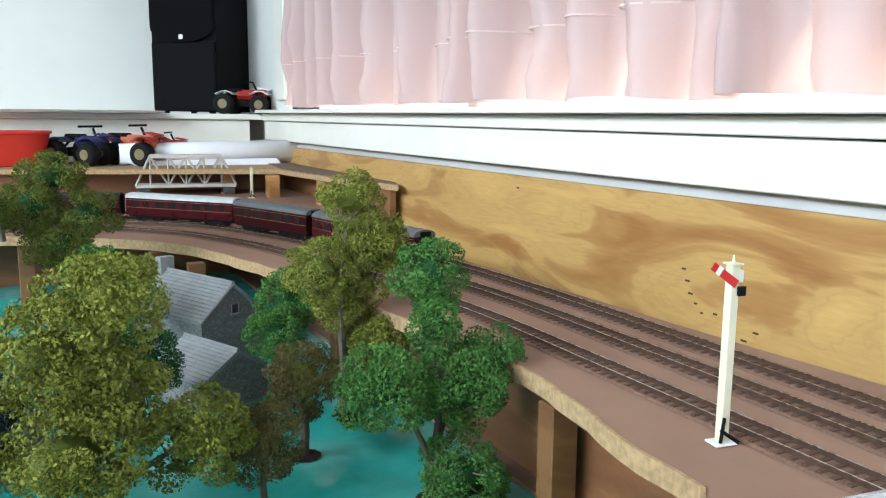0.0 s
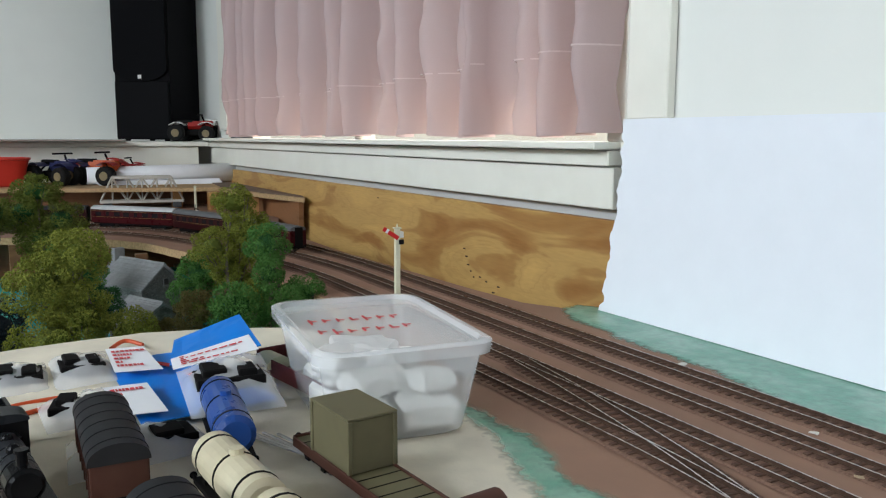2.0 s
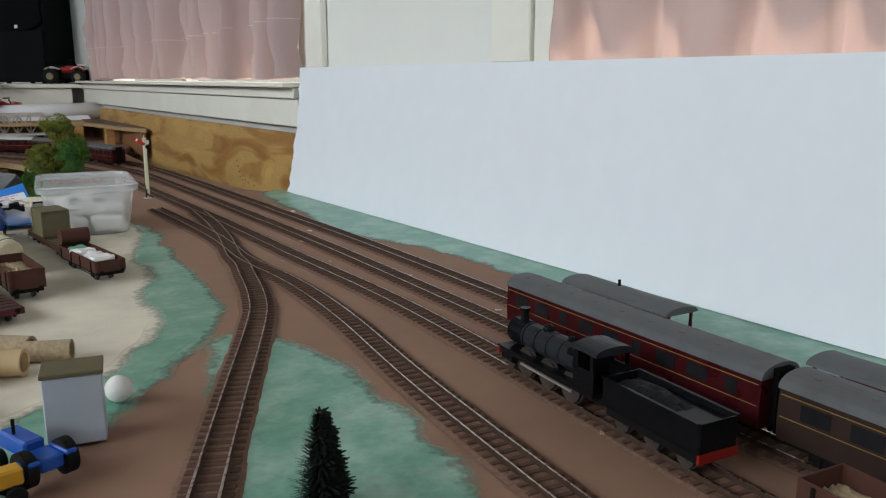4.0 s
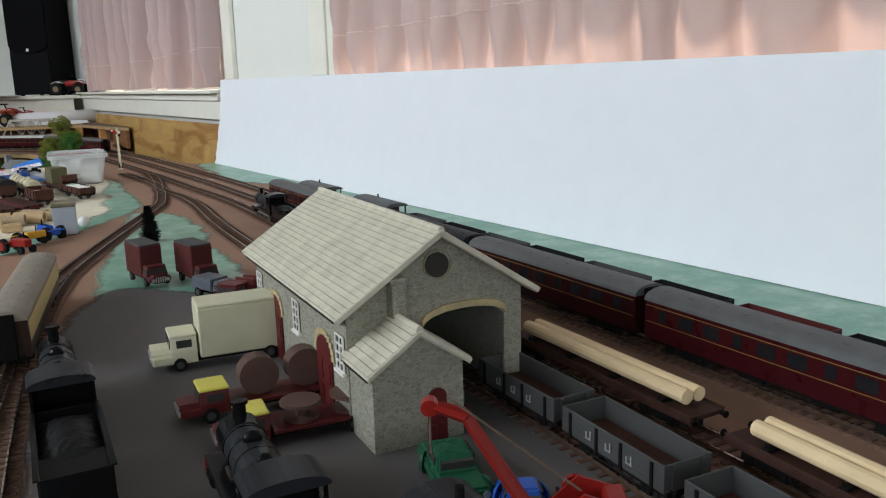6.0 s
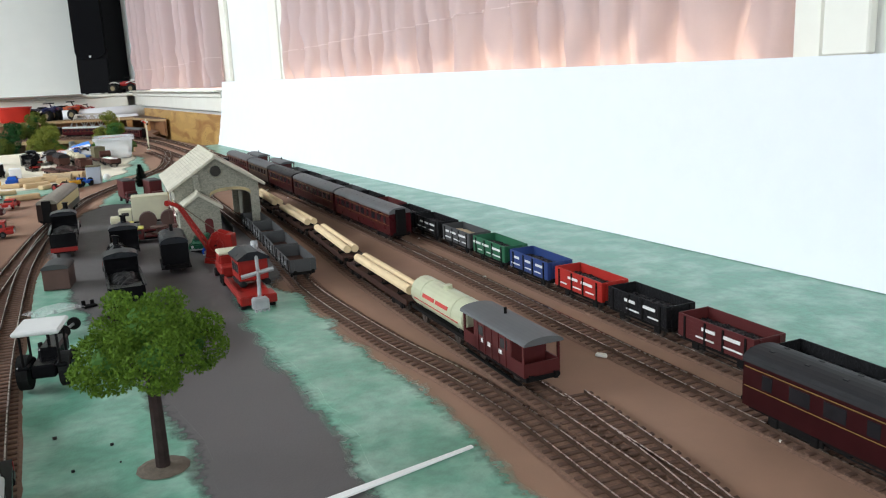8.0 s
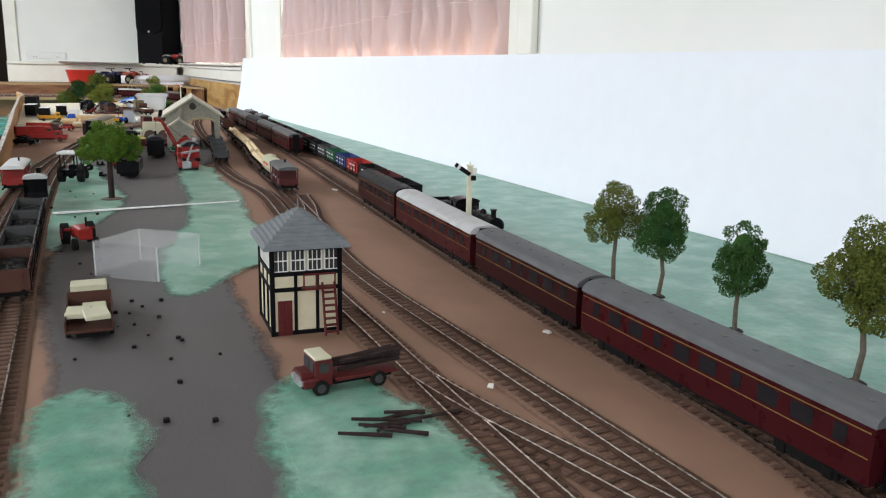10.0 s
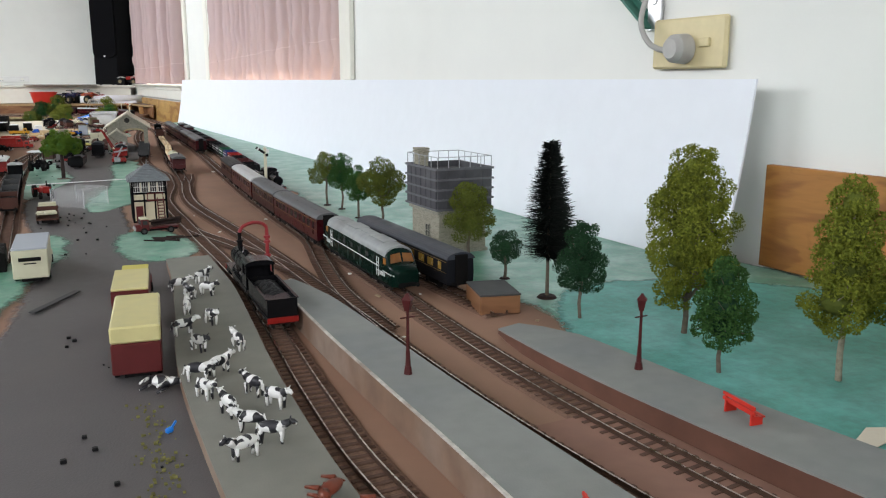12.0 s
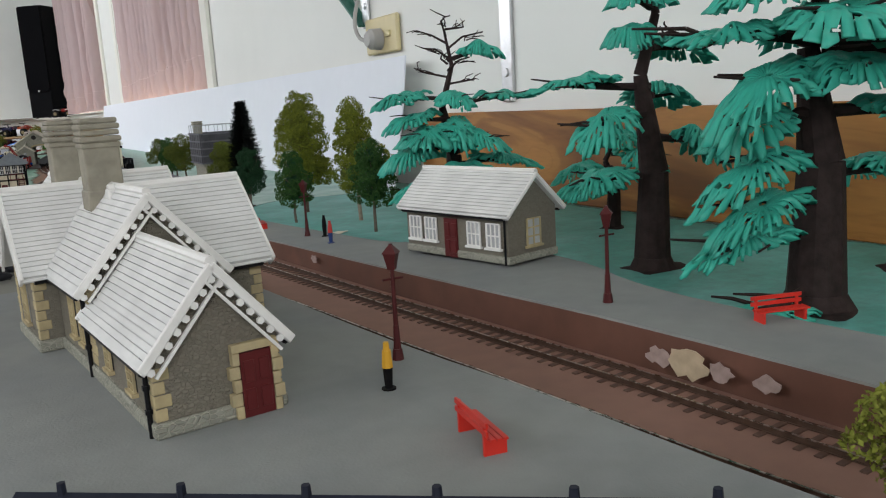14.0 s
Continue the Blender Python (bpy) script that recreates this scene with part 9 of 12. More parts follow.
for k in range(6):
    rnd = random.Random(k)
    bm = bmesh.new()
    rod(bm, (rnd.uniform(-0.008, 0.008), yc - bl * 0.40, 0.014 + 0.003 * (k % 3)), (rnd.uniform(-0.010, 0.010), yc + bl * 0.62, 0.015 + 0.004 * (k % 3)), 0.0017, None, 6)
    part("log", bm, M["barkdark"], r, "dark twig log")
for k in range(9):
    rnd = random.Random(40 + k)
    t = thing("twig", 0.045 + rnd.uniform(0, 0.055), -3.415 - rnd.uniform(0, 0.030), 0.005, rnd.uniform(60, 120), "dark fallen twig log beside the timber lorry", "twig", "fallen logs by the signal box")
    bm = bmesh.new()
    L = rnd.uniform(0.02, 0.045)
    rod(bm, (0, -L / 2, 0), (0.002, L / 2, 0.0006), 0.0016, 0.0011, 6)
    part("stem", bm, M["barkdark"], t)
lorry(-0.116, -3.566, 177, CREAM, CREAM, GRY, "cream box lorry with a silver-grey roof and lettering", "box", 0.158, 0.039, 0.045, 0.032, bars=C["frame"])
lorry(-0.022, -3.800, 172, M["maroon"], M["maroon"], C["primrose"], "maroon lorry with a cream box roof on the yard road", "box", 0.205, 0.034, 0.046, 0.031, "maroon and cream lorries", cab_roof=C["yellowcab"], bars=C["yellowcab"], gap=0.055)
tr = thing("trailer_van", -0.040, -3.985, 0.0025, -8, "maroon trailer with a cream top on the yard road", "trailer", "maroon and cream lorries")
bm = bmesh.new()
box(bm, 0, 0, 0.008, 0.038, 0.105, 0.026, 0.001)
part("body", bm, M["maroon"], tr)
bm = bmesh.new()
box(bm, 0, 0, 0.0342, 0.0385, 0.106, 0.014, 0.0015)
part("top", bm, C["primrose"], tr, "cream upper part and roof")
road_wheels(tr, 0.100, 0.036, axles=(-0.32, 0.30))
bm = bmesh.new()
box(bm, 0, 0, 0.005, 0.020, 0.100, 0.0035)
part("chassis", bm, C["frame"], tr)
# black coal bunker box, stick, scraps
t = thing("coal_bunker", -0.172, -3.520, 0.002, 0, "black box of coal beside the outer track", "bunker")
bm = bmesh.new()
box(bm, 0, 0, 0, 0.048, 0.075, 0.026, 0.001)
part("body", bm, C["frame"], t)
bm = bmesh.new()
g = [[bm.verts.new((-0.022 + 0.044 * i / 12, -0.035 + 0.070 * j / 16, 0.0265 + 0.003 * noise.noise(Vector((i * 0.8, j * 0.8, 1))))) for i in range(13)] for j in range(17)]
for a, b in zip(g, g[1:]):
    for i in range(12):
        bm.faces.new((a[i], a[i + 1], b[i + 1], b[i]))
part("coal", bm, C["coal"], t)
t = thing("stick", -0.098, -3.742, 0.0036, -32, "flat grey metal strip lying on the yard", "strip")
bm = bmesh.new()
box(bm, 0, 0, 0, 0.008, 0.090, 0.0016, 0.0005)
part("strip", bm, C["wagongrey"], t)
# clear plastic display lid, standing on edge and catching the light
t = thing("display_case", -0.0290, -2.985, 0.003, -41, "clear plastic box standing on the yard floor", "plastic case")
for sx, sy, x, y in ((0.074, 0.0010, 0, -0.036), (0.074, 0.0010, 0, 0.036), (0.0010, 0.071, -0.0365, 0), (0.0010, 0.071, 0.0365, 0)):
    bm = bmesh.new()
    box(bm, x, y, 0, sx, sy, 0.034)
    part("wall", bm, M["clearbox"], t)
for s in (-1, 1):
    for e in (-1, 1):
        bm = bmesh.new()
        box(bm, s * 0.0365, e * 0.036, 0, 0.0016, 0.0016, 0.0345, 0.0003)
        part("corner", bm, M["film"], t)
bm = bmesh.new()
box(bm, 0, 0, 0.0345, 0.076, 0.074, 0.0009)
part("lid", bm, M["clearbox"], t)
# bright streak of sunlight on the ground, made as a thin white slab
t = thing("thin_strip", 0.018, -2.592, 0.0036, 6.5, "thin white strip standing in for a sunlight streak across the yard road", "plastic strip")
bm = bmesh.new()
slab(bm, [(-0.140, -0.0062), (0.125, -0.0016), (0.125, 0.0010), (-0.140, 0.0050)], 0, 0.0014)
part("strip", bm, M["sunstreak"], t)
# small black castings and a wheel pair dropped on the green ground
for k, (x, y, rz) in enumerate(((-0.035, -2.029, 20), (-0.039, -2.204, 70), (-0.087, -2.167, 40))):
    t = thing("casting", x, y, 0.0025, rz, "small black bracket casting dropped on green ground", "casting", "black castings on the green ground")
    bm = bmesh.new()
    box(bm, 0, 0, 0, 0.015, 0.010, 0.0025, 0.0005)
    box(bm, -0.005, 0.003, 0.002, 0.004, 0.003, 0.006, 0.0005)
    box(bm, 0.005, 0.003, 0.002, 0.004, 0.003, 0.005, 0.0005)
    part("bracket", bm, C["frame"], t)
t = thing("wheel_pair", -0.064, -2.126, 0.0025, 65, "loose black wheel pair dropped on green ground", "wheels")
for s in (-1, 1):
    bm = bmesh.new()
    rod(bm, (s * 0.0120, 0, 0.0065), (s * 0.0160, 0, 0.0065), 0.0064, None, 16)
    part("wheel", bm, C["frame"], t)
bm = bmesh.new()
rod(bm, (-0.014, 0, 0.0065), (0.014, 0, 0.0065), 0.0014, None, 8)
part("axle", bm, M["silver"], t)
# plastic bag and scraps
t = thing("plastic_bag", -0.072, -2.035, 0.0025, 30, "clear plastic bag lying on green ground", "bag")
bm = bmesh.new()
g = [[bm.verts.new((-0.026 + 0.052 * i / 10, -0.020 + 0.040 * j / 8, 0.004 + 0.006 * abs(noise.noise(Vector((i * 0.7, j * 0.7, 9)))) * (1 if 0 < i < 10 else 0.2))) for i in range(11)] for j in range(9)]
for a, b in zip(g, g[1:]):
    for i in range(10):
        bm.faces.new((a[i], a[i + 1], b[i + 1], b[i]))
part("film", bm, M["film"], t)
rnd = random.Random(99)
pl = []
for k in range(60):
    a, b = rnd.choice(((-0.08, -2.55), (-0.06, -3.05), (-0.07, -4.0), (-0.03, -3.3), (0.05, -3.45), (-0.08, -4.3)))
    pl.append((a + rnd.gauss(0, 0.02), b + rnd.gauss(0, 0.11), rnd.uniform(0.0008, 0.0026)))
bm = bmesh.new()
for x, y, s in pl:
    box(bm, x, y, 0.0024, s * 1.6, s * 1.6, s, s * 0.2, None)
ob = link("grit", bm, C["coal"])
tagged(ob, "scattered black coal grit on the yard floor", "grit", kind="stuff")
# ---------------------------------------------------------------- platforms
def platform(name, pts, z, mat, label, edge=True, z0=0.0004, face="face"):
    bm = bmesh.new()
    line = [(p.x, p.y) for p in curve_points(pts, 0.03, closed=True)] if len(pts) > 30 else pts
    slab(bm, line, z0, z - 0.0016)
    tagged(link(name + "_body", bm, M[face]), "brown platform side wall", kind="structure")
    bm = bmesh.new()
    slab(bm, line, z - 0.0016, z)
    return tagged(link(name, bm, mat), label, kind="structure")


def smooth_side(pts, step=0.03):
    return [(p.x, p.y) for p in curve_points(pts, step)]


COWZ = 0.013
left = smooth_side([(0.038, -3.612), (0.028, -3.72), (0.004, -3.90), (-0.016, -4.03), (-0.026, -4.20), (-0.030, -4.40), (-0.031, -4.556)])
right = smooth_side([(0.0925, -3.614), (0.091, -3.66), (0.086, -3.78), (0.074, -3.90), (0.060, -4.02), (0.050, -4.12), (0.041, -4.25), (0.037, -4.40), (0.030, -4.556)])
platform("platform_cattle", left + right[::-1], COWZ, M["plat"], "grey cattle dock platform")
mid_left = smooth_side([(0.124, -3.845), (0.114, -3.935), (0.108, -4.06), (0.105, -4.19), (0.103, -4.30), (0.096, -4.44), (0.080, -4.50), (0.034, -4.565), (-0.033, -4.568)])
station_w = smooth_side([(-0.034, -4.60), (-0.030, -4.80), (-0.012, -5.00), (0.010, -5.30), (0.03, -6.0)])
mid_right = smooth_side([(0.140, -3.845), (0.153, -3.93), (0.155, -4.10), (0.156, -4.25), (0.164, -4.45), (0.183, -4.61), (0.196, -4.74), (0.204, -4.832), (0.211, -4.901), (0.218, -4.952), (0.225, -4.995), (0.2305, -5.040), (0.237, -5.110), (0.250, -5.20), (0.262, -5.27), (0.335, -6.0)])
platform("platform_station", mid_left + station_w + mid_right[::-1], PLZ, M["platblue"], "blue-grey station platform")
bm = bmesh.new()
for side in (mid_left[:-2],):
    for a, b in zip(side, side[1:]):
        d = Vector((b[0] - a[0], b[1] - a[1], 0)).normalized()
        n = Vector((-d.y, d.x, 0)) * 0.0012
        z = PLZ + 0.0006
        vs = [bm.verts.new(Vector((*p, z)) + q) for p, q in ((a, -n), (b, -n), (b, n), (a, n))]
        lo = [bm.verts.new(v.co - Vector((0, 0, 0.0012))) for v in vs]
        bm.faces.new(vs)
        for i in range(4):
            bm.faces.new((vs[i], lo[i], lo[(i + 1) % 4], vs[(i + 1) % 4]))
tagged(link("platform_coping", bm, M["coping"]), "worn pale platform edging", kind="structure")
# pinkish strip of ground between the platform track and the main line
strip_in = smooth_side([(0.192, -4.25), (0.205, -4.42), (0.2195, -4.60), (0.2345, -4.72), (0.2475, -4.84), (0.2605, -4.94), (0.2735, -5.05), (0.2835, -5.12), (0.3035, -5.25), (0.378, -6.0)])
strip_out = smooth_side([(0.262, -4.25), (0.276, -4.42), (0.291, -4.58), (0.304, -4.70), (0.331, -4.935), (0.345, -5.08), (0.364, -5.30), (0.428, -6.0)])
bm = bmesh.new()
slab(bm, strip_in + strip_out[::-1], 0.0006, 0.0020)
M["strip"] = material("pinkish_brown_strip", (0.27, 0.150, 0.112), 0.8, vary=0.08, scale=60, dirt=(0.21, 0.115, 0.085), dirt_amount=0.5, dirt_scale=12)
tagged(link("platform_strip", bm, M["strip"]), "pinkish brown ground under the main line by the station", kind="structure")
PR = 0.026
r_left = smooth_side([(0.283, -4.05), (0.271, -4.11), (0.268, -4.22), (0.272, -4.32), (0.283, -4.45), (0.307, -4.70), (0.333, -4.93), (0.347, -5.08), (0.366, -5.30), (0.45, -6.2)])
r_right = smooth_side([(0.312, -4.04), (0.330, -4.12), (0.336, -4.30), (0.350, -4.45), (0.372, -4.58), (0.432, -4.64), (0.432, -4.80), (0.415, -4.86), (0.405, -4.94), (0.418, -5.08), (0.45, -5.30), (0.55, -6.2)])


def ramp(y):
    """Height of the far platform, which climbs towards the station."""
    knots = ((-4.03, 0.003), (-4.10, 0.012), (-4.30, 0.017), (-4.45, 0.020), (-4.93, 0.026), (-9.0, 0.026))
    for (a, p), (b, q) in zip(knots, knots[1:]):
        if y >= b:
            return p + (q - p) * min(max((a - y) / (a - b), 0.0), 1.0)
    return 0.026


far = platform("platform_far", r_left + r_right[::-1], PR, M["platblue"], "blue-grey far platform climbing to the station", face="face_far")
for ob in (far, bpy.data.objects["platform_far_body"]):
    for v in ob.data.vertices:
        if v.co.z > 0.01:
            v.co.z = ramp(v.co.y) - (PR - v.co.z)
# grass bank behind the far platform, level with it
patch("ground_platform_grass", [(0.334, -4.14), (0.38, -4.03), (0.45, -3.96), (0.56, -3.97), (0.66, -4.05), (0.722, -4.2), (0.722, -4.6), (0.722, -5.0), (0.722, -5.6), (0.72, -6.6), (0.52, -6.6), (0.44, -5.30), (0.41, -5.08), (0.40, -4.94), (0.42, -4.84), (0.43, -4.66), (0.37, -4.56), (0.345, -4.42), (0.332, -4.28)], 0.0045, M["tealgrass"], 0.008, 0.02)
# buffer stop block at the saloon coach's end
t = thing("buffer_stop", 0.326, -3.966, 0.0006, -15, "brown timber buffer stop block with a grey top", "buffer stop")
bm = bmesh.new()
box(bm, 0, 0, 0, 0.044, 0.062, 0.020, 0.001)
part("block", bm, M["plydark"], t)
bm = bmesh.new()
box(bm, 0, 0, 0.0201, 0.045, 0.063, 0.002, 0.0005)
part("top", bm, C["wagongrey"], t)


# platform lamps
M["lampred"] = material("maroon_lamp_paint", (0.07, 0.013, 0.013), 0.4, vary=0.1)
def lamp_post(x, y, z, label="maroon gas lamp post on the platform", h=0.063):
    root = thing("lamp_post", x, y, z, 0, label, "lamp post", "maroon platform lamps")
    bm = bmesh.new()
    rod(bm, (0, 0, 0), (0, 0, 0.006), 0.0034, 0.0026, 8)
    rod(bm, (0, 0, 0.006), (0, 0, h * 0.30), 0.0022, 0.0016, 8)
    rod(bm, (0, 0, h * 0.30), (0, 0, h * 0.78), 0.0014, 0.0011, 8)
    rod(bm, (-0.006, 0, h * 0.70), (0.006, 0, h * 0.70), 0.0006, None, 5)
    part("post", bm, M["lampred"], root)
    bm = bmesh.new()
    rod(bm, (0, 0, h * 0.78), (0, 0, h * 0.92), 0.0026, 0.0048, 4)
    ln = part("lantern", bm, M["lampred"], root)
    bm = bmesh.new()
    rod(bm, (0, 0, h * 0.92), (0, 0, h * 0.985), 0.0056, 0.0014, 4)
    rod(bm, (0, 0, h * 0.985), (0, 0, h), 0.0012, 0.0010, 6)
    part("cap", bm, M["lampred"], ln)
    return root


for x, y, z in ((0.130, -4.172, PLZ), (0.312, -4.220, ramp(-4.22)), (0.322, -4.455, ramp(-4.455)), (0.358, -4.914, PR), (0.198, -4.930, PLZ)):
    lamp_post(x, y, z)

M["benchred"] = material("bright_red_bench", (0.62, 0.035, 0.022), 0.4, vary=0.05)
def bench(x, y, z, rz, label="bright red platform bench"):
    root = thing("bench", x, y, z, rz, label, "bench", "red platform benches")
    for k in range(3):
        bm = bmesh.new()
        box(bm, 0, -0.001 + k * 0.0026, 0.0062, 0.032, 0.0020, 0.0010)
        part("seat_slat", bm, M["benchred"], root)
    for k in range(2):
        bm = bmesh.new()
        box(bm, 0, 0.0068, 0.0085 + k * 0.0034, 0.032, 0.0010, 0.0022)
        part("back_slat", bm, M["benchred"], root)
    for s in (-1, 1):
        bm = bmesh.new()
        box(bm, s * 0.0130, 0.002, 0.0, 0.0014, 0.0085, 0.0062)
        box(bm, s * 0.0130, 0.0066, 0.0, 0.0014, 0.0014, 0.0140)
        part("leg", bm, M["benchred"], root)
    return root


bench(0.310, -4.332, ramp(-4.332), 82)
bench(0.126, -4.414, PLZ, 75)
bench(0.402, -5.012, PR, -18, "bright red platform bench below the cedar")
bench(0.180, -5.046, PLZ, 81, "bright red platform bench beside the track")

# low clutter: fallen signal parts, papers
t = thing("scrap", 0.385, -4.375, 0.005, 20, "torn cream paper scrap on the green ground", "paper scrap")
bm = bmesh.new()
slab(bm, [(-0.02, -0.006), (0.0, -0.010), (0.022, -0.002), (0.012, 0.008), (-0.014, 0.007)], 0, 0.0006)
part("sheet", bm, M["cream"], t)
M["peeled"] = material("peeled_tan_wall", (0.46, 0.36, 0.24), 0.85, vary=0.15, scale=120)
M["undercoat"] = material("pale_undercoat", (0.34, 0.25, 0.22), 0.85, vary=0.2, scale=150)
rnd = random.Random(41)
for x, y, size, mat in ((0.3365, -5.006, 0.0135, "peeled"), (0.3340, -4.988, 0.0085, "undercoat"), (0.3390, -5.026, 0.0075, "undercoat"), (0.3425, -5.052, 0.0070, "undercoat"), (0.2935, -4.560, 0.0060, "undercoat"), (0.2900, -4.470, 0.0060, "undercoat")):
    t = thing("peeled_patch", x - 0.0045, y, 0.0140, 97, "peeled pale patch on the platform wall", "peeled patch", "peeled wall patches", rx=90)
    bm = bmesh.new()
    slab(bm, [(size * rnd.uniform(0.7, 1.25) * math.cos(i * 0.3927), size * 0.62 * rnd.uniform(0.6, 1.3) * math.sin(i * 0.3927)) for i in range(16)], 0, 0.0006)
    part("flake", bm, M[mat], t)

# cattle and horses: one plain mesh each, with painted patches as material
def patched(name, a, b, scale):
    m = bpy.data.materials.new(name)
    m.use_nodes = True
    nt = m.node_tree
    bs = nt.nodes["Principled BSDF"]
    bs.inputs["Roughness"].default_value = 0.45
    co = nt.nodes.new("ShaderNodeTexCoord")
    oi = nt.nodes.new("ShaderNodeObjectInfo")
    ad = nt.nodes.new("ShaderNodeVectorMath")
    ad.operation = "ADD"
    nt.links.new(co.outputs["Object"], ad.inputs[0])
    nt.links.new(oi.outputs["Random"], ad.inputs[1])
    n = nt.nodes.new("ShaderNodeTexNoise")
    n.inputs["Scale"].default_value, n.inputs["Detail"].default_value = scale, 1
    nt.links.new(ad.outputs[0], n.inputs["Vector"])
    cr = nt.nodes.new("ShaderNodeValToRGB")
    cr.color_ramp.elements[0].position, cr.color_ramp.elements[0].color = 0.510, (*a, 1)
    cr.color_ramp.elements[1].position, cr.color_ramp.elements[1].color = 0.530, (*b, 1)
    nt.links.new(n.outputs["Fac"], cr.inputs[0])
    nt.links.new(cr.outputs[0], bs.inputs["Base Color"])
    return m


M["cow"] = patched("black_and_white_plastic", (0.80, 0.80, 0.78), (0.02, 0.02, 0.025), 95)
M["horse"] = material("red_brown_plastic", (0.17, 0.042, 0.022), 0.35, vary=0.12, scale=200)
M["darkhorse"] = material("black_plastic_figure", (0.022, 0.022, 0.026), 0.35, vary=0.12, scale=200)


def beast_mesh(name, mat, neck):
    """Small plastic farm figure as one joined mesh: barrel, neck, head, four legs and a tail."""
    bm = bmesh.new()
    v = bmesh.ops.create_icosphere(bm, subdivisions=2, radius=1)["verts"]
    bmesh.ops.transform(bm, matrix=Matrix.Translation((0, 0, 0.0135)) @ Matrix.Diagonal((0.0048, 0.0120, 0.0056, 1)), verts=v)
    rod(bm, (0, -0.0090, 0.0150), (0, -0.0150, 0.0165 + neck), 0.0042, 0.0026, 8)
    v = bmesh.ops.create_icosphere(bm, subdivisions=1, radius=1)["verts"]
    bmesh.ops.transform(bm, matrix=Matrix.Translation((0, -0.0175, 0.0165 + neck)) @ Matrix.Rotation(0.5, 4, "X") @ Matrix.Diagonal((0.0024, 0.0046, 0.0026, 1)), verts=v)
    for s in (-1, 1):
        rod(bm, (s * 0.0016, -0.0150, 0.0185 + neck), (s * 0.0038, -0.0150, 0.0200 + neck), 0.0008, 0.0004, 5)
        for y in (-0.0082, 0.0086):
            rod(bm, (s * 0.0030, y, 0.0110), (s * 0.0028, y + 0.0006 * s, 0.0), 0.0019, 0.0011, 6)
    rod(bm, (0, 0.0115, 0.0165), (0, 0.0135, 0.0070), 0.0007, 0.0010, 5)
    me = bpy.data.meshes.new(name)
    bm.to_mesh(me)
    bm.free()
    me.materials.append(mat)
    me.polygons.foreach_set("use_smooth", [True] * len(me.polygons))
    return me


COW, HORSE, DARK = beast_mesh("cow", M["cow"], 0.002), beast_mesh("horse", M["horse"], 0.006), beast_mesh("horse", M["darkhorse"], 0.006)
rnd = random.Random(6)
for x, y, turn in ((0.025, -3.792, 85), (0.056, -3.762, 120), (0.031, -3.827, 200), (0.050, -3.822, 40), (0.018, -3.884, 170), (0.032, -3.932, 15), (0.002, -3.955, 95), (0.006, -4.008, 25), (0.038, -4.018, 190), (-0.008, -4.080, 70), (0.010, -4.072, 115), (-0.010, -4.118, 20), (0.024, -4.128, 205), (0.032, -4.158, 30), (-0.001, -4.158, 195), (0.006, -4.192, 235), (0.014, -4.214, 60), (-0.007, -4.228, 285)):
    ob = new("toy_cow", COW)
    ob.matrix_basis = pose(x, y, COWZ, 0, 0, turn) @ Matrix.Scale(0.80, 4)
    tagged(ob, "black and white plastic toy cow on the cattle dock", "toy animal", "toy cows")
for x, y, me, word in ((0.018, -4.288, HORSE, "red-brown"), (0.030, -4.320, HORSE, "red-brown"), (-0.004, -4.350, HORSE, "red-brown"), (0.024, -4.362, HORSE, "red-brown"), (0.022, -4.395, DARK, "black"), (0.016, -4.425, DARK, "black"), (0.034, -4.382, DARK, "black")):
    ob = new("toy_horse", me)
    ob.matrix_basis = pose(x, y, COWZ + 0.0040, 0, 82, rnd.uniform(200, 330)) @ Matrix.Scale(0.86, 4)
    tagged(ob, word + " plastic toy horse lying on its side", "toy animal", "toy horses")
ob = new("toy_cow", COW)
ob.matrix_basis = pose(-0.043, -4.063, 0.0065, 0, 82, 40)
tagged(ob, "white plastic toy cow lying on the road", "toy animal", "toy cows")
# red water crane
wc = thing("water_crane", 0.150, -3.700, 0.0008, 20, "red railway water crane with a hooked arm", "water crane")
M["pinkred"] = material("faded_red_paint", (0.34, 0.045, 0.05), 0.4, vary=0.1)
bm = bmesh.new()
rod(bm, (0, 0, 0), (0, 0, 0.010), 0.0055, 0.0040, 10)
rod(bm, (0, 0, 0.010), (0, 0, 0.058), 0.0026, 0.0022, 10)
for z in (0.022, 0.040, 0.046):
    rod(bm, (0, 0, z), (0, 0, z + 0.003), 0.0042, None, 10)
part("column", bm, M["pinkred"], wc)
bm = bmesh.new()
pts = [Vector((0, 0, 0.058))] + [Vector((-0.020 + 0.020 * math.cos(a), 0, 0.058 + 0.010 * math.sin(a))) for a in [i * math.pi / 8 for i in range(1, 9)]]
for a, b in zip(pts, pts[1:]):
    rod(bm, a, b, 0.0022, None, 8)
part("arm", bm, M["pinkred"], wc)
bm = bmesh.new()
rod(bm, pts[-1], pts[-1] - Vector((0, 0, 0.030)), 0.0024, 0.0020, 8)
part("hose", bm, C["frame"], wc, "black leather hose")


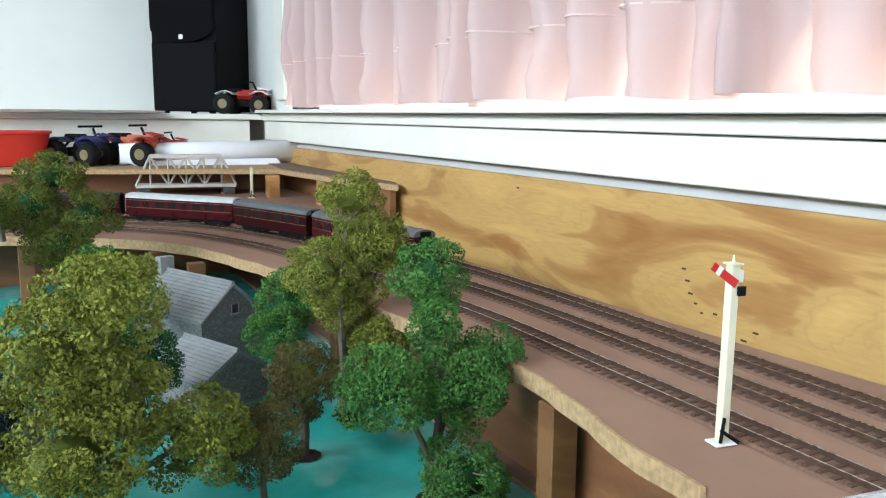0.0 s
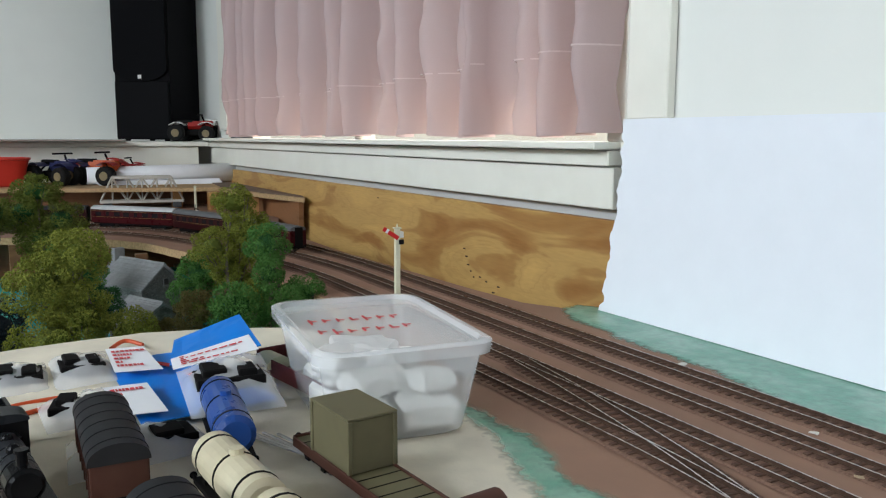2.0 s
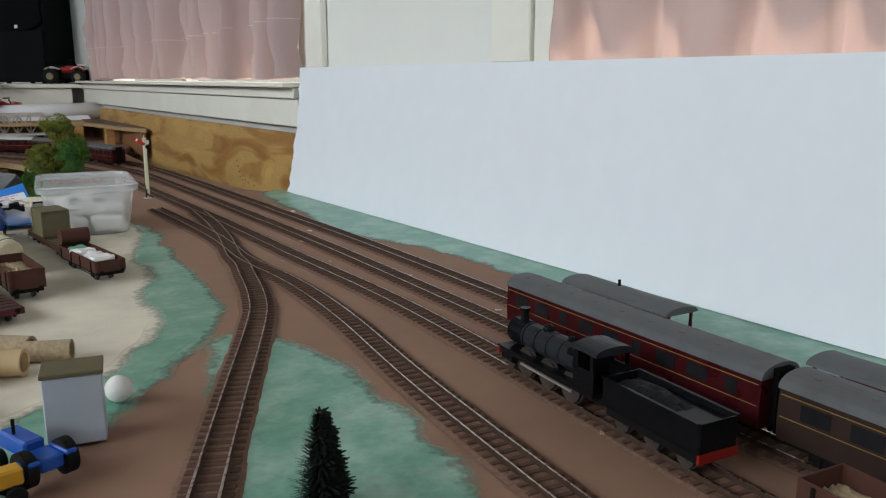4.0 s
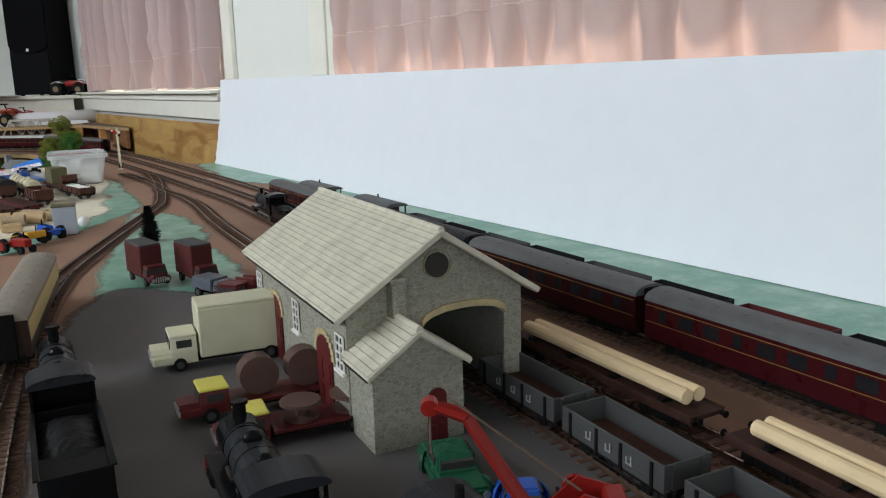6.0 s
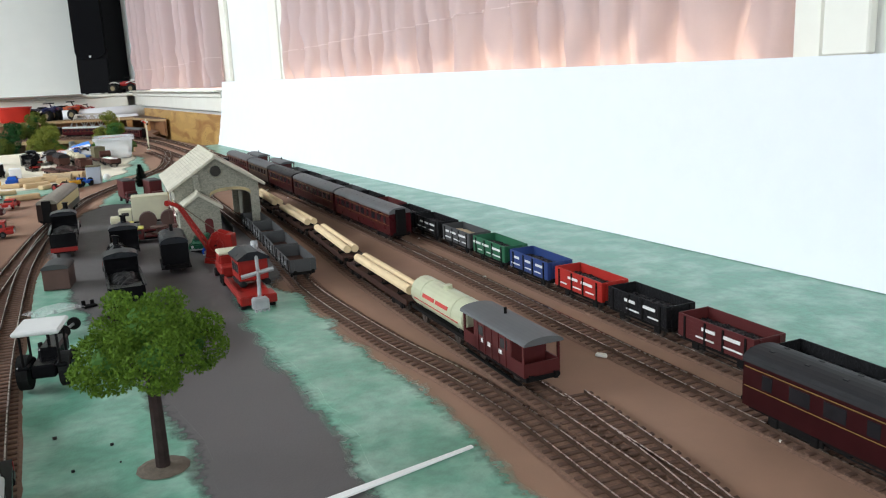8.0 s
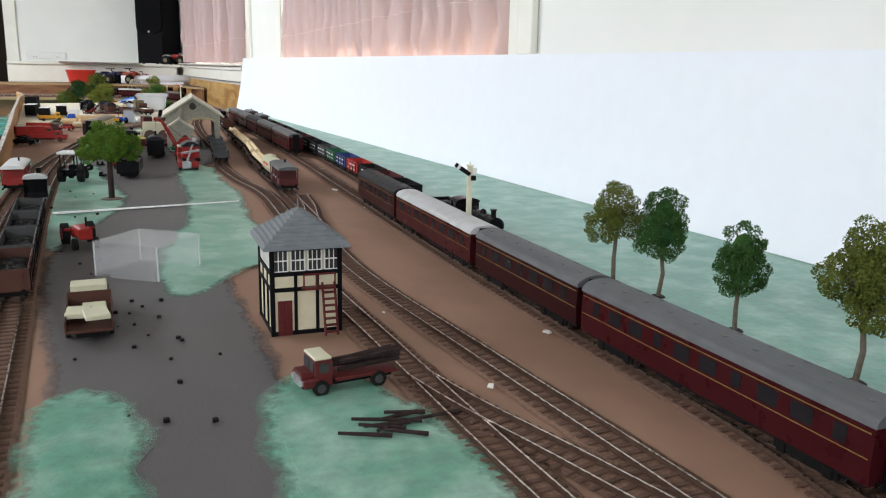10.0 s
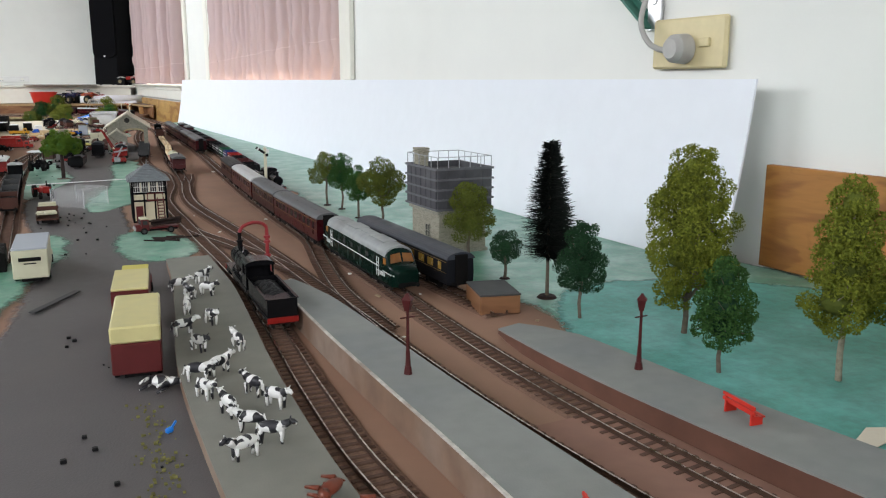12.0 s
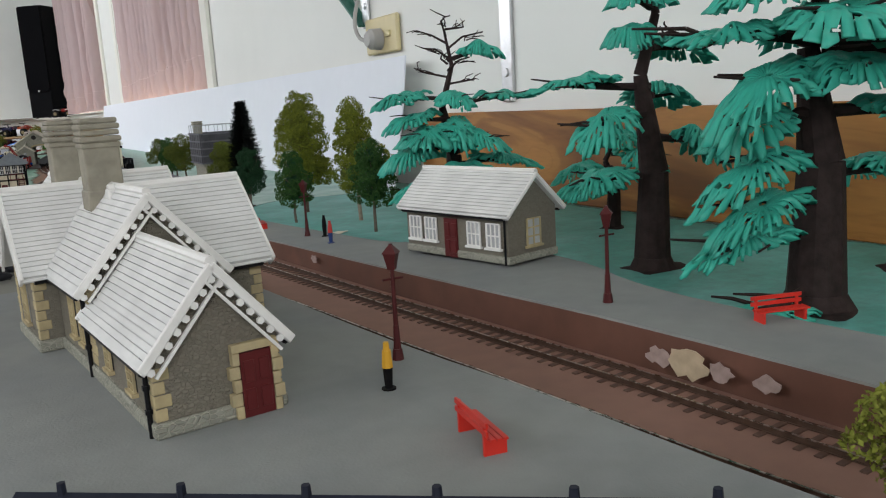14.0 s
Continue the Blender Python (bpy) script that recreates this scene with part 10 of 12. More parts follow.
# semaphore signals
M["sigpost"] = material("cream_signal_post", (0.66, 0.63, 0.47), 0.5, vary=0.06, scale=80)
M["sigred"] = material("signal_red", (0.55, 0.02, 0.018), 0.4, vary=0.05)
def semaphore(x, y, z, h, rz, label, arm=True, arm_mat=None, group="semaphore signals"):
    root = thing("semaphore_signal", x, y, z, rz, label, "signal", group)
    bm = bmesh.new()
    box(bm, 0, 0, 0, 0.0062, 0.0062, h, 0.0006)
    part("post", bm, M["sigpost"], root)
    bm = bmesh.new()
    box(bm, 0, 0, h, 0.0090, 0.0090, 0.0012, 0.0003)
    rod(bm, (0, 0, h + 0.001), (0, 0, h + 0.006), 0.0012, 0.0004, 6)
    part("cap", bm, M["sigpost"], root)
    bm = bmesh.new()
    box(bm, 0, 0, 0, 0.016, 0.012, 0.0014, 0.0004)
    part("base", bm, M["white"], root)
    bm = bmesh.new()
    rod(bm, (-0.004, -0.004, 0.002), (-0.002, -0.004, 0.018), 0.0012, None, 5)
    rod(bm, (-0.004, -0.004, 0.010), (0.008, -0.006, 0.0015), 0.0013, None, 5)
    part("lever", bm, C["frame"], root, "black balance lever")
    if arm:
        bm = bmesh.new()
        m = pose(0, -0.0042, h * 0.90, 0, 34, 0)
        box(bm, -0.011, 0, -0.0026, 0.022, 0.0010, 0.0052, 0.0003, m)
        ar = part("arm", bm, arm_mat or M["sigred"], root, "red signal arm")
        bm = bmesh.new()
        box(bm, -0.0165, -0.0007, -0.0027, 0.0032, 0.0006, 0.0054, 0, m)
        part("band", bm, C["stripe"], ar)
        bm = bmesh.new()
        box(bm, 0.004, -0.004, h * 0.87 - 0.004, 0.0062, 0.0020, 0.0060, 0.0006)
        part("spectacle", bm, C["frame"], root)
        bm = bmesh.new()
        box(bm, 0.0055, 0.002, h * 0.90, 0.0052, 0.0052, 0.0075, 0.0005)
        part("lamp", bm, M["white"], root)
    return root


semaphore(0.428, 0.316, 0.0006, 0.113, -8, "cream semaphore signal with a raised red arm")
semaphore(0.340, -2.985, 0.0006, 0.100, -20, "cream semaphore signal beside the coal train", True, C["frame"])
semaphore(0.545, 1.92, 0.0006, 0.072, 0, "white signal post in front of the far shelf", False)
# ---------------------------------------------------------------- things on the shelves at the far end
M["quadred"] = material("red_toy_plastic", (0.30, 0.016, 0.012), 0.35, vary=0.06)
M["quadblue"] = material("dark_blue_toy_plastic", (0.02, 0.025, 0.09), 0.35, vary=0.06)
M["quadorange"] = material("orange_toy_plastic", (0.40, 0.07, 0.012), 0.35, vary=0.06)
M["rimtan"] = material("tan_wheel_rim", (0.22, 0.17, 0.09), 0.5, vary=0.1)
M["tubred"] = material("red_tub_plastic", (0.52, 0.035, 0.022), 0.38, vary=0.05, scale=20)
M["paper"] = material("white_drawing_paper", (0.80, 0.81, 0.84), 0.65, vary=0.02, scale=20, dirt=(0.72, 0.73, 0.76), dirt_amount=0.3, dirt_scale=7)
M["truss"] = material("pale_grey_bridge_plastic", (0.50, 0.47, 0.42), 0.55, vary=0.08, scale=60)
M["plug"] = material("grey_plug_rubber", (0.42, 0.41, 0.39), 0.5, vary=0.06)
M["socket"] = material("cream_socket_plastic", (0.66, 0.57, 0.33), 0.4, vary=0.04)
M["bracegreen"] = material("green_bracket_enamel", (0.045, 0.16, 0.12), 0.4, vary=0.08)

sp = thing("speaker", 0.518, 2.621, 0.2035, -40, "tall black floor speaker with a cloth grille standing on the shelf", "speaker")
bm = bmesh.new()
extrude_profile(bm, [(-0.110, 0.006), (0.110, 0.006), (0.110, 0.95), (-0.110, 0.95)], 0.012, 0.230, None)
part("cabinet", bm, M["blackmatt"], sp, "black cabinet")
bm = bmesh.new()
box(bm, 0, 0.006, 0.008, 0.214, 0.010, 0.210, 0.003)
part("lower_panel", bm, M["blackmatt"], sp)
bm = bmesh.new()
arc = [(0.106 * math.sin(a), 0.262 - 0.045 * math.cos(a)) for a in [(-0.5 + k / 16) * math.pi for k in range(17)]]
extrude_profile(bm, arc + [(0.106, 0.94), (-0.106, 0.94)], -0.004, 0.010)
part("grille", bm, M["grille"], sp, "black cloth grille with a curved lower edge")
bm = bmesh.new()
box(bm, 0.0, -0.006, 0.226, 0.014, 0.003, 0.014, 0.001)
part("badge", bm, M["white"], sp, "small white square badge")
for x in (-0.08, 0.08):
    for y in (0.03, 0.20):
        bm = bmesh.new()
        rod(bm, (x, y, 0), (x, y, 0.008), 0.010, None, 12)
        part("foot", bm, M["blackmatt"], sp)


def quad_bike(x, y, z, rz, paint, trim_paint, label, s=1.0, group="toy quad bikes"):
    """Toy quad bike: four fat knobbly tyres with rims, axles, body, seat, mudguards, bars, rack and lamps."""
    root = thing("toy_quad_bike", x, y, z, rz, label, "toy quad bike", group)
    for sx in (-1, 1):
        for sy, r in ((-1, 0.027), (1, 0.029)):
            bm = bmesh.new()
            n = 20
            for k, (off, rr) in enumerate(((-0.5, 0.86), (-0.34, 1.0), (0.34, 1.0))):
                nxt = ((-0.34, 1.0), (0.34, 1.0), (0.5, 0.86))[k]
                rod(bm, (s * (sx * 0.043 + 0.028 * off), s * sy * 0.052, s * r), (s * (sx * 0.043 + 0.028 * nxt[0]), s * sy * 0.052, s * r), s * r * rr, s * r * nxt[1], n, k != 1)
            tyre = part("tyre", bm, C["tyre"], root)
            bm = bmesh.new()
            rod(bm, (s * (sx * 0.043 + sx * 0.0100), s * sy * 0.052, s * r), (s * (sx * 0.043 + sx * 0.0152), s * sy * 0.052, s * r), s * r * 0.55, s * r * 0.45, 14)
            part("rim", bm, M["rimtan"], tyre, "tan wheel rim")
    bm = bmesh.new()
    for sy in (-1, 1):
        rod(bm, (-s * 0.04, s * sy * 0.052, s * 0.028), (s * 0.04, s * sy * 0.052, s * 0.028), s * 0.004, None, 8)
        for sx in (-1, 1):
            rod(bm, (s * sx * 0.034, s * sy * 0.052, s * 0.028), (s * sx * 0.010, s * sy * 0.036, s * 0.060), s * 0.0028, None, 6)
    box(bm, 0, 0, s * 0.020, s * 0.030, s * 0.100, s * 0.022, s * 0.003)
    part("chassis", bm, C["frame"], root)
    bm = bmesh.new()
    extrude_profile(bm, [(-0.006 * s, 0.040 * s), (0.006 * s, 0.040 * s), (0.016 * s, 0.052 * s), (0.010 * s, 0.070 * s), (-0.010 * s, 0.070 * s), (-0.016 * s, 0.052 * s)], -0.062 * s, 0.020 * s)
    part("body", bm, paint, root)
    for sy in (-1, 1):
        for sx in (-1, 1):
            bm = bmesh.new()
            pts = [(0.030 + 0.0 * k, -0.026 + 0.052 * k / 6, 0.055 + 0.010 * math.sin(math.pi * k / 6)) for k in range(7)]
            for a, b in zip(pts, pts[1:]):
                vs = [bm.verts.new((s * sx * q[0] + s * sx * w, s * (sy * 0.050 + q[1]), s * (q[2] + dz))) for q in (a, b) for w in (-0.018, 0.018) for dz in (0, 0.002)]
                for f in ((0, 1, 3, 2), (4, 5, 7, 6), (0, 1, 5, 4), (2, 3, 7, 6), (1, 3, 7, 5), (0, 2, 6, 4)):
                    bm.faces.new([vs[i] for i in f])
            part("mudguard", bm, trim_paint, root)
    bm = bmesh.new()
    box(bm, 0, s * 0.030, s * 0.062, s * 0.024, s * 0.056, s * 0.012, s * 0.004)
    part("seat", bm, C["frame"], root)
    bm = bmesh.new()
    rod(bm, (0, -s * 0.036, s * 0.066), (0, -s * 0.026, s * 0.088), s * 0.003, None, 8)
    rod(bm, (-s * 0.036, -s * 0.018, s * 0.092), (s * 0.036, -s * 0.018, s * 0.092), s * 0.0026, None, 8)
    part("handlebar", bm, C["frame"], root)
    bm = bmesh.new()
    for k in (-0.014, 0, 0.014):
        rod(bm, (s * k, -s * 0.040, s * 0.076), (s * k, -s * 0.074, s * 0.070), s * 0.0018, None, 6)
    rod(bm, (-s * 0.016, -s * 0.074, s * 0.070), (s * 0.016, -s * 0.074, s * 0.070), s * 0.0018, None, 6)
    part("front_rack", bm, trim_paint, root)
    return root


quad_bike(0.680, 2.505, 0.2032, 62, M["quadred"], M["white"], "white and red toy quad bike on the upper shelf", 1.05)
quad_bike(0.205, 2.285, 0.0670, 40, M["quadblue"], M["quadblue"], "dark blue toy quad bike on the plywood shelf", 1.08)
quad_bike(0.315, 2.255, 0.0670, 52, M["quadorange"], M["quadred"], "orange and red toy quad bike on the plywood shelf", 1.12)
quad_bike(0.405, 2.335, 0.0670, 64, M["quadred"], M["quadred"], "red and black toy quad bike behind the others", 0.9)

tb = thing("storage_tub", 0.030, 2.29, 0.0670, 4, "red oval plastic tub on the plywood shelf", "tub")
bm = bmesh.new()
n, rings = 40, []
for k, (r, z) in enumerate(((0.066, 0.0), (0.073, 0.004), (0.092, 0.080), (0.097, 0.082), (0.097, 0.088), (0.089, 0.088), (0.070, 0.006))):
    rings.append([bm.verts.new((r * math.copysign(abs(math.cos(a)) ** 0.6, math.cos(a)), 0.8 * r * math.copysign(abs(math.sin(a)) ** 0.6, math.sin(a)), z)) for a in [i * 6.28318 / n for i in range(n)]])
for a, b in zip(rings, rings[1:]):
    for i in range(n):
        bm.faces.new((a[i], a[(i + 1) % n], b[(i + 1) % n], b[i]))
bm.faces.new(rings[0]), bm.faces.new(rings[-1])
part("bowl", bm, M["tubred"], tb, smooth=True)

rl = thing("paper_roll", 0.515, 2.225, 0.0672, -3, "roll of white drawing paper lying on the shelf", "paper roll")
bm = bmesh.new()
sp_pts = []
for k in range(70):
    a = k * 6.28318 * 2.3 / 69 - 1.2
    r = 0.0305 - 0.0042 * k / 69
    sp_pts.append((r * math.cos(a), 0.0310 + r * math.sin(a)))
rows = [[bm.verts.new((x, px * (0.92 + 0.16 * (x + 0.235) / 0.47), pz * (0.92 + 0.16 * (x + 0.235) / 0.47))) for px, pz in sp_pts] for x in (-0.235, 0.0, 0.20 + 0.035)]
for a, b in zip(rows, rows[1:]):
    for i in range(69):
        bm.faces.new((a[i], a[i + 1], b[i + 1], b[i]))
pr = part("sheet", bm, M["paper"], rl, smooth=True)
pr.modifiers.new("thickness", "SOLIDIFY").thickness = 0.0006
bm = bmesh.new()
vs = [bm.verts.new(p) for p in ((-0.22, -0.028, 0.012), (0.17, -0.034, 0.016), (0.18, -0.052, -0.001), (-0.20, -0.046, 0.001))]
bm.faces.new(vs)
fl = part("loose_flap", bm, M["paper"], rl)
fl.modifiers.new("thickness", "SOLIDIFY").thickness = 0.0006

# grey truss bridge standing on two blocks
tr = thing("truss_bridge", 0.420, 2.075, -0.0060, -9, "pale grey plastic truss bridge kit standing in front of the shelf", "model bridge")
for sy in (-1, 1):
    y = sy * 0.026
    for name, bars in (("bottom_chord", [((-0.120, 0.030), (0.120, 0.030))]), ("top_chord", [((-0.085, 0.103), (0.085, 0.103))])):
        bm = bmesh.new()
        for (x0, z0), (x1, z1) in bars:
            box(bm, (x0 + x1) / 2, y, z0 - 0.004, x1 - x0, 0.006, 0.008, 0.0006)
        part(name, bm, M["truss"], tr)
    for (x0, z0), (x1, z1) in [((-0.120, 0.030), (-0.085, 0.103)), ((0.120, 0.030), (0.085, 0.103)), ((-0.085, 0.103), (-0.085, 0.030)), ((0.085, 0.103), (0.085, 0.030)), ((-0.043, 0.103), (-0.043, 0.030)), ((0.043, 0.103), (0.043, 0.030)), ((0.0, 0.103), (0.0, 0.030)),
                               ((-0.085, 0.103), (-0.043, 0.030)), ((0.085, 0.103), (0.043, 0.030)), ((-0.043, 0.030), (0.0, 0.103)), ((0.043, 0.030), (0.0, 0.103)), ((-0.043, 0.103), (0.0, 0.030)), ((0.043, 0.103), (0.0, 0.030))]:
        bm = bmesh.new()
        rod(bm, (x0, y, z0), (x1, y, z1), 0.0030 if abs(x0) > 0.1 else 0.0021, None, 4)
        part("truss_bar", bm, M["truss"], tr)
for k in range(5):
    x = -0.085 + 0.0425 * k
    bm = bmesh.new()
    rod(bm, (x, -0.026, 0.105), (x, 0.026, 0.105), 0.0018, None, 4)
    if k < 4:
        rod(bm, (x, -0.026, 0.105), (x + 0.0425, 0.026, 0.105), 0.0014, None, 4)
        rod(bm, (x, 0.026, 0.105), (x + 0.0425, -0.026, 0.105), 0.0014, None, 4)
    part("top_brace", bm, M["truss"], tr)
bm = bmesh.new()
box(bm, 0, 0, 0.026, 0.236, 0.046, 0.003)
part("deck", bm, C["wagongrey"], tr)
for x in (-0.10, 0.10):
    bm = bmesh.new()
    box(bm, x, 0, 0.0103, 0.026, 0.060, 0.0160, 0.001)
    part("abutment", bm, C["wagongrey"], tr)

# socket on the far wall
so = thing("wall_socket", -0.180, NORTH_Y - 0.0015, 0.250, 0, "white double socket plate on the far wall", "socket")
bm = bmesh.new()
box(bm, 0, -0.006, -0.024, 0.260, 0.012, 0.048, 0.002)
part("plate", bm, M["white"], so)
for x in (-0.075, 0.075):
    bm = bmesh.new()
    box(bm, x, -0.0135, -0.004, 0.018, 0.003, 0.012, 0.0008)
    part("switch", bm, M["trim"], so)
    for k in (-0.008, 0.008):
        bm = bmesh.new()
        box(bm, x + k, -0.0125, -0.015, 0.003, 0.0014, 0.007)
        part("slot", bm, M["blackmatt"], so)
# dark clothes-peg on the sill
pg = thing("peg", 0.722, 2.035, 0.2162, 25, "dark grey wooden peg on the window sill", "peg")
for sx in (-1, 1):
    bm = bmesh.new()
    box(bm, sx * 0.0045, 0, 0, 0.006, 0.090, 0.007, 0.0015)
    part("jaw", bm, C["wagongrey"], pg)
bm = bmesh.new()
rod(bm, (-0.008, 0.012, 0.006), (0.008, 0.012, 0.006), 0.0035, None, 10)
part("spring", bm, M["silver"], pg)

# ---------------------------------------------------------------- socket, cable and brackets on the window wall
ws = thing("wall_socket", WALL_X - 0.0015, -3.7925, 0.296, -90, "cream socket plate on the cream wall", "socket")
bm = bmesh.new()
box(bm, 0, -0.005, -0.036, 0.145, 0.010, 0.072, 0.003)
part("plate", bm, M["socket"], ws)
bm = bmesh.new()
box(bm, 0.036, -0.012, -0.006, 0.020, 0.005, 0.012, 0.001)
part("switch", bm, M["socket"], ws)
pl = thing("plug", WALL_X - 0.012, -3.790, 0.288, -90, "round grey plug with a grey cable in the socket", "plug")
bm = bmesh.new()
rod(bm, (0, -0.001, 0), (0, -0.022, 0), 0.0215, 0.0200, 24)
rod(bm, (0, -0.022, 0), (0, -0.030, 0), 0.0200, 0.0140, 24)
part("body", bm, M["plug"], pl, smooth=True)
bm = bmesh.new()
pts = curve_points([(-0.012, -0.014, -0.004), (-0.045, -0.024, 0.006), (-0.075, -0.020, 0.040), (-0.070, -0.010, 0.090), (-0.040, -0.006, 0.135), (-0.036, -0.006, 0.200), (-0.036, -0.006, 0.400)], 0.010)
for a, b in zip(pts, pts[1:]):
    rod(bm, a, b, 0.0042, None, 10, False)
part("cable", bm, M["plug"], pl, smooth=True)


def bracket(y, z0, z1, label, diag):
    """Shelf bracket: slotted steel upright with screws and a green pressed arm."""
    root = thing("shelf_bracket", WALL_X - 0.0015, y, z0, -90, label, "bracket", "green shelf brackets")
    bm = bmesh.new()
    box(bm, 0, -0.003, 0, 0.030, 0.006, z1 - z0, 0.0012)
    part("upright", bm, M["silver"], root, "silver steel wall strip")
    for z in (0.045, z1 - z0 - 0.06):
        bm = bmesh.new()
        rod(bm, (0, -0.006, z), (0, -0.0085, z), 0.0072, 0.0060, 14)
        box(bm, 0, -0.0086, z - 0.001, 0.011, 0.0008, 0.002)
        part("screw", bm, M["silver"], root)
    bm = bmesh.new()
    a, b = diag
    d = Vector(b) - Vector(a)
    q = Matrix.Translation((Vector(a) + Vector(b)) / 2) @ d.to_track_quat("Z", "Y").to_matrix().to_4x4()
    box(bm, 0, 0, -d.length / 2, 0.022, 0.005, d.length, 0.001, q)
    box(bm, -0.010, 0.006, -d.length / 2, 0.003, 0.012, d.length, 0.0005, q)
    part("arm", bm, M["bracegreen"], root, "green enamelled bracket arm")
    return root


bracket(-4.230, 0.152, 1.1, "steel wall strip with a green shelf bracket", ((0, -0.010, 0.172), (0, -0.35, 0.52)))
bracket(-3.715, 0.317, 1.1, "steel wall strip with a green brace beside the socket", ((-0.004, -0.010, 0.004), (-0.135, -0.030, 0.125)))
# ---------------------------------------------------------------- things on the cream plaster
M["cardblue"] = material("bright_blue_card", (0.010, 0.20, 0.70), 0.4, vary=0.04, scale=40)
M["casting"] = material("white_plaster_casting", (0.80, 0.80, 0.77), 0.9, vary=0.05, scale=80, bump=0.4, bump_scale=500)
M["redmark"] = material("red_marker_ink", (0.55, 0.05, 0.06), 0.5, vary=0.1)
M["redpipe"] = material("red_wire_insulation", (0.55, 0.08, 0.02), 0.4, vary=0.05)
M["tubclear"] = clear("milky_clear_plastic", (0.90, 0.92, 0.94), 0.25, 0.34)
M["bag"] = clear("crinkled_clear_bag", (0.95, 0.96, 0.98), 0.14, 0.36)
CZ = 0.0030


def rounded(w, d, r, n=6):
    out = []
    for sx, sy, a0 in ((1, 1, 0), (-1, 1, 90), (-1, -1, 180), (1, -1, 270)):
        for k in range(n + 1):
            a = radians(a0 + 90 * k / n)
            out.append((sx * (w / 2 - r) + r * math.cos(a), sy * (d / 2 - r) + r * math.sin(a)))
    return out


tub = thing("storage_box", 0.270, 0.040, CZ, -8, "clear plastic box of white plaster castings with red lid lettering", "storage box")
bm = bmesh.new()
prof = [(0.098, 0.150, 0.000), (0.104, 0.157, 0.003), (0.122, 0.184, 0.063), (0.128, 0.190, 0.064), (0.128, 0.190, 0.068)]
rings = [[bm.verts.new((x, y, z)) for x, y in rounded(w, d, 0.018)] for w, d, z in prof]
for a, b in zip(rings, rings[1:]):
    for i in range(len(a)):
        bm.faces.new((a[i], a[(i + 1) % len(a)], b[(i + 1) % len(a)], b[i]))
bm.faces.new(rings[0])
part("body", bm, M["tubclear"], tub, smooth=True)
bm = bmesh.new()
prof = [(0.134, 0.196, 0.0640), (0.135, 0.197, 0.0720), (0.131, 0.193, 0.0735), (0.122, 0.184, 0.0735), (0.119, 0.181, 0.0695)]
rings = [[bm.verts.new((x, y, z)) for x, y in rounded(w, d, 0.020)] for w, d, z in prof]
for a, b in zip(rings, rings[1:]):
    for i in range(len(a)):
        bm.faces.new((a[i], a[(i + 1) % len(a)], b[(i + 1) % len(a)], b[i]))
bm.faces.new(rings[-1])
lid = part("lid", bm, M["tubclear"], tub, "milky clear snap-on lid", smooth=True)
bm = bmesh.new()
rnd = random.Random(5)
for row, n in ((0.020, 7), (-0.016, 7)):
    for k in range(n):
        x = -0.046 + 0.080 * k / n
        box(bm, x, row + rnd.uniform(-0.002, 0.002), 0.0699, 0.0018, rnd.choice((0.010, 0.016)), 0.0004, 0, None)
        box(bm, x + 0.003, row + rnd.uniform(-0.004, 0.004), 0.0699, 0.0050, 0.0016, 0.0004, 0, None)
part("lettering", bm, M["redmark"], lid, "red marker lettering")["kind"] = "stuff"
# castings: slabs and stones of white plaster heaped in the box
def casting(w, d, h, seed):
    rr = random.Random(seed)
    bm = bmesh.new()
    box(bm, 0, 0, 0, w, d, h, min(w, d, h) * 0.18)
    bmesh.ops.subdivide_edges(bm, edges=bm.edges[:], cuts=2, use_grid_fill=True)
    for v in bm.verts:
        v.co += noise.noise_vector(v.co * 90 + Vector((seed, 0, 0))) * 0.0022
    return bm


for k, (x, y, z, w, d, h, rz, rx) in enumerate(((-0.025, -0.055, 0.0045, 0.040, 0.050, 0.020, 5, 0), (0.024, -0.058, 0.0045, 0.044, 0.040, 0.022, -4, 0), (-0.022, 0.000, 0.0045, 0.046, 0.048, 0.018, 12, 0), (0.026, -0.010, 0.0045, 0.042, 0.046, 0.024, -8, 0),
                                                (-0.018, 0.052, 0.0045, 0.050, 0.040, 0.020, 0, 0), (0.028, 0.048, 0.0045, 0.036, 0.050, 0.018, 14, 0), (-0.010, -0.035, 0.0262, 0.052, 0.030, 0.016, 24, 10), (0.022, 0.012, 0.0300, 0.040, 0.034, 0.015, -30, -12),
                                                (-0.020, 0.030, 0.0262, 0.044, 0.032, 0.018, 40, 8), (0.006, 0.066, 0.0262, 0.050, 0.024, 0.016, -12, 0), (0.000, -0.004, 0.0445, 0.034, 0.028, 0.012, 55, 8), (0.030, -0.050, 0.0280, 0.030, 0.034, 0.014, 8, -6))):
    ob = link("plaster_casting", casting(w, d, h, k + 3), M["casting"])
    ob.matrix_basis = Matrix.Translation((0.270, 0.040, CZ)) @ Matrix.Rotation(radians(-8), 4, "Z") @ pose(x, y, z, rx, 0, rz)
    tagged(ob, "rough white plaster casting in the clear box", "plaster casting", "plaster castings in the box")


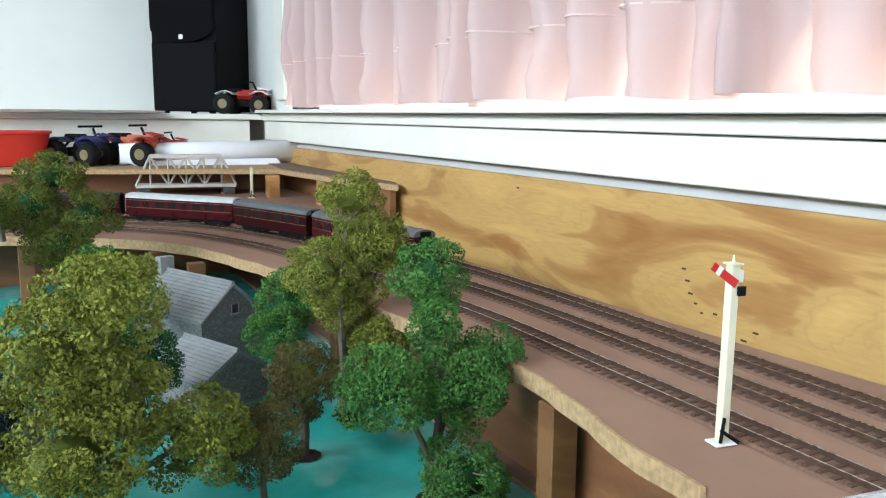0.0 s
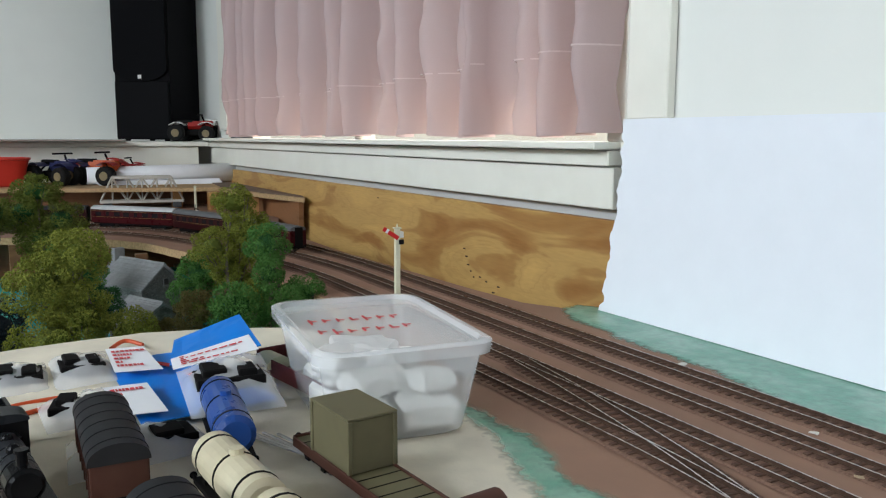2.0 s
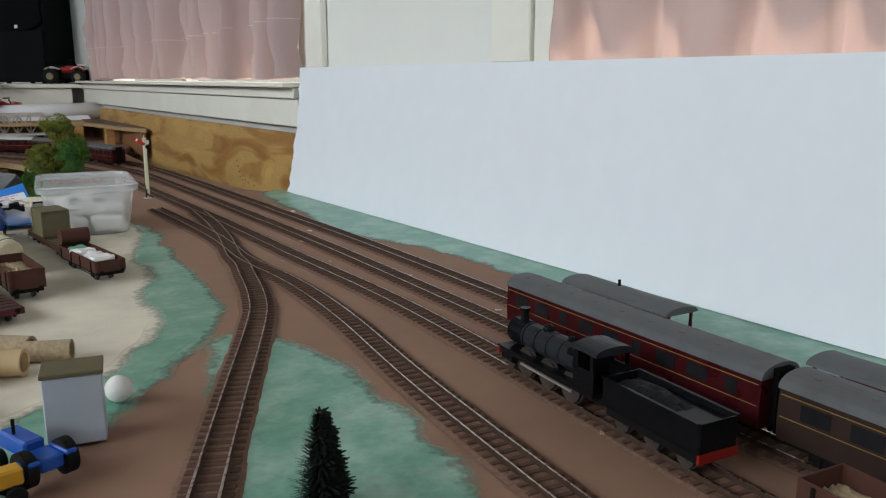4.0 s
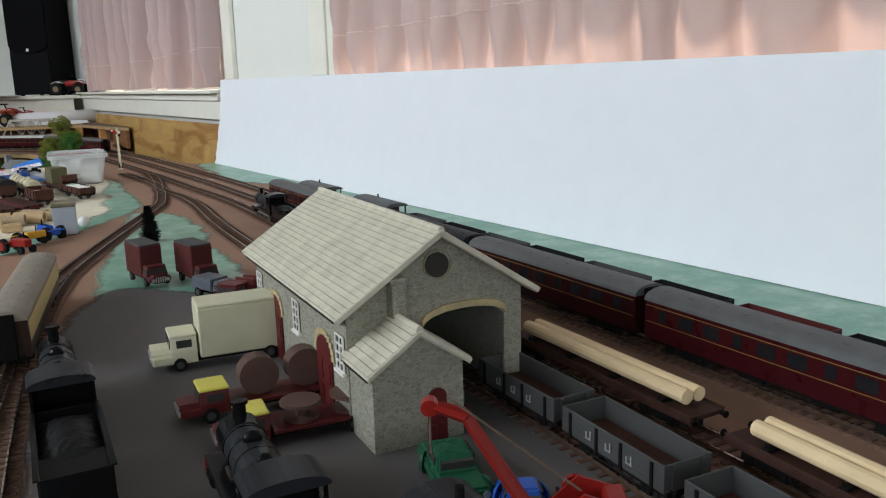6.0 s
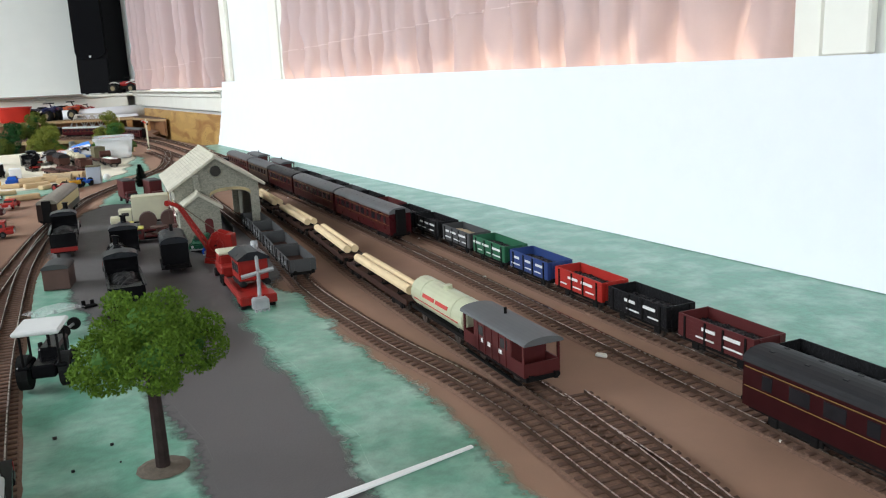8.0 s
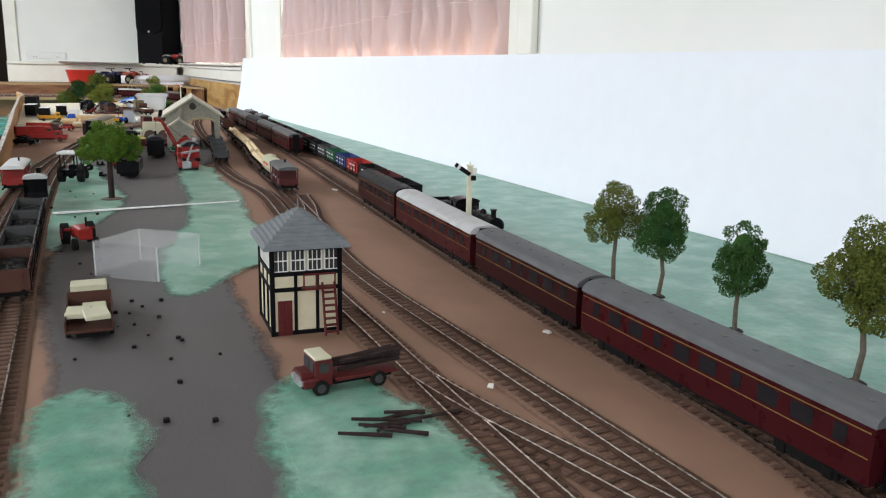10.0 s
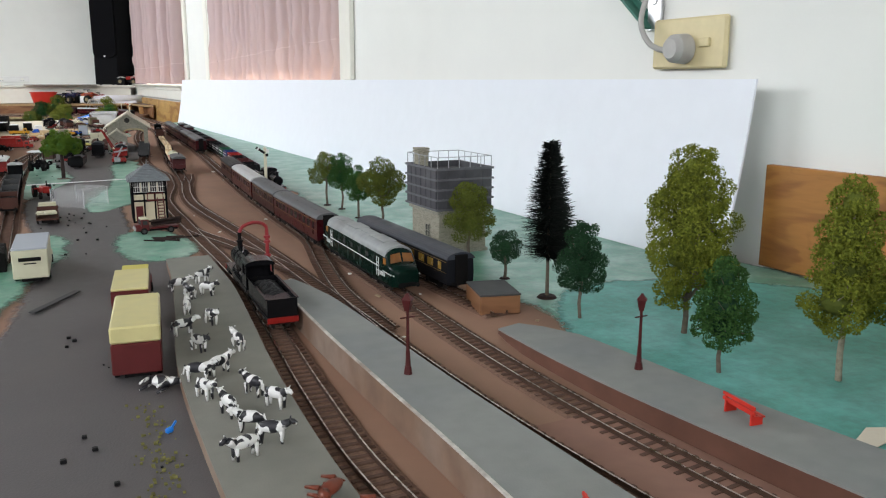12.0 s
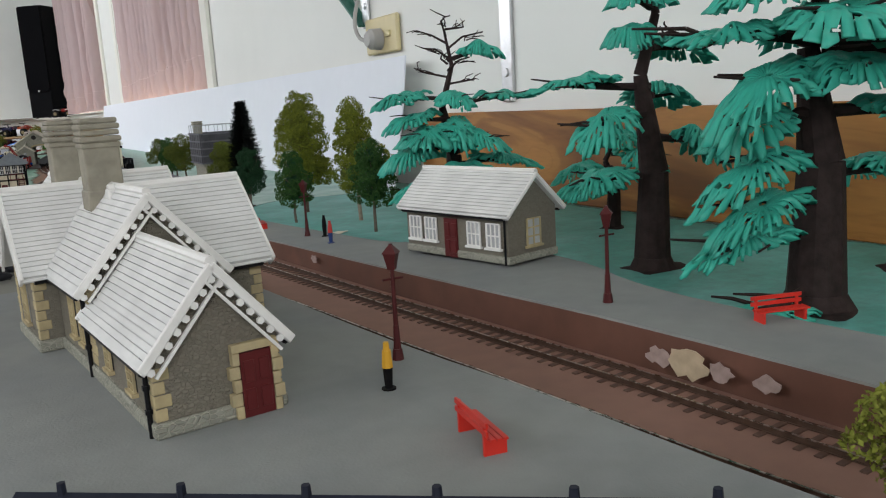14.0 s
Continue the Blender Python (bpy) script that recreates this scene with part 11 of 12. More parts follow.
def sheet_mesh(corners, n=10, m=8, wave=0.0, seed=0, bulge=0.0):
    """A bent sheet over four corners, in order round it."""
    a, b, c, d = (Vector(p) for p in corners)
    bm = bmesh.new()
    g = []
    for j in range(m + 1):
        row = []
        for i in range(n + 1):
            u, v = i / n, j / m
            p = a.lerp(b, u).lerp(d.lerp(c, u), v)
            p.z += wave * noise.noise(Vector((p.x * 45, p.y * 45, seed))) + wave * 0.6 * noise.noise(Vector((p.x * 130, p.y * 130, seed))) + bulge * math.sin(math.pi * u) ** 0.6 * math.sin(math.pi * v) ** 0.6 if 0 < u < 1 and 0 < v < 1 else 0
            row.append(bm.verts.new(p))
        g.append(row)
    for r, q in zip(g, g[1:]):
        for i in range(n):
            bm.faces.new((r[i], r[i + 1], q[i + 1], q[i]))
    return bm


def packet(corners, label, seed, blank=0.36, side=1):
    """Header card pack: a blue card, a clear bag with a black moulded part in it, a printed white label."""
    a, b, c, d = (Vector(p) for p in corners)
    root = thing("kit_packet", 0, 0, 0, 0, label, "kit packet", "kit packets on the plaster")
    if side:
        bm = sheet_mesh(corners, 8, 8, 0.0012, seed)
        ob = part("card", bm, M["cardblue"], root, "bright blue backing card")
        ob.modifiers.new("thickness", "SOLIDIFY").thickness = 0.0008
    return root


def lerp4(c, u, v):
    a, b, e, d = (Vector(p) for p in c)
    return a.lerp(b, u).lerp(d.lerp(e, u), v)


def printed(root, corners, seed, red=True):
    bm = sheet_mesh(corners, 4, 4, 0.0003, seed)
    ob = part("label", bm, M["paper"], root, "white printed paper label")
    ob.modifiers.new("thickness", "SOLIDIFY").thickness = 0.0004
    rr = random.Random(seed)
    bm = bmesh.new()
    for k in range(5):
        v = 0.16 + 0.15 * k
        u = 0.10
        while u < 0.85:
            w = rr.uniform(0.03, 0.10)
            q = [lerp4(corners, p, r) + Vector((0, 0, 0.0011)) for p, r in ((u, v), (u + w, v), (u + w, v + 0.085), (u, v + 0.085))]
            bm.faces.new([bm.verts.new(p) for p in q])
            u += w + 0.025
            if rr.random() < 0.2:
                break
    part("print", bm, M["redmark"] if red else C["frame"], ob, "red print")["kind"] = "stuff"


def bagged(root, corners, seed, thick=0.012, part_mat=None):
    bm = sheet_mesh(corners, 18, 14, 0.0038, seed, thick)
    part("bag", bm, M["bag"], root, "crinkled clear plastic bag", smooth=True)
    rr = random.Random(seed)
    m = lerp4(corners, 0.5, 0.5)
    d = (Vector(corners[1]) - Vector(corners[0]))
    ang = math.degrees(math.atan2(d.y, d.x))
    w, h = d.length, (Vector(corners[3]) - Vector(corners[0])).length
    bm = bmesh.new()
    mt = pose(m.x, m.y, m.z + 0.0015, 0, 0, ang + rr.uniform(-8, 8))
    box(bm, 0, 0, 0, w * 0.74, h * 0.44, thick * 0.60, 0.001, mt)
    box(bm, -w * 0.16, h * 0.06, thick * 0.50, w * 0.26, h * 0.34, thick * 0.45, 0.001, mt)
    box(bm, w * 0.18, -h * 0.04, thick * 0.50, w * 0.20, h * 0.30, thick * 0.42, 0.001, mt)
    for k in range(5):
        rod(bm, mt @ Vector((-w * 0.28 + k * w * 0.14, -h * 0.19, thick * 0.2)), mt @ Vector((-w * 0.28 + k * w * 0.14, h * 0.17, thick * 0.2)), 0.0013, None, 6)
    part("moulding", bm, C["frame"], root, "black plastic moulding")


# large card with a labelled bag, propped on its neighbour
c1 = [(0.148, 0.185, 0.016), (0.228, 0.176, 0.024), (0.246, 0.318, 0.052), (0.158, 0.236, 0.030)]
p1 = packet([(0.128, 0.127, 0.035), (0.202, 0.118, 0.045), (0.203, 0.189, 0.058), (0.143, 0.183, 0.042)], "blue header card with a bag of black buffer parts", 1)
printed(p1, [(0.128, 0.112, 0.036), (0.198, 0.112, 0.044), (0.198, 0.142, 0.050), (0.130, 0.132, 0.0395)], 11)
bagged(p1, [(0.126, 0.040, 0.018), (0.196, 0.034, 0.018), (0.200, 0.116, 0.040), (0.130, 0.112, 0.034)], 12, 0.016)
p2 = packet([(0.096, 0.070, 0.010), (0.205, 0.078, 0.010), (0.168, 0.238, 0.020), (0.092, 0.222, 0.018)], "flat bright blue card on the plaster", 2)
bm = bmesh.new()
for c in ([(0.150, 0.140), (0.166, 0.142), (0.162, 0.160), (0.146, 0.158)], [(0.138, 0.186), (0.143, 0.190), (0.132, 0.206), (0.127, 0.203)]):
    slab(bm, c, 0.0185, 0.0192)
part("print", bm, M["redmark"], p2, "red printed squares")["kind"] = "stuff"
p3 = thing("kit_packet", 0, 0, 0, 0, "clear bag of black parts with a white printed label", "kit packet", "kit packets on the plaster")
printed(p3, [(0.092, 0.176, 0.0225), (0.130, 0.168, 0.0225), (0.124, 0.232, 0.0285), (0.092, 0.236, 0.0285)], 21)
bagged(p3, [(0.046, 0.178, 0.012), (0.094, 0.174, 0.016), (0.096, 0.244, 0.024), (0.042, 0.250, 0.020)], 22, 0.012)
p4 = thing("kit_packet", 0, 0, 0, 0, "clear bag with a red printed label on the blue card", "kit packet", "kit packets on the plaster")
printed(p4, [(0.082, 0.078, 0.0165), (0.116, 0.072, 0.0165), (0.112, 0.140, 0.0205), (0.078, 0.142, 0.0205)], 31)
bagged(p4, [(0.034, 0.086, 0.008), (0.084, 0.080, 0.012), (0.080, 0.146, 0.018), (0.030, 0.146, 0.012)], 32, 0.011)
p5 = thing("kit_packet", 0, 0, 0, 0, "clear crinkled bag of small dark parts", "kit packet", "kit packets on the plaster")
bagged(p5, [(-0.012, 0.176, 0.010), (0.044, 0.176, 0.010), (0.046, 0.250, 0.019), (-0.004, 0.252, 0.019)], 41, 0.012)
p6 = thing("kit_packet", 0, 0, 0, 0, "dark crinkled bag under the blue card", "kit packet", "kit packets on the plaster")
bagged(p6, [(0.040, -0.010, 0.006), (0.140, 0.006, 0.006), (0.128, 0.062, 0.010), (0.044, 0.060, 0.008)], 51, 0.012)
# loops of red wire, white plastic oval
for k, pts in enumerate(([(-0.02, 0.150, 0.008), (0.02, 0.162, 0.010), (0.055, 0.160, 0.012)], [(-0.02, 0.118, 0.007), (0.015, 0.136, 0.009), (0.045, 0.150, 0.009)], [(0.098, 0.246, 0.026), (0.112, 0.258, 0.029), (0.126, 0.246, 0.026)])):
    t = thing("red_wire", 0, 0, 0, 0, "short length of red insulated wire", "wire", "red wires by the packets")
    bm = bmesh.new()
    q = curve_points(pts, 0.004)
    for a, b in zip(q, q[1:]):
        rod(bm, a, b, 0.0020, None, 8, False)
    part("insulation", bm, M["redpipe"], t, smooth=True)

# ---- wagons parked on the plaster
def on_cream(a, b):
    """Place of a wagon from the middles of its ends."""
    dx, dy = b[0] - a[0], b[1] - a[1]
    return ((a[0] + b[0]) / 2, (a[1] + b[1]) / 2, math.degrees(math.atan2(-dx, dy)) + 180, CZ)


def flat_wagon(place, deck, sides, label, L, bogies=True, lip=0.004, hw=0.0150, floor=None, group="flat wagons on the plaster"):
    x, y, rz, z = place
    root = thing("flat_wagon", x, y, z, rz, label, "wagon", group)
    bm = bmesh.new()
    box(bm, 0, 0, 0.0110, hw * 2, L, 0.0030, 0.0004)
    part("deck", bm, deck, root)
    for s in (-1, 1):
        bm = bmesh.new()
        box(bm, s * hw, 0, 0.0085, 0.0016, L, 0.0060 + lip, 0.0004)
        part("side_beam", bm, sides, root)
    for e in (-1, 1):
        bm = bmesh.new()
        box(bm, 0, e * (L / 2), 0.0085, hw * 2, 0.0016, 0.0060 + lip * 1.4, 0.0004)
        part("end_beam", bm, sides, root)
    for k in range(1, 14):
        bm = bmesh.new()
        box(bm, 0, -L / 2 + L * k / 14, 0.01395, hw * 1.9, 0.0008, 0.0004)
        part("plank_joint", bm, C["frame"], root)
    if bogies:
        for k in (-1, 1):
            bogie(root, k * (L / 2 - 0.028), 2, 0.024)
    else:
        for k in (-0.3, 0.3):
            wheelset(root, k * L)
    buffers(root, L)
    return root


f1 = flat_wagon(on_cream((0.226, 0.170), (0.248, 0.032)), C["woodfloor"], C["wagonmaroon"], "maroon drop-side flat wagon parked on the plaster", 0.135, False, 0.009)
bm = bmesh.new()
box(bm, 0.0168, 0.004, 0.0250, 0.0044, 0.110, 0.0018, 0.0004)
part("cushion", bm, M["white"], f1, "white plastic strip on the side")
t = thing("yellow_load", 0.221, 0.150, CZ + 0.0145, 10, "rounded pale yellow block on the maroon wagon", "load")
bm = bmesh.new()
extrude_profile(bm, arc_roof(0.0125, 0.0, 0.011), -0.013, 0.013)
part("block", bm, C["tankcream"], t)
f2 = flat_wagon(on_cream((0.196, -0.026), (0.212, -0.201)), C["crate"], C["bauxite"], "brown bogie flat wagon carrying an olive crate", 0.175, True, 0.001, 0.0165)
x, y, rz, z = on_cream((0.1985, -0.050), (0.2045, -0.110))
t = thing("crate", x, y, CZ + 0.0145, rz, "square olive crate with battened edges on the flat wagon", "crate")
bm = bmesh.new()
box(bm, 0, 0, 0, 0.033, 0.050, 0.034, 0.0008)
part("body", bm, C["crate"], t)
for sx in (-1, 1):
    for sy in (-1, 1):
        bm = bmesh.new()
        box(bm, sx * 0.0160, sy * 0.0245, 0.0005, 0.0030, 0.0030, 0.0336, 0.0004)
        part("batten", bm, C["crate"], t)
bm = bmesh.new()
box(bm, 0, 0, 0.0342, 0.035, 0.052, 0.0016, 0.0004)
part("lid", bm, C["crate"], t)
bm = bmesh.new()
box(bm, 0.004, 0.0253, 0.012, 0.008, 0.0006, 0.006)
part("marking", bm, C["stripe"], t, "small white stencil mark")
ow = open_wagon(A_LINE, 0.777, C["bauxite"], "brown high-ended open wagon holding white scraps", None, 0.125, False, "wagons on the plaster", 0.013, 0.0160, on_cream((0.204, -0.214), (0.221, -0.338)))
for k, (x, y, rz, s, mat) in enumerate(((0.208, -0.262, 30, 0.020, "casting"), (0.213, -0.287, 60, 0.018, "casting"), (0.217, -0.311, 15, 0.022, "casting"), (0.2055, -0.242, 10, 0.016, "green"))):
    ob = link("wagon_scrap", casting(s * 1.2, s, 0.012, 40 + k), M[mat])
    ob.matrix_basis = pose(x, y, CZ + 0.0142, 0, 0, rz)
    tagged(ob, "white plaster scrap lying in the brown wagon" if mat == "casting" else "dark green scrap lying in the brown wagon", "scrap", "scraps in the brown wagon")
x, y, rz, z = on_cream((0.2045, -0.208), (0.207, -0.232))
t = thing("brown_drum", x, y, CZ + 0.026, rz, "brown drum lying across the end of the wagon", "drum")
bm = bmesh.new()
rod(bm, (-0.016, 0, 0.009), (0.016, 0, 0.009), 0.0095, None, 18)
part("body", bm, C["bauxite"], t, smooth=True)
tank_wagon(on_cream((0.118, -0.060), (0.124, -0.145)), C["ivory"], "ivory tank wagon with black straps on the plaster", 0.088, 0.0140, "tank wagons on the plaster", False, True)
tank_wagon(on_cream((0.124, -0.152), (0.134, -0.250)), C["ivory"], "ivory tank wagon with black straps behind the sand wagon", 0.094, 0.0145, "tank wagons on the plaster", False, True)
tank_wagon(on_cream((0.150, 0.062), (0.136, -0.048)), C["tankblue"], "dark blue tank wagon beside the packets", 0.100, 0.0135, "tank wagons on the plaster", False, True)
open_wagon(A_LINE, 0.999, C["bauxite"], "brown open wagon full of sand", "sand", 0.094, False, "wagons on the plaster", 0.020, 0.0165, on_cream((0.126, -0.276), (0.135, -0.374)))


def drum_van(place, label, L=0.105):
    """Dark covered van with a deep arched ribbed roof."""
    x, y, rz, z = place
    root = thing("covered_van", x, y, z, rz, label, "wagon", "dark vans on the plaster")
    bm = bmesh.new()
    box(bm, 0, 0, 0.0115, 0.0320, L, 0.0215, 0.0006)
    part("body", bm, C["bauxite"], root)
    bm = bmesh.new()
    extrude_profile(bm, arc_roof(0.0175, 0.0325, 0.0120, 16), -L / 2 - 0.001, L / 2 + 0.001)
    rf = part("roof", bm, C["roofdark"], root, "dark grey arched roof", smooth=True)
    for k in range(6):
        bm = bmesh.new()
        yk = -L / 2 + L * (k + 0.5) / 6
        extrude_profile(bm, [(p[0] * 1.012, p[1] + 0.0006) for p in arc_roof(0.0175, 0.0325, 0.0120, 16)], yk - 0.0006, yk + 0.0006)
        part("roof_rib", bm, C["roofdark"], rf)
    for s in (-1, 1):
        for k in range(-3, 4):
            bm = bmesh.new()
            box(bm, s * 0.0164, k * L * 0.15, 0.0115, 0.0010, 0.0016, 0.0210)
            part("side_post", bm, C["bauxite"], root)
    bm = bmesh.new()
    box(bm, 0, 0, 0.0080, 0.0260, L, 0.0034)
    part("chassis", bm, C["frame"], root)
    for k in (-0.3, 0.3):
        wheelset(root, k * L)
    buffers(root, L)
    return root


drum_van(on_cream((0.066, 0.045), (0.064, -0.066)), "dark brown covered van with a grey arched roof")
drum_van(on_cream((0.075, -0.120), (0.086, -0.232)), "dark brown covered van with an arched roof on the plaster")
flat_wagon(on_cream((0.072, -0.290), (0.104, -0.452)), C["bauxite"], C["wagonmaroon"], "maroon brown bogie flat wagon on the plaster", 0.165, True, 0.0, 0.0175)
flat_wagon(on_cream((0.030, -0.330), (0.060, -0.470)), C["bauxite"], C["bauxite"], "brown bogie flat wagon beside another", 0.150, True, 0.0, 0.0165)
# clear plastic sprue strips
for k in range(4):
    t = thing("thin_strip", 0.178 + 0.006 * k, -0.010 - 0.008 * k, CZ + 0.0005, 24 - 3 * k, "thin clear plastic strip lying on the plaster", "plastic strip", "plastic strips")
    bm = bmesh.new()
    box(bm, 0, 0, 0, 0.0026, 0.105, 0.0018, 0.0004)
    part("strip", bm, M["tubclear"], t)

# ---- grey box, ball and timber rolls
t = thing("grey_box", 0.115, -0.735, 0.0020, -12, "grey box with an olive top standing on end", "box")
bm = bmesh.new()
box(bm, 0, 0, 0, 0.034, 0.026, 0.044, 0.0008)
part("body", bm, C["lorrygrey"], t)
bm = bmesh.new()
box(bm, 0, 0, 0.0442, 0.036, 0.028, 0.0030, 0.0006)
part("lid", bm, C["crate"], t)
ob = thing("white_ball", 0.150, -0.690, 0.0020, 0, "small white ball beside the grey box", "ball")
bm = bmesh.new()
v = bmesh.ops.create_icosphere(bm, subdivisions=3, radius=0.0095)["verts"]
bmesh.ops.transform(bm, matrix=Matrix.Translation((0, 0, 0.0093)), verts=v)
part("ball", bm, M["casting"], ob, smooth=True)
rnd = random.Random(8)
M["clay"] = material("pale_clay_pipe", (0.50, 0.36, 0.20), 0.7, vary=0.1, scale=60)
for k, (x, y, rz, r, L) in enumerate(((0.045, -0.600, 70, 0.0100, 0.055), (0.080, -0.590, 62, 0.0105, 0.050), (0.010, -0.615, 80, 0.0095, 0.050), (0.095, -0.545, 50, 0.0090, 0.045), (0.030, -0.555, 74, 0.0095, 0.050), (-0.030, -0.620, 85, 0.0095, 0.055), (0.120, -0.575, 66, 0.0085, 0.040))):
    t = thing("clay_roll", x, y, CZ, rz, "pale clay-coloured hollow roll lying on the plaster", "roll", "pale rolls beside the grey box")
    bm = bmesh.new()
    n = 18
    ends = [[bm.verts.new((rr * math.cos(a), yy, r + rr * math.sin(a))) for a in [i * 6.28318 / n for i in range(n)]] for rr, yy in ((r, -L / 2), (r, L / 2), (r * 0.72, L / 2), (r * 0.72, -L / 2))]
    for q in range(4):
        a, b = ends[q], ends[(q + 1) % 4]
        for i in range(n):
            bm.faces.new((a[i], a[(i + 1) % n], b[(i + 1) % n], b[i]))
    part("tube", bm, M["clay"] if k % 3 else C["sand"], t, smooth=True)
for k, (x, y, rz, w, d, h) in enumerate(((-0.02, -0.70, 12, 0.06, 0.022, 0.012), (-0.075, -0.66, -20, 0.05, 0.03, 0.010), (0.000, -0.745, 40, 0.035, 0.020, 0.010), (-0.10, -0.80, 5, 0.06, 0.020, 0.010), (-0.06, -0.93, 14, 0.070, 0.028, 0.012), (0.045, -0.665, -10, 0.030, 0.02, 0.014))):
    ob = link("timber_offcut", casting(w, d, h, 70 + k), M["clay"])
    ob.matrix_basis = pose(x, y, 0.0016 if y < -0.7 else CZ, 0, 0, rz)
    tagged(ob, "pale timber offcut lying by the yard", "offcut", "pale offcuts")
# ---------------------------------------------------------------- crowded far side of the yard
WHT, RED = M["white"], C["wagonred"]
BLK = C["frame"]
lorry(-0.205, -0.330, 172, BLK, BLK, WHT, "black lorry with a white roof on the plaster", "box", 0.105, 0.036, 0.046, 0.032, "black and white lorries", CZ)
lorry(-0.160, -0.420, 176, WHT, BLK, WHT, "black van with a white cab roof", "box", 0.085, 0.034, 0.038, 0.030, "black and white lorries", CZ)
lorry(-0.105, -0.330, 184, BLK, BLK, WHT, "black and white box lorry beside others", "box", 0.090, 0.034, 0.042, 0.030, "black and white lorries", CZ)
lorry(-0.060, -0.470, 180, WHT, WHT, WHT, "white van parked with the black lorries", "box", 0.070, 0.030, 0.034, 0.026, "black and white lorries", CZ)
lorry(-0.205, -0.140, 170, BLK, BLK, BLK, "tall black box lorry by the fascia", "box", 0.110, 0.040, 0.066, 0.034, "black and white lorries", CZ)
lorry(-0.140, -0.620, 96, C["yellowtoy"], C["yellowtoy"], C["yellowtoy"], "orange-yellow toy loader lorry", "drop", 0.080, 0.034, 0.030, 0.030, "yellow toys", CZ)
toy_car(-0.070, -0.560, 172, C["bluecar"], "blue toy car with a white roof", 0.062, 0.028, 0.022, CZ)
toy_car(-0.100, -0.245, 168, WHT, "white toy car among the lorries", 0.062, 0.028, 0.022, CZ)
toy_car(-0.160, -0.235, 186, BLK, "black toy car among the lorries", 0.062, 0.028, 0.022, CZ)
steam_loco((-0.010, -0.200, 12, CZ), "black tank engine parked on the plaster", False, "locoblack", "locoblack", 0.105, -1, "engines parked on the plaster")
steam_loco((0.010, -0.020, 8, CZ), "black tender engine parked by the packets", True, "locoblack", "locogrey", 0.100, -1, "engines parked on the plaster")
# red tank lorries and fire engines near the outer track
lorry(-0.170, -1.330, 100, RED, RED, RED, "bright red tanker lorry beside the outer track", "box", 0.105, 0.036, 0.032, 0.030, "red lorries")
lorry(-0.140, -1.440, 84, RED, RED, BLK, "red fire engine with a black ladder", "drop", 0.095, 0.032, 0.030, 0.028, "red lorries")
lorry(-0.150, -1.180, 80, C["wagonmaroon"], RED, C["vancream"], "red and cream lorry lying across the yard", "box", 0.095, 0.032, 0.034, 0.028, "red lorries")
toy_car(-0.190, -1.530, 60, BLK, "black toy car beside the red lorries", 0.062, 0.026, 0.021)
for k, (x, y, rz) in enumerate(((-0.15, -1.02, 30), (-0.09, -1.06, -20), (-0.18, -0.92, 80), (-0.12, -0.88, 10))):
    toy_car(x, y, rz, (C["vancream"], RED, WHT, C["crate"])[k], ("cream", "red", "white", "olive")[k] + " toy car parked past the yard curve", 0.058, 0.025, 0.020)

# curved plywood fascia along the side of the layout
FAS = [(-0.300, 0.75), (-0.262, 0.40), (-0.262, 0.0), (-0.250, -0.50), (-0.238, -1.0), (-0.224, -1.45), (-0.216, -1.90), (-0.222, -2.15), (-0.238, -2.45)]
TOP = [0.056, 0.056, 0.056, 0.056, 0.058, 0.058, 0.050, 0.026, 0.004]
q = curve_points([(x, y, z) for (x, y), z in zip(FAS, TOP)], 0.04)
bm = bmesh.new()
bm2 = bmesh.new()
rows, caps = [], []
for k, p in enumerate(q):
    d = (q[min(k + 1, len(q) - 1)] - q[max(k - 1, 0)])
    n = Vector((-d.y, d.x, 0)).normalized() * 0.003
    lo = Vector((p.x, p.y, -0.10))
    rows.append([bm.verts.new(v) for v in (lo + n, p + n, p - n, lo - n)])
    caps.append([bm2.verts.new(v) for v in (p + n * 1.3 + Vector((0, 0, 0.0004)), p + n * 1.3 + Vector((0, 0, 0.0024)), p - n * 1.3 + Vector((0, 0, 0.0024)), p - n * 1.3 + Vector((0, 0, 0.0004)))])
for r in (rows, caps):
    for a, b in zip(r, r[1:]):
        for i in range(4):
            (bm if r is rows else bm2).faces.new((a[i], a[(i + 1) % 4], b[(i + 1) % 4], b[i]))
tagged(link("fascia", bm, M["plyx"]), "curved orange plywood fascia along the yard", kind="structure")
tagged(link("fascia_edge", bm2, M["coping"]), "pale worn top edge of the fascia", kind="structure")

# ---------------------------------------------------------------- loose bits at the station end
t = thing("platform_gap_board", -0.006, -4.578, COWZ + 0.0003, 96, "dark brown wooden wedge across the end of the cattle platform", "board")
bm = bmesh.new()
slab(bm, [(-0.012, -0.030), (0.012, -0.030), (0.003, 0.032), (-0.003, 0.032)], 0, 0.010)
part("wedge", bm, M["plydark"], t)
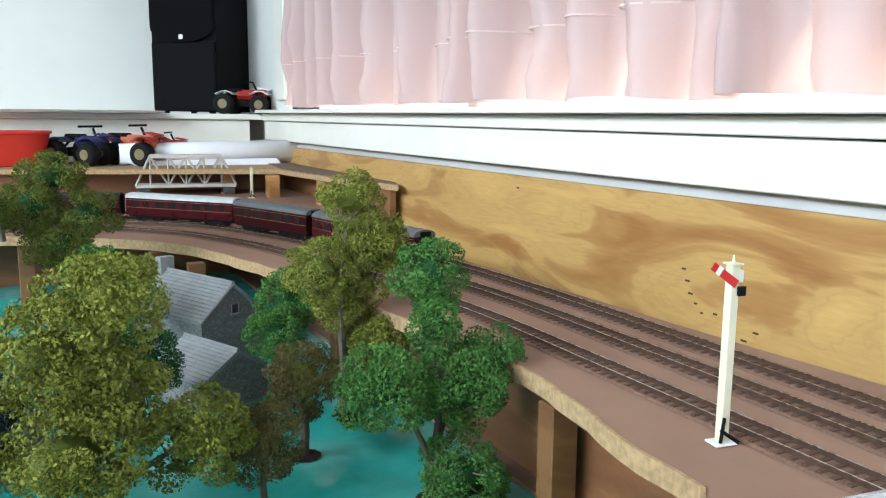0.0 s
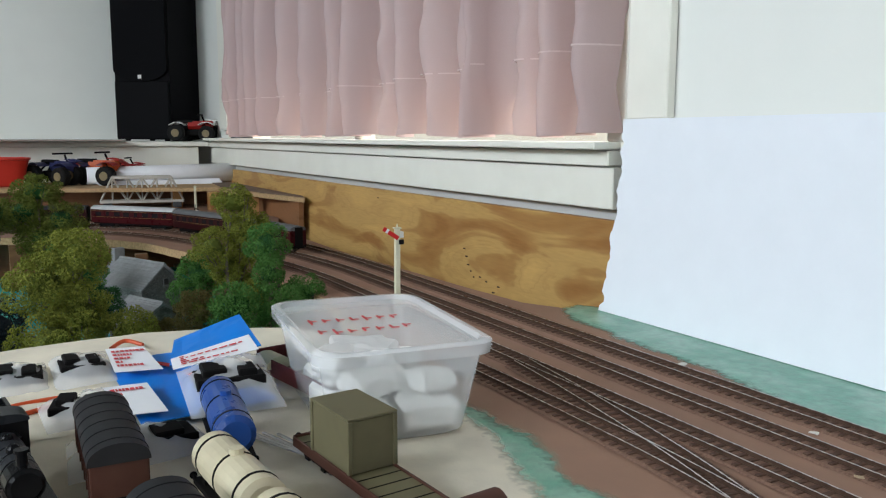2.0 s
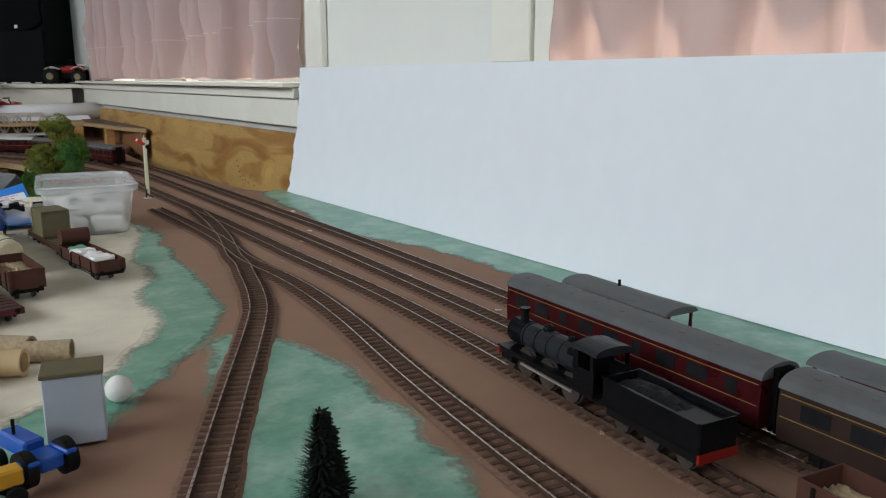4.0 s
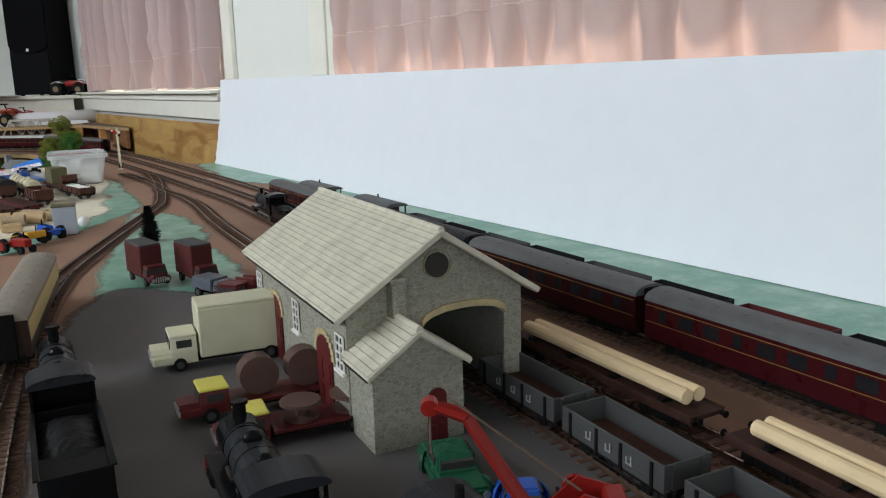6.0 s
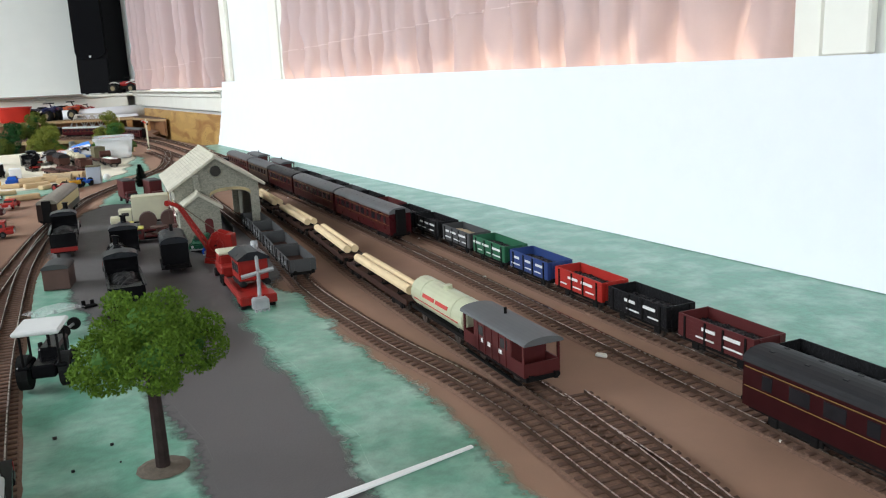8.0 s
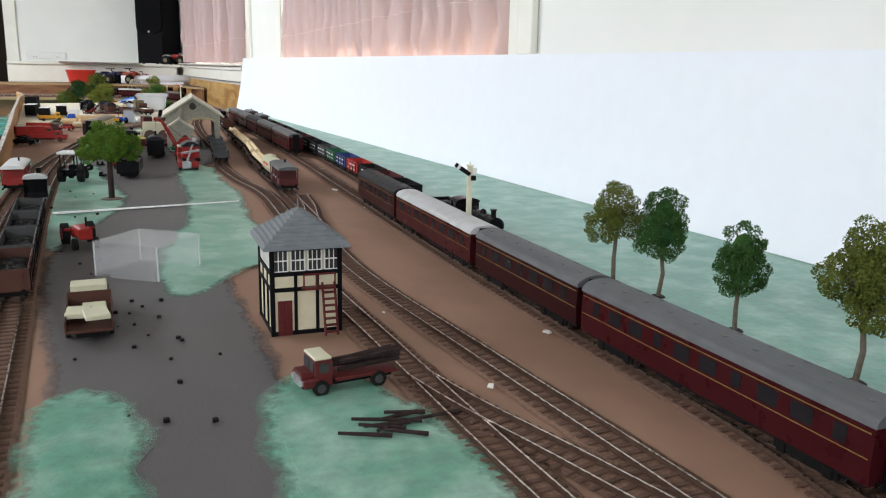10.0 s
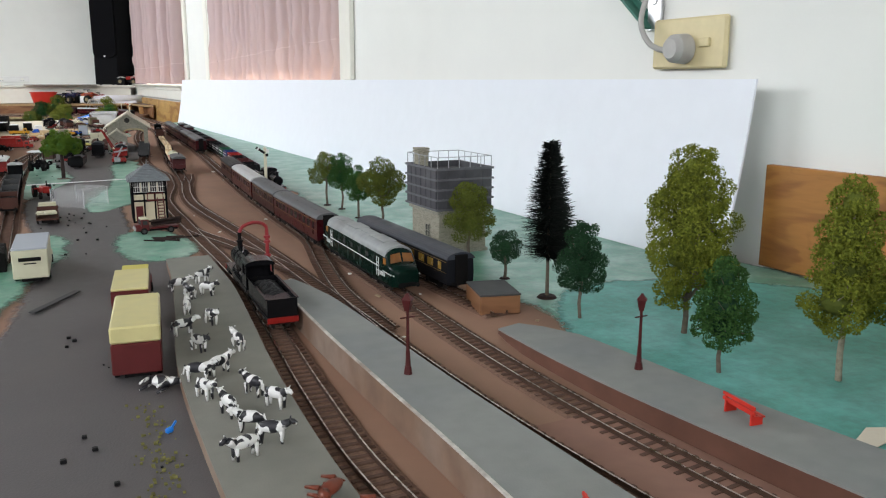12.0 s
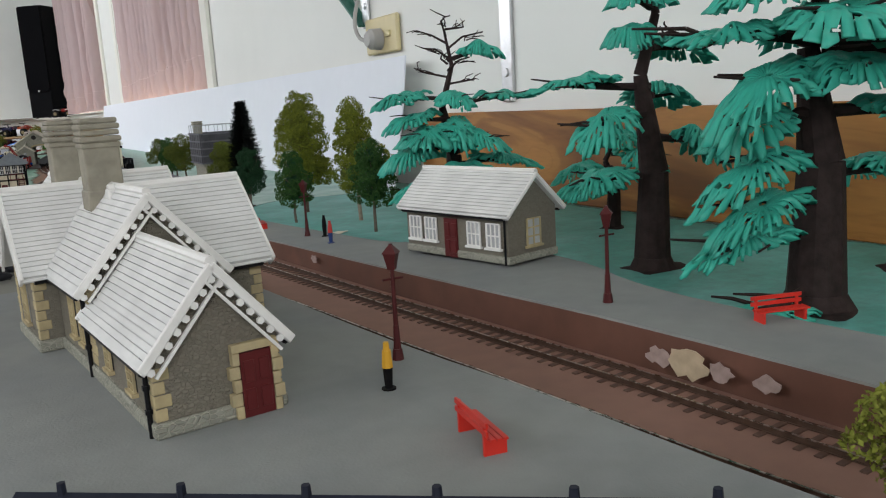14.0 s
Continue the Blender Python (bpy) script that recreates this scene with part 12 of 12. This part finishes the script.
# heap of dark fallen plastic pieces and a pointed rod
rnd = random.Random(77)
for k in range(13):
    x, y = -0.124 + rnd.gauss(0, 0.014), -4.325 + rnd.gauss(0, 0.024)
    t = thing("plastic_piece", x, y, 0.0026, rnd.uniform(0, 360), "small black plastic piece lying in a heap on the yard", "plastic piece", "heap of dark plastic pieces")
    bm = bmesh.new()
    rod(bm, (0, 0, 0.002), (0.004, 0.002, 0.012), 0.0026, 0.0018, 7)
    rod(bm, (0.004, 0.002, 0.012), (0.010, -0.002, 0.008), 0.0012, 0.0010, 5)
    rod(bm, (0.002, 0.001, 0.007), (-0.006, 0.004, 0.003), 0.0014, 0.0010, 5)
    box(bm, 0.0045, 0.002, 0.011, 0.004, 0.004, 0.0045, 0.001)
    part("body", bm, C["frame"] if k % 5 else C["wagonmaroon"], t)
    t.matrix_basis = t.matrix_basis @ Matrix.Scale(1.45, 4)
t = thing("pointed_rod", -0.092, -4.372, 0.0036, -60, "dark pointed rod with a white tip on the yard", "rod")
bm = bmesh.new()
rod(bm, (0, -0.020, 0), (0, 0.014, 0), 0.0012, 0.0016, 8)
part("shaft", bm, C["wagonmaroon"], t)
bm = bmesh.new()
rod(bm, (0, -0.033, 0), (0, -0.020, 0), 0.0004, 0.0016, 8)
part("tip", bm, M["white"], t, "white tip")
# olive grass specks along the dock wall
M["speck"] = material("yellow_green_turf_specks", (0.20, 0.19, 0.06), 0.9, vary=0.3, scale=300, island=0.4)
rnd = random.Random(31)
bm = bmesh.new()
for k in range(230):
    y = rnd.uniform(-4.42, -4.08)
    x = -0.046 - 0.020 * (-(y + 4.08)) / 0.34 + rnd.gauss(0, 0.007)
    s = rnd.uniform(0.0005, 0.0016)
    box(bm, x, y, 0.0023, s * 1.5, s * 1.5, s, 0, None)
tagged(link("turf_specks", bm, M["speck"]), "scattered olive turf specks along the dock wall", "turf specks", kind="stuff")
t = thing("blue_scrap", -0.040, -4.145, 0.0024, 30, "small bright blue plastic scrap on the yard", "scrap")
bm = bmesh.new()
box(bm, 0, 0, 0, 0.006, 0.004, 0.004, 0.0012)
rod(bm, (0.002, 0, 0.003), (0.008, 0.003, 0.005), 0.001, None, 5)
part("body", bm, M["cardblue"], t)
# plain peg shapes standing in for the small model figures on the platforms
for x, y, z, a, b, w in ((0.335, -4.475, ramp(-4.475), "frame", "frame", "dark"), (0.322, -4.525, ramp(-4.525), "redprint", "wagonblue", "red and blue"), (0.174, -4.968, PLZ, "yellowtoy", "frame", "yellow and black"), (0.382, -4.760, PR, "wagonblue", "sand", "blue and tan")):
    t = thing("peg", x, y, z, 0, w + " plain peg standing in for a platform figure", "peg", "plain pegs on the platforms")
    bm = bmesh.new()
    rod(bm, (0, 0, 0), (0, 0, 0.0008), 0.0036, None, 10)
    rod(bm, (0, 0, 0.0008), (0, 0, 0.011), 0.0019, 0.0026, 8)
    part("foot", bm, C[b], t)
    bm = bmesh.new()
    rod(bm, (0, 0, 0.011), (0, 0, 0.0195), 0.0028, 0.0022, 8)
    rod(bm, (0, 0, 0.0195), (0, 0, 0.0235), 0.0017, 0.0014, 8)
    part("top", bm, C[a], t)
# low dark fence across the near end of the platform
M["fence"] = material("slate_plastic_fence", (0.020, 0.023, 0.034), 0.5, vary=0.1, scale=80)
fn = thing("platform_fence", 0, 0, PLZ, 0, "low slate-grey plastic fence lying along the platform", "fence")
a, b = Vector((0.014, -4.996, 0)), Vector((0.226, -5.157, 0))
bm = bmesh.new()
rod(bm, a + Vector((0, 0, 0.0036)), b + Vector((0, 0, 0.0036)), 0.0040, None, 6)
part("rail", bm, M["fence"], fn)
for k in range(6):
    p = a.lerp(b, (k + 0.4) / 6)
    bm = bmesh.new()
    rod(bm, p, p + Vector((0, 0, 0.0112)), 0.0022, 0.0016, 6)
    part("post", bm, M["fence"], fn)
# pale flecks on the track ground
M["fleck"] = material("white_flecks", (0.70, 0.68, 0.62), 0.9, vary=0.1)
rnd = random.Random(17)
for k in range(46):
    y = rnd.uniform(-4.1, 0.1)
    x = at_track(rnd.choice((A_LINE, B_LINE, C_LINE)), y)[0] + rnd.choice((-1, 1)) * rnd.uniform(0.014, 0.026)
    s = rnd.uniform(0.0016, 0.0042)
    ob = link("paper_fleck", casting(s * 2.2, s * 1.3, s * 0.5, 200 + k), M["fleck"] if k % 3 else C["sand"])
    ob.matrix_basis = pose(x, y, 0.0012, 0, 0, rnd.uniform(0, 180))
    tagged(ob, "tiny pale scrap lying beside the track", "scrap", "pale scraps beside the tracks")
# ---------------------------------------------------------------- sleepers, last
for root, line, (hi, lo) in SLEEPER_JOBS:
    s, step, nxt, loose_n = 0.0, 0.0098, 0.0, 0
    rest_v, rest_f = [], []
    base = [tuple(v.co) for v in SLEEPER.vertices]
    polys = [tuple(p.vertices) for p in SLEEPER.polygons]
    for a, b in zip(line, line[1:]):
        d = b - a
        L = d.length
        while nxt <= s + L:
            p = a + d * ((nxt - s) / L)
            m = pose(p.x, p.y, 0.0009, 0, 0, math.degrees(math.atan2(d.y, d.x)) - 90)
            if lo < p.y < hi and loose_n < 300:
                ob = new("sleeper", SLEEPER)
                ob.parent, ob.matrix_basis = root, m
                loose_n += 1
            else:
                k = len(rest_v)
                rest_v += [tuple(m @ Vector(v)) for v in base]
                rest_f += [tuple(i + k for i in f) for f in polys]
            nxt += step
        s += L
    if rest_v:
        me = bpy.data.meshes.new("sleeper_rest")
        me.from_pydata(rest_v, [], rest_f)
        me.materials.append(M["sleeper"])
        ob = new("sleeper_rest", me)
        ob.parent = root
        ob["kind"] = "stuff"
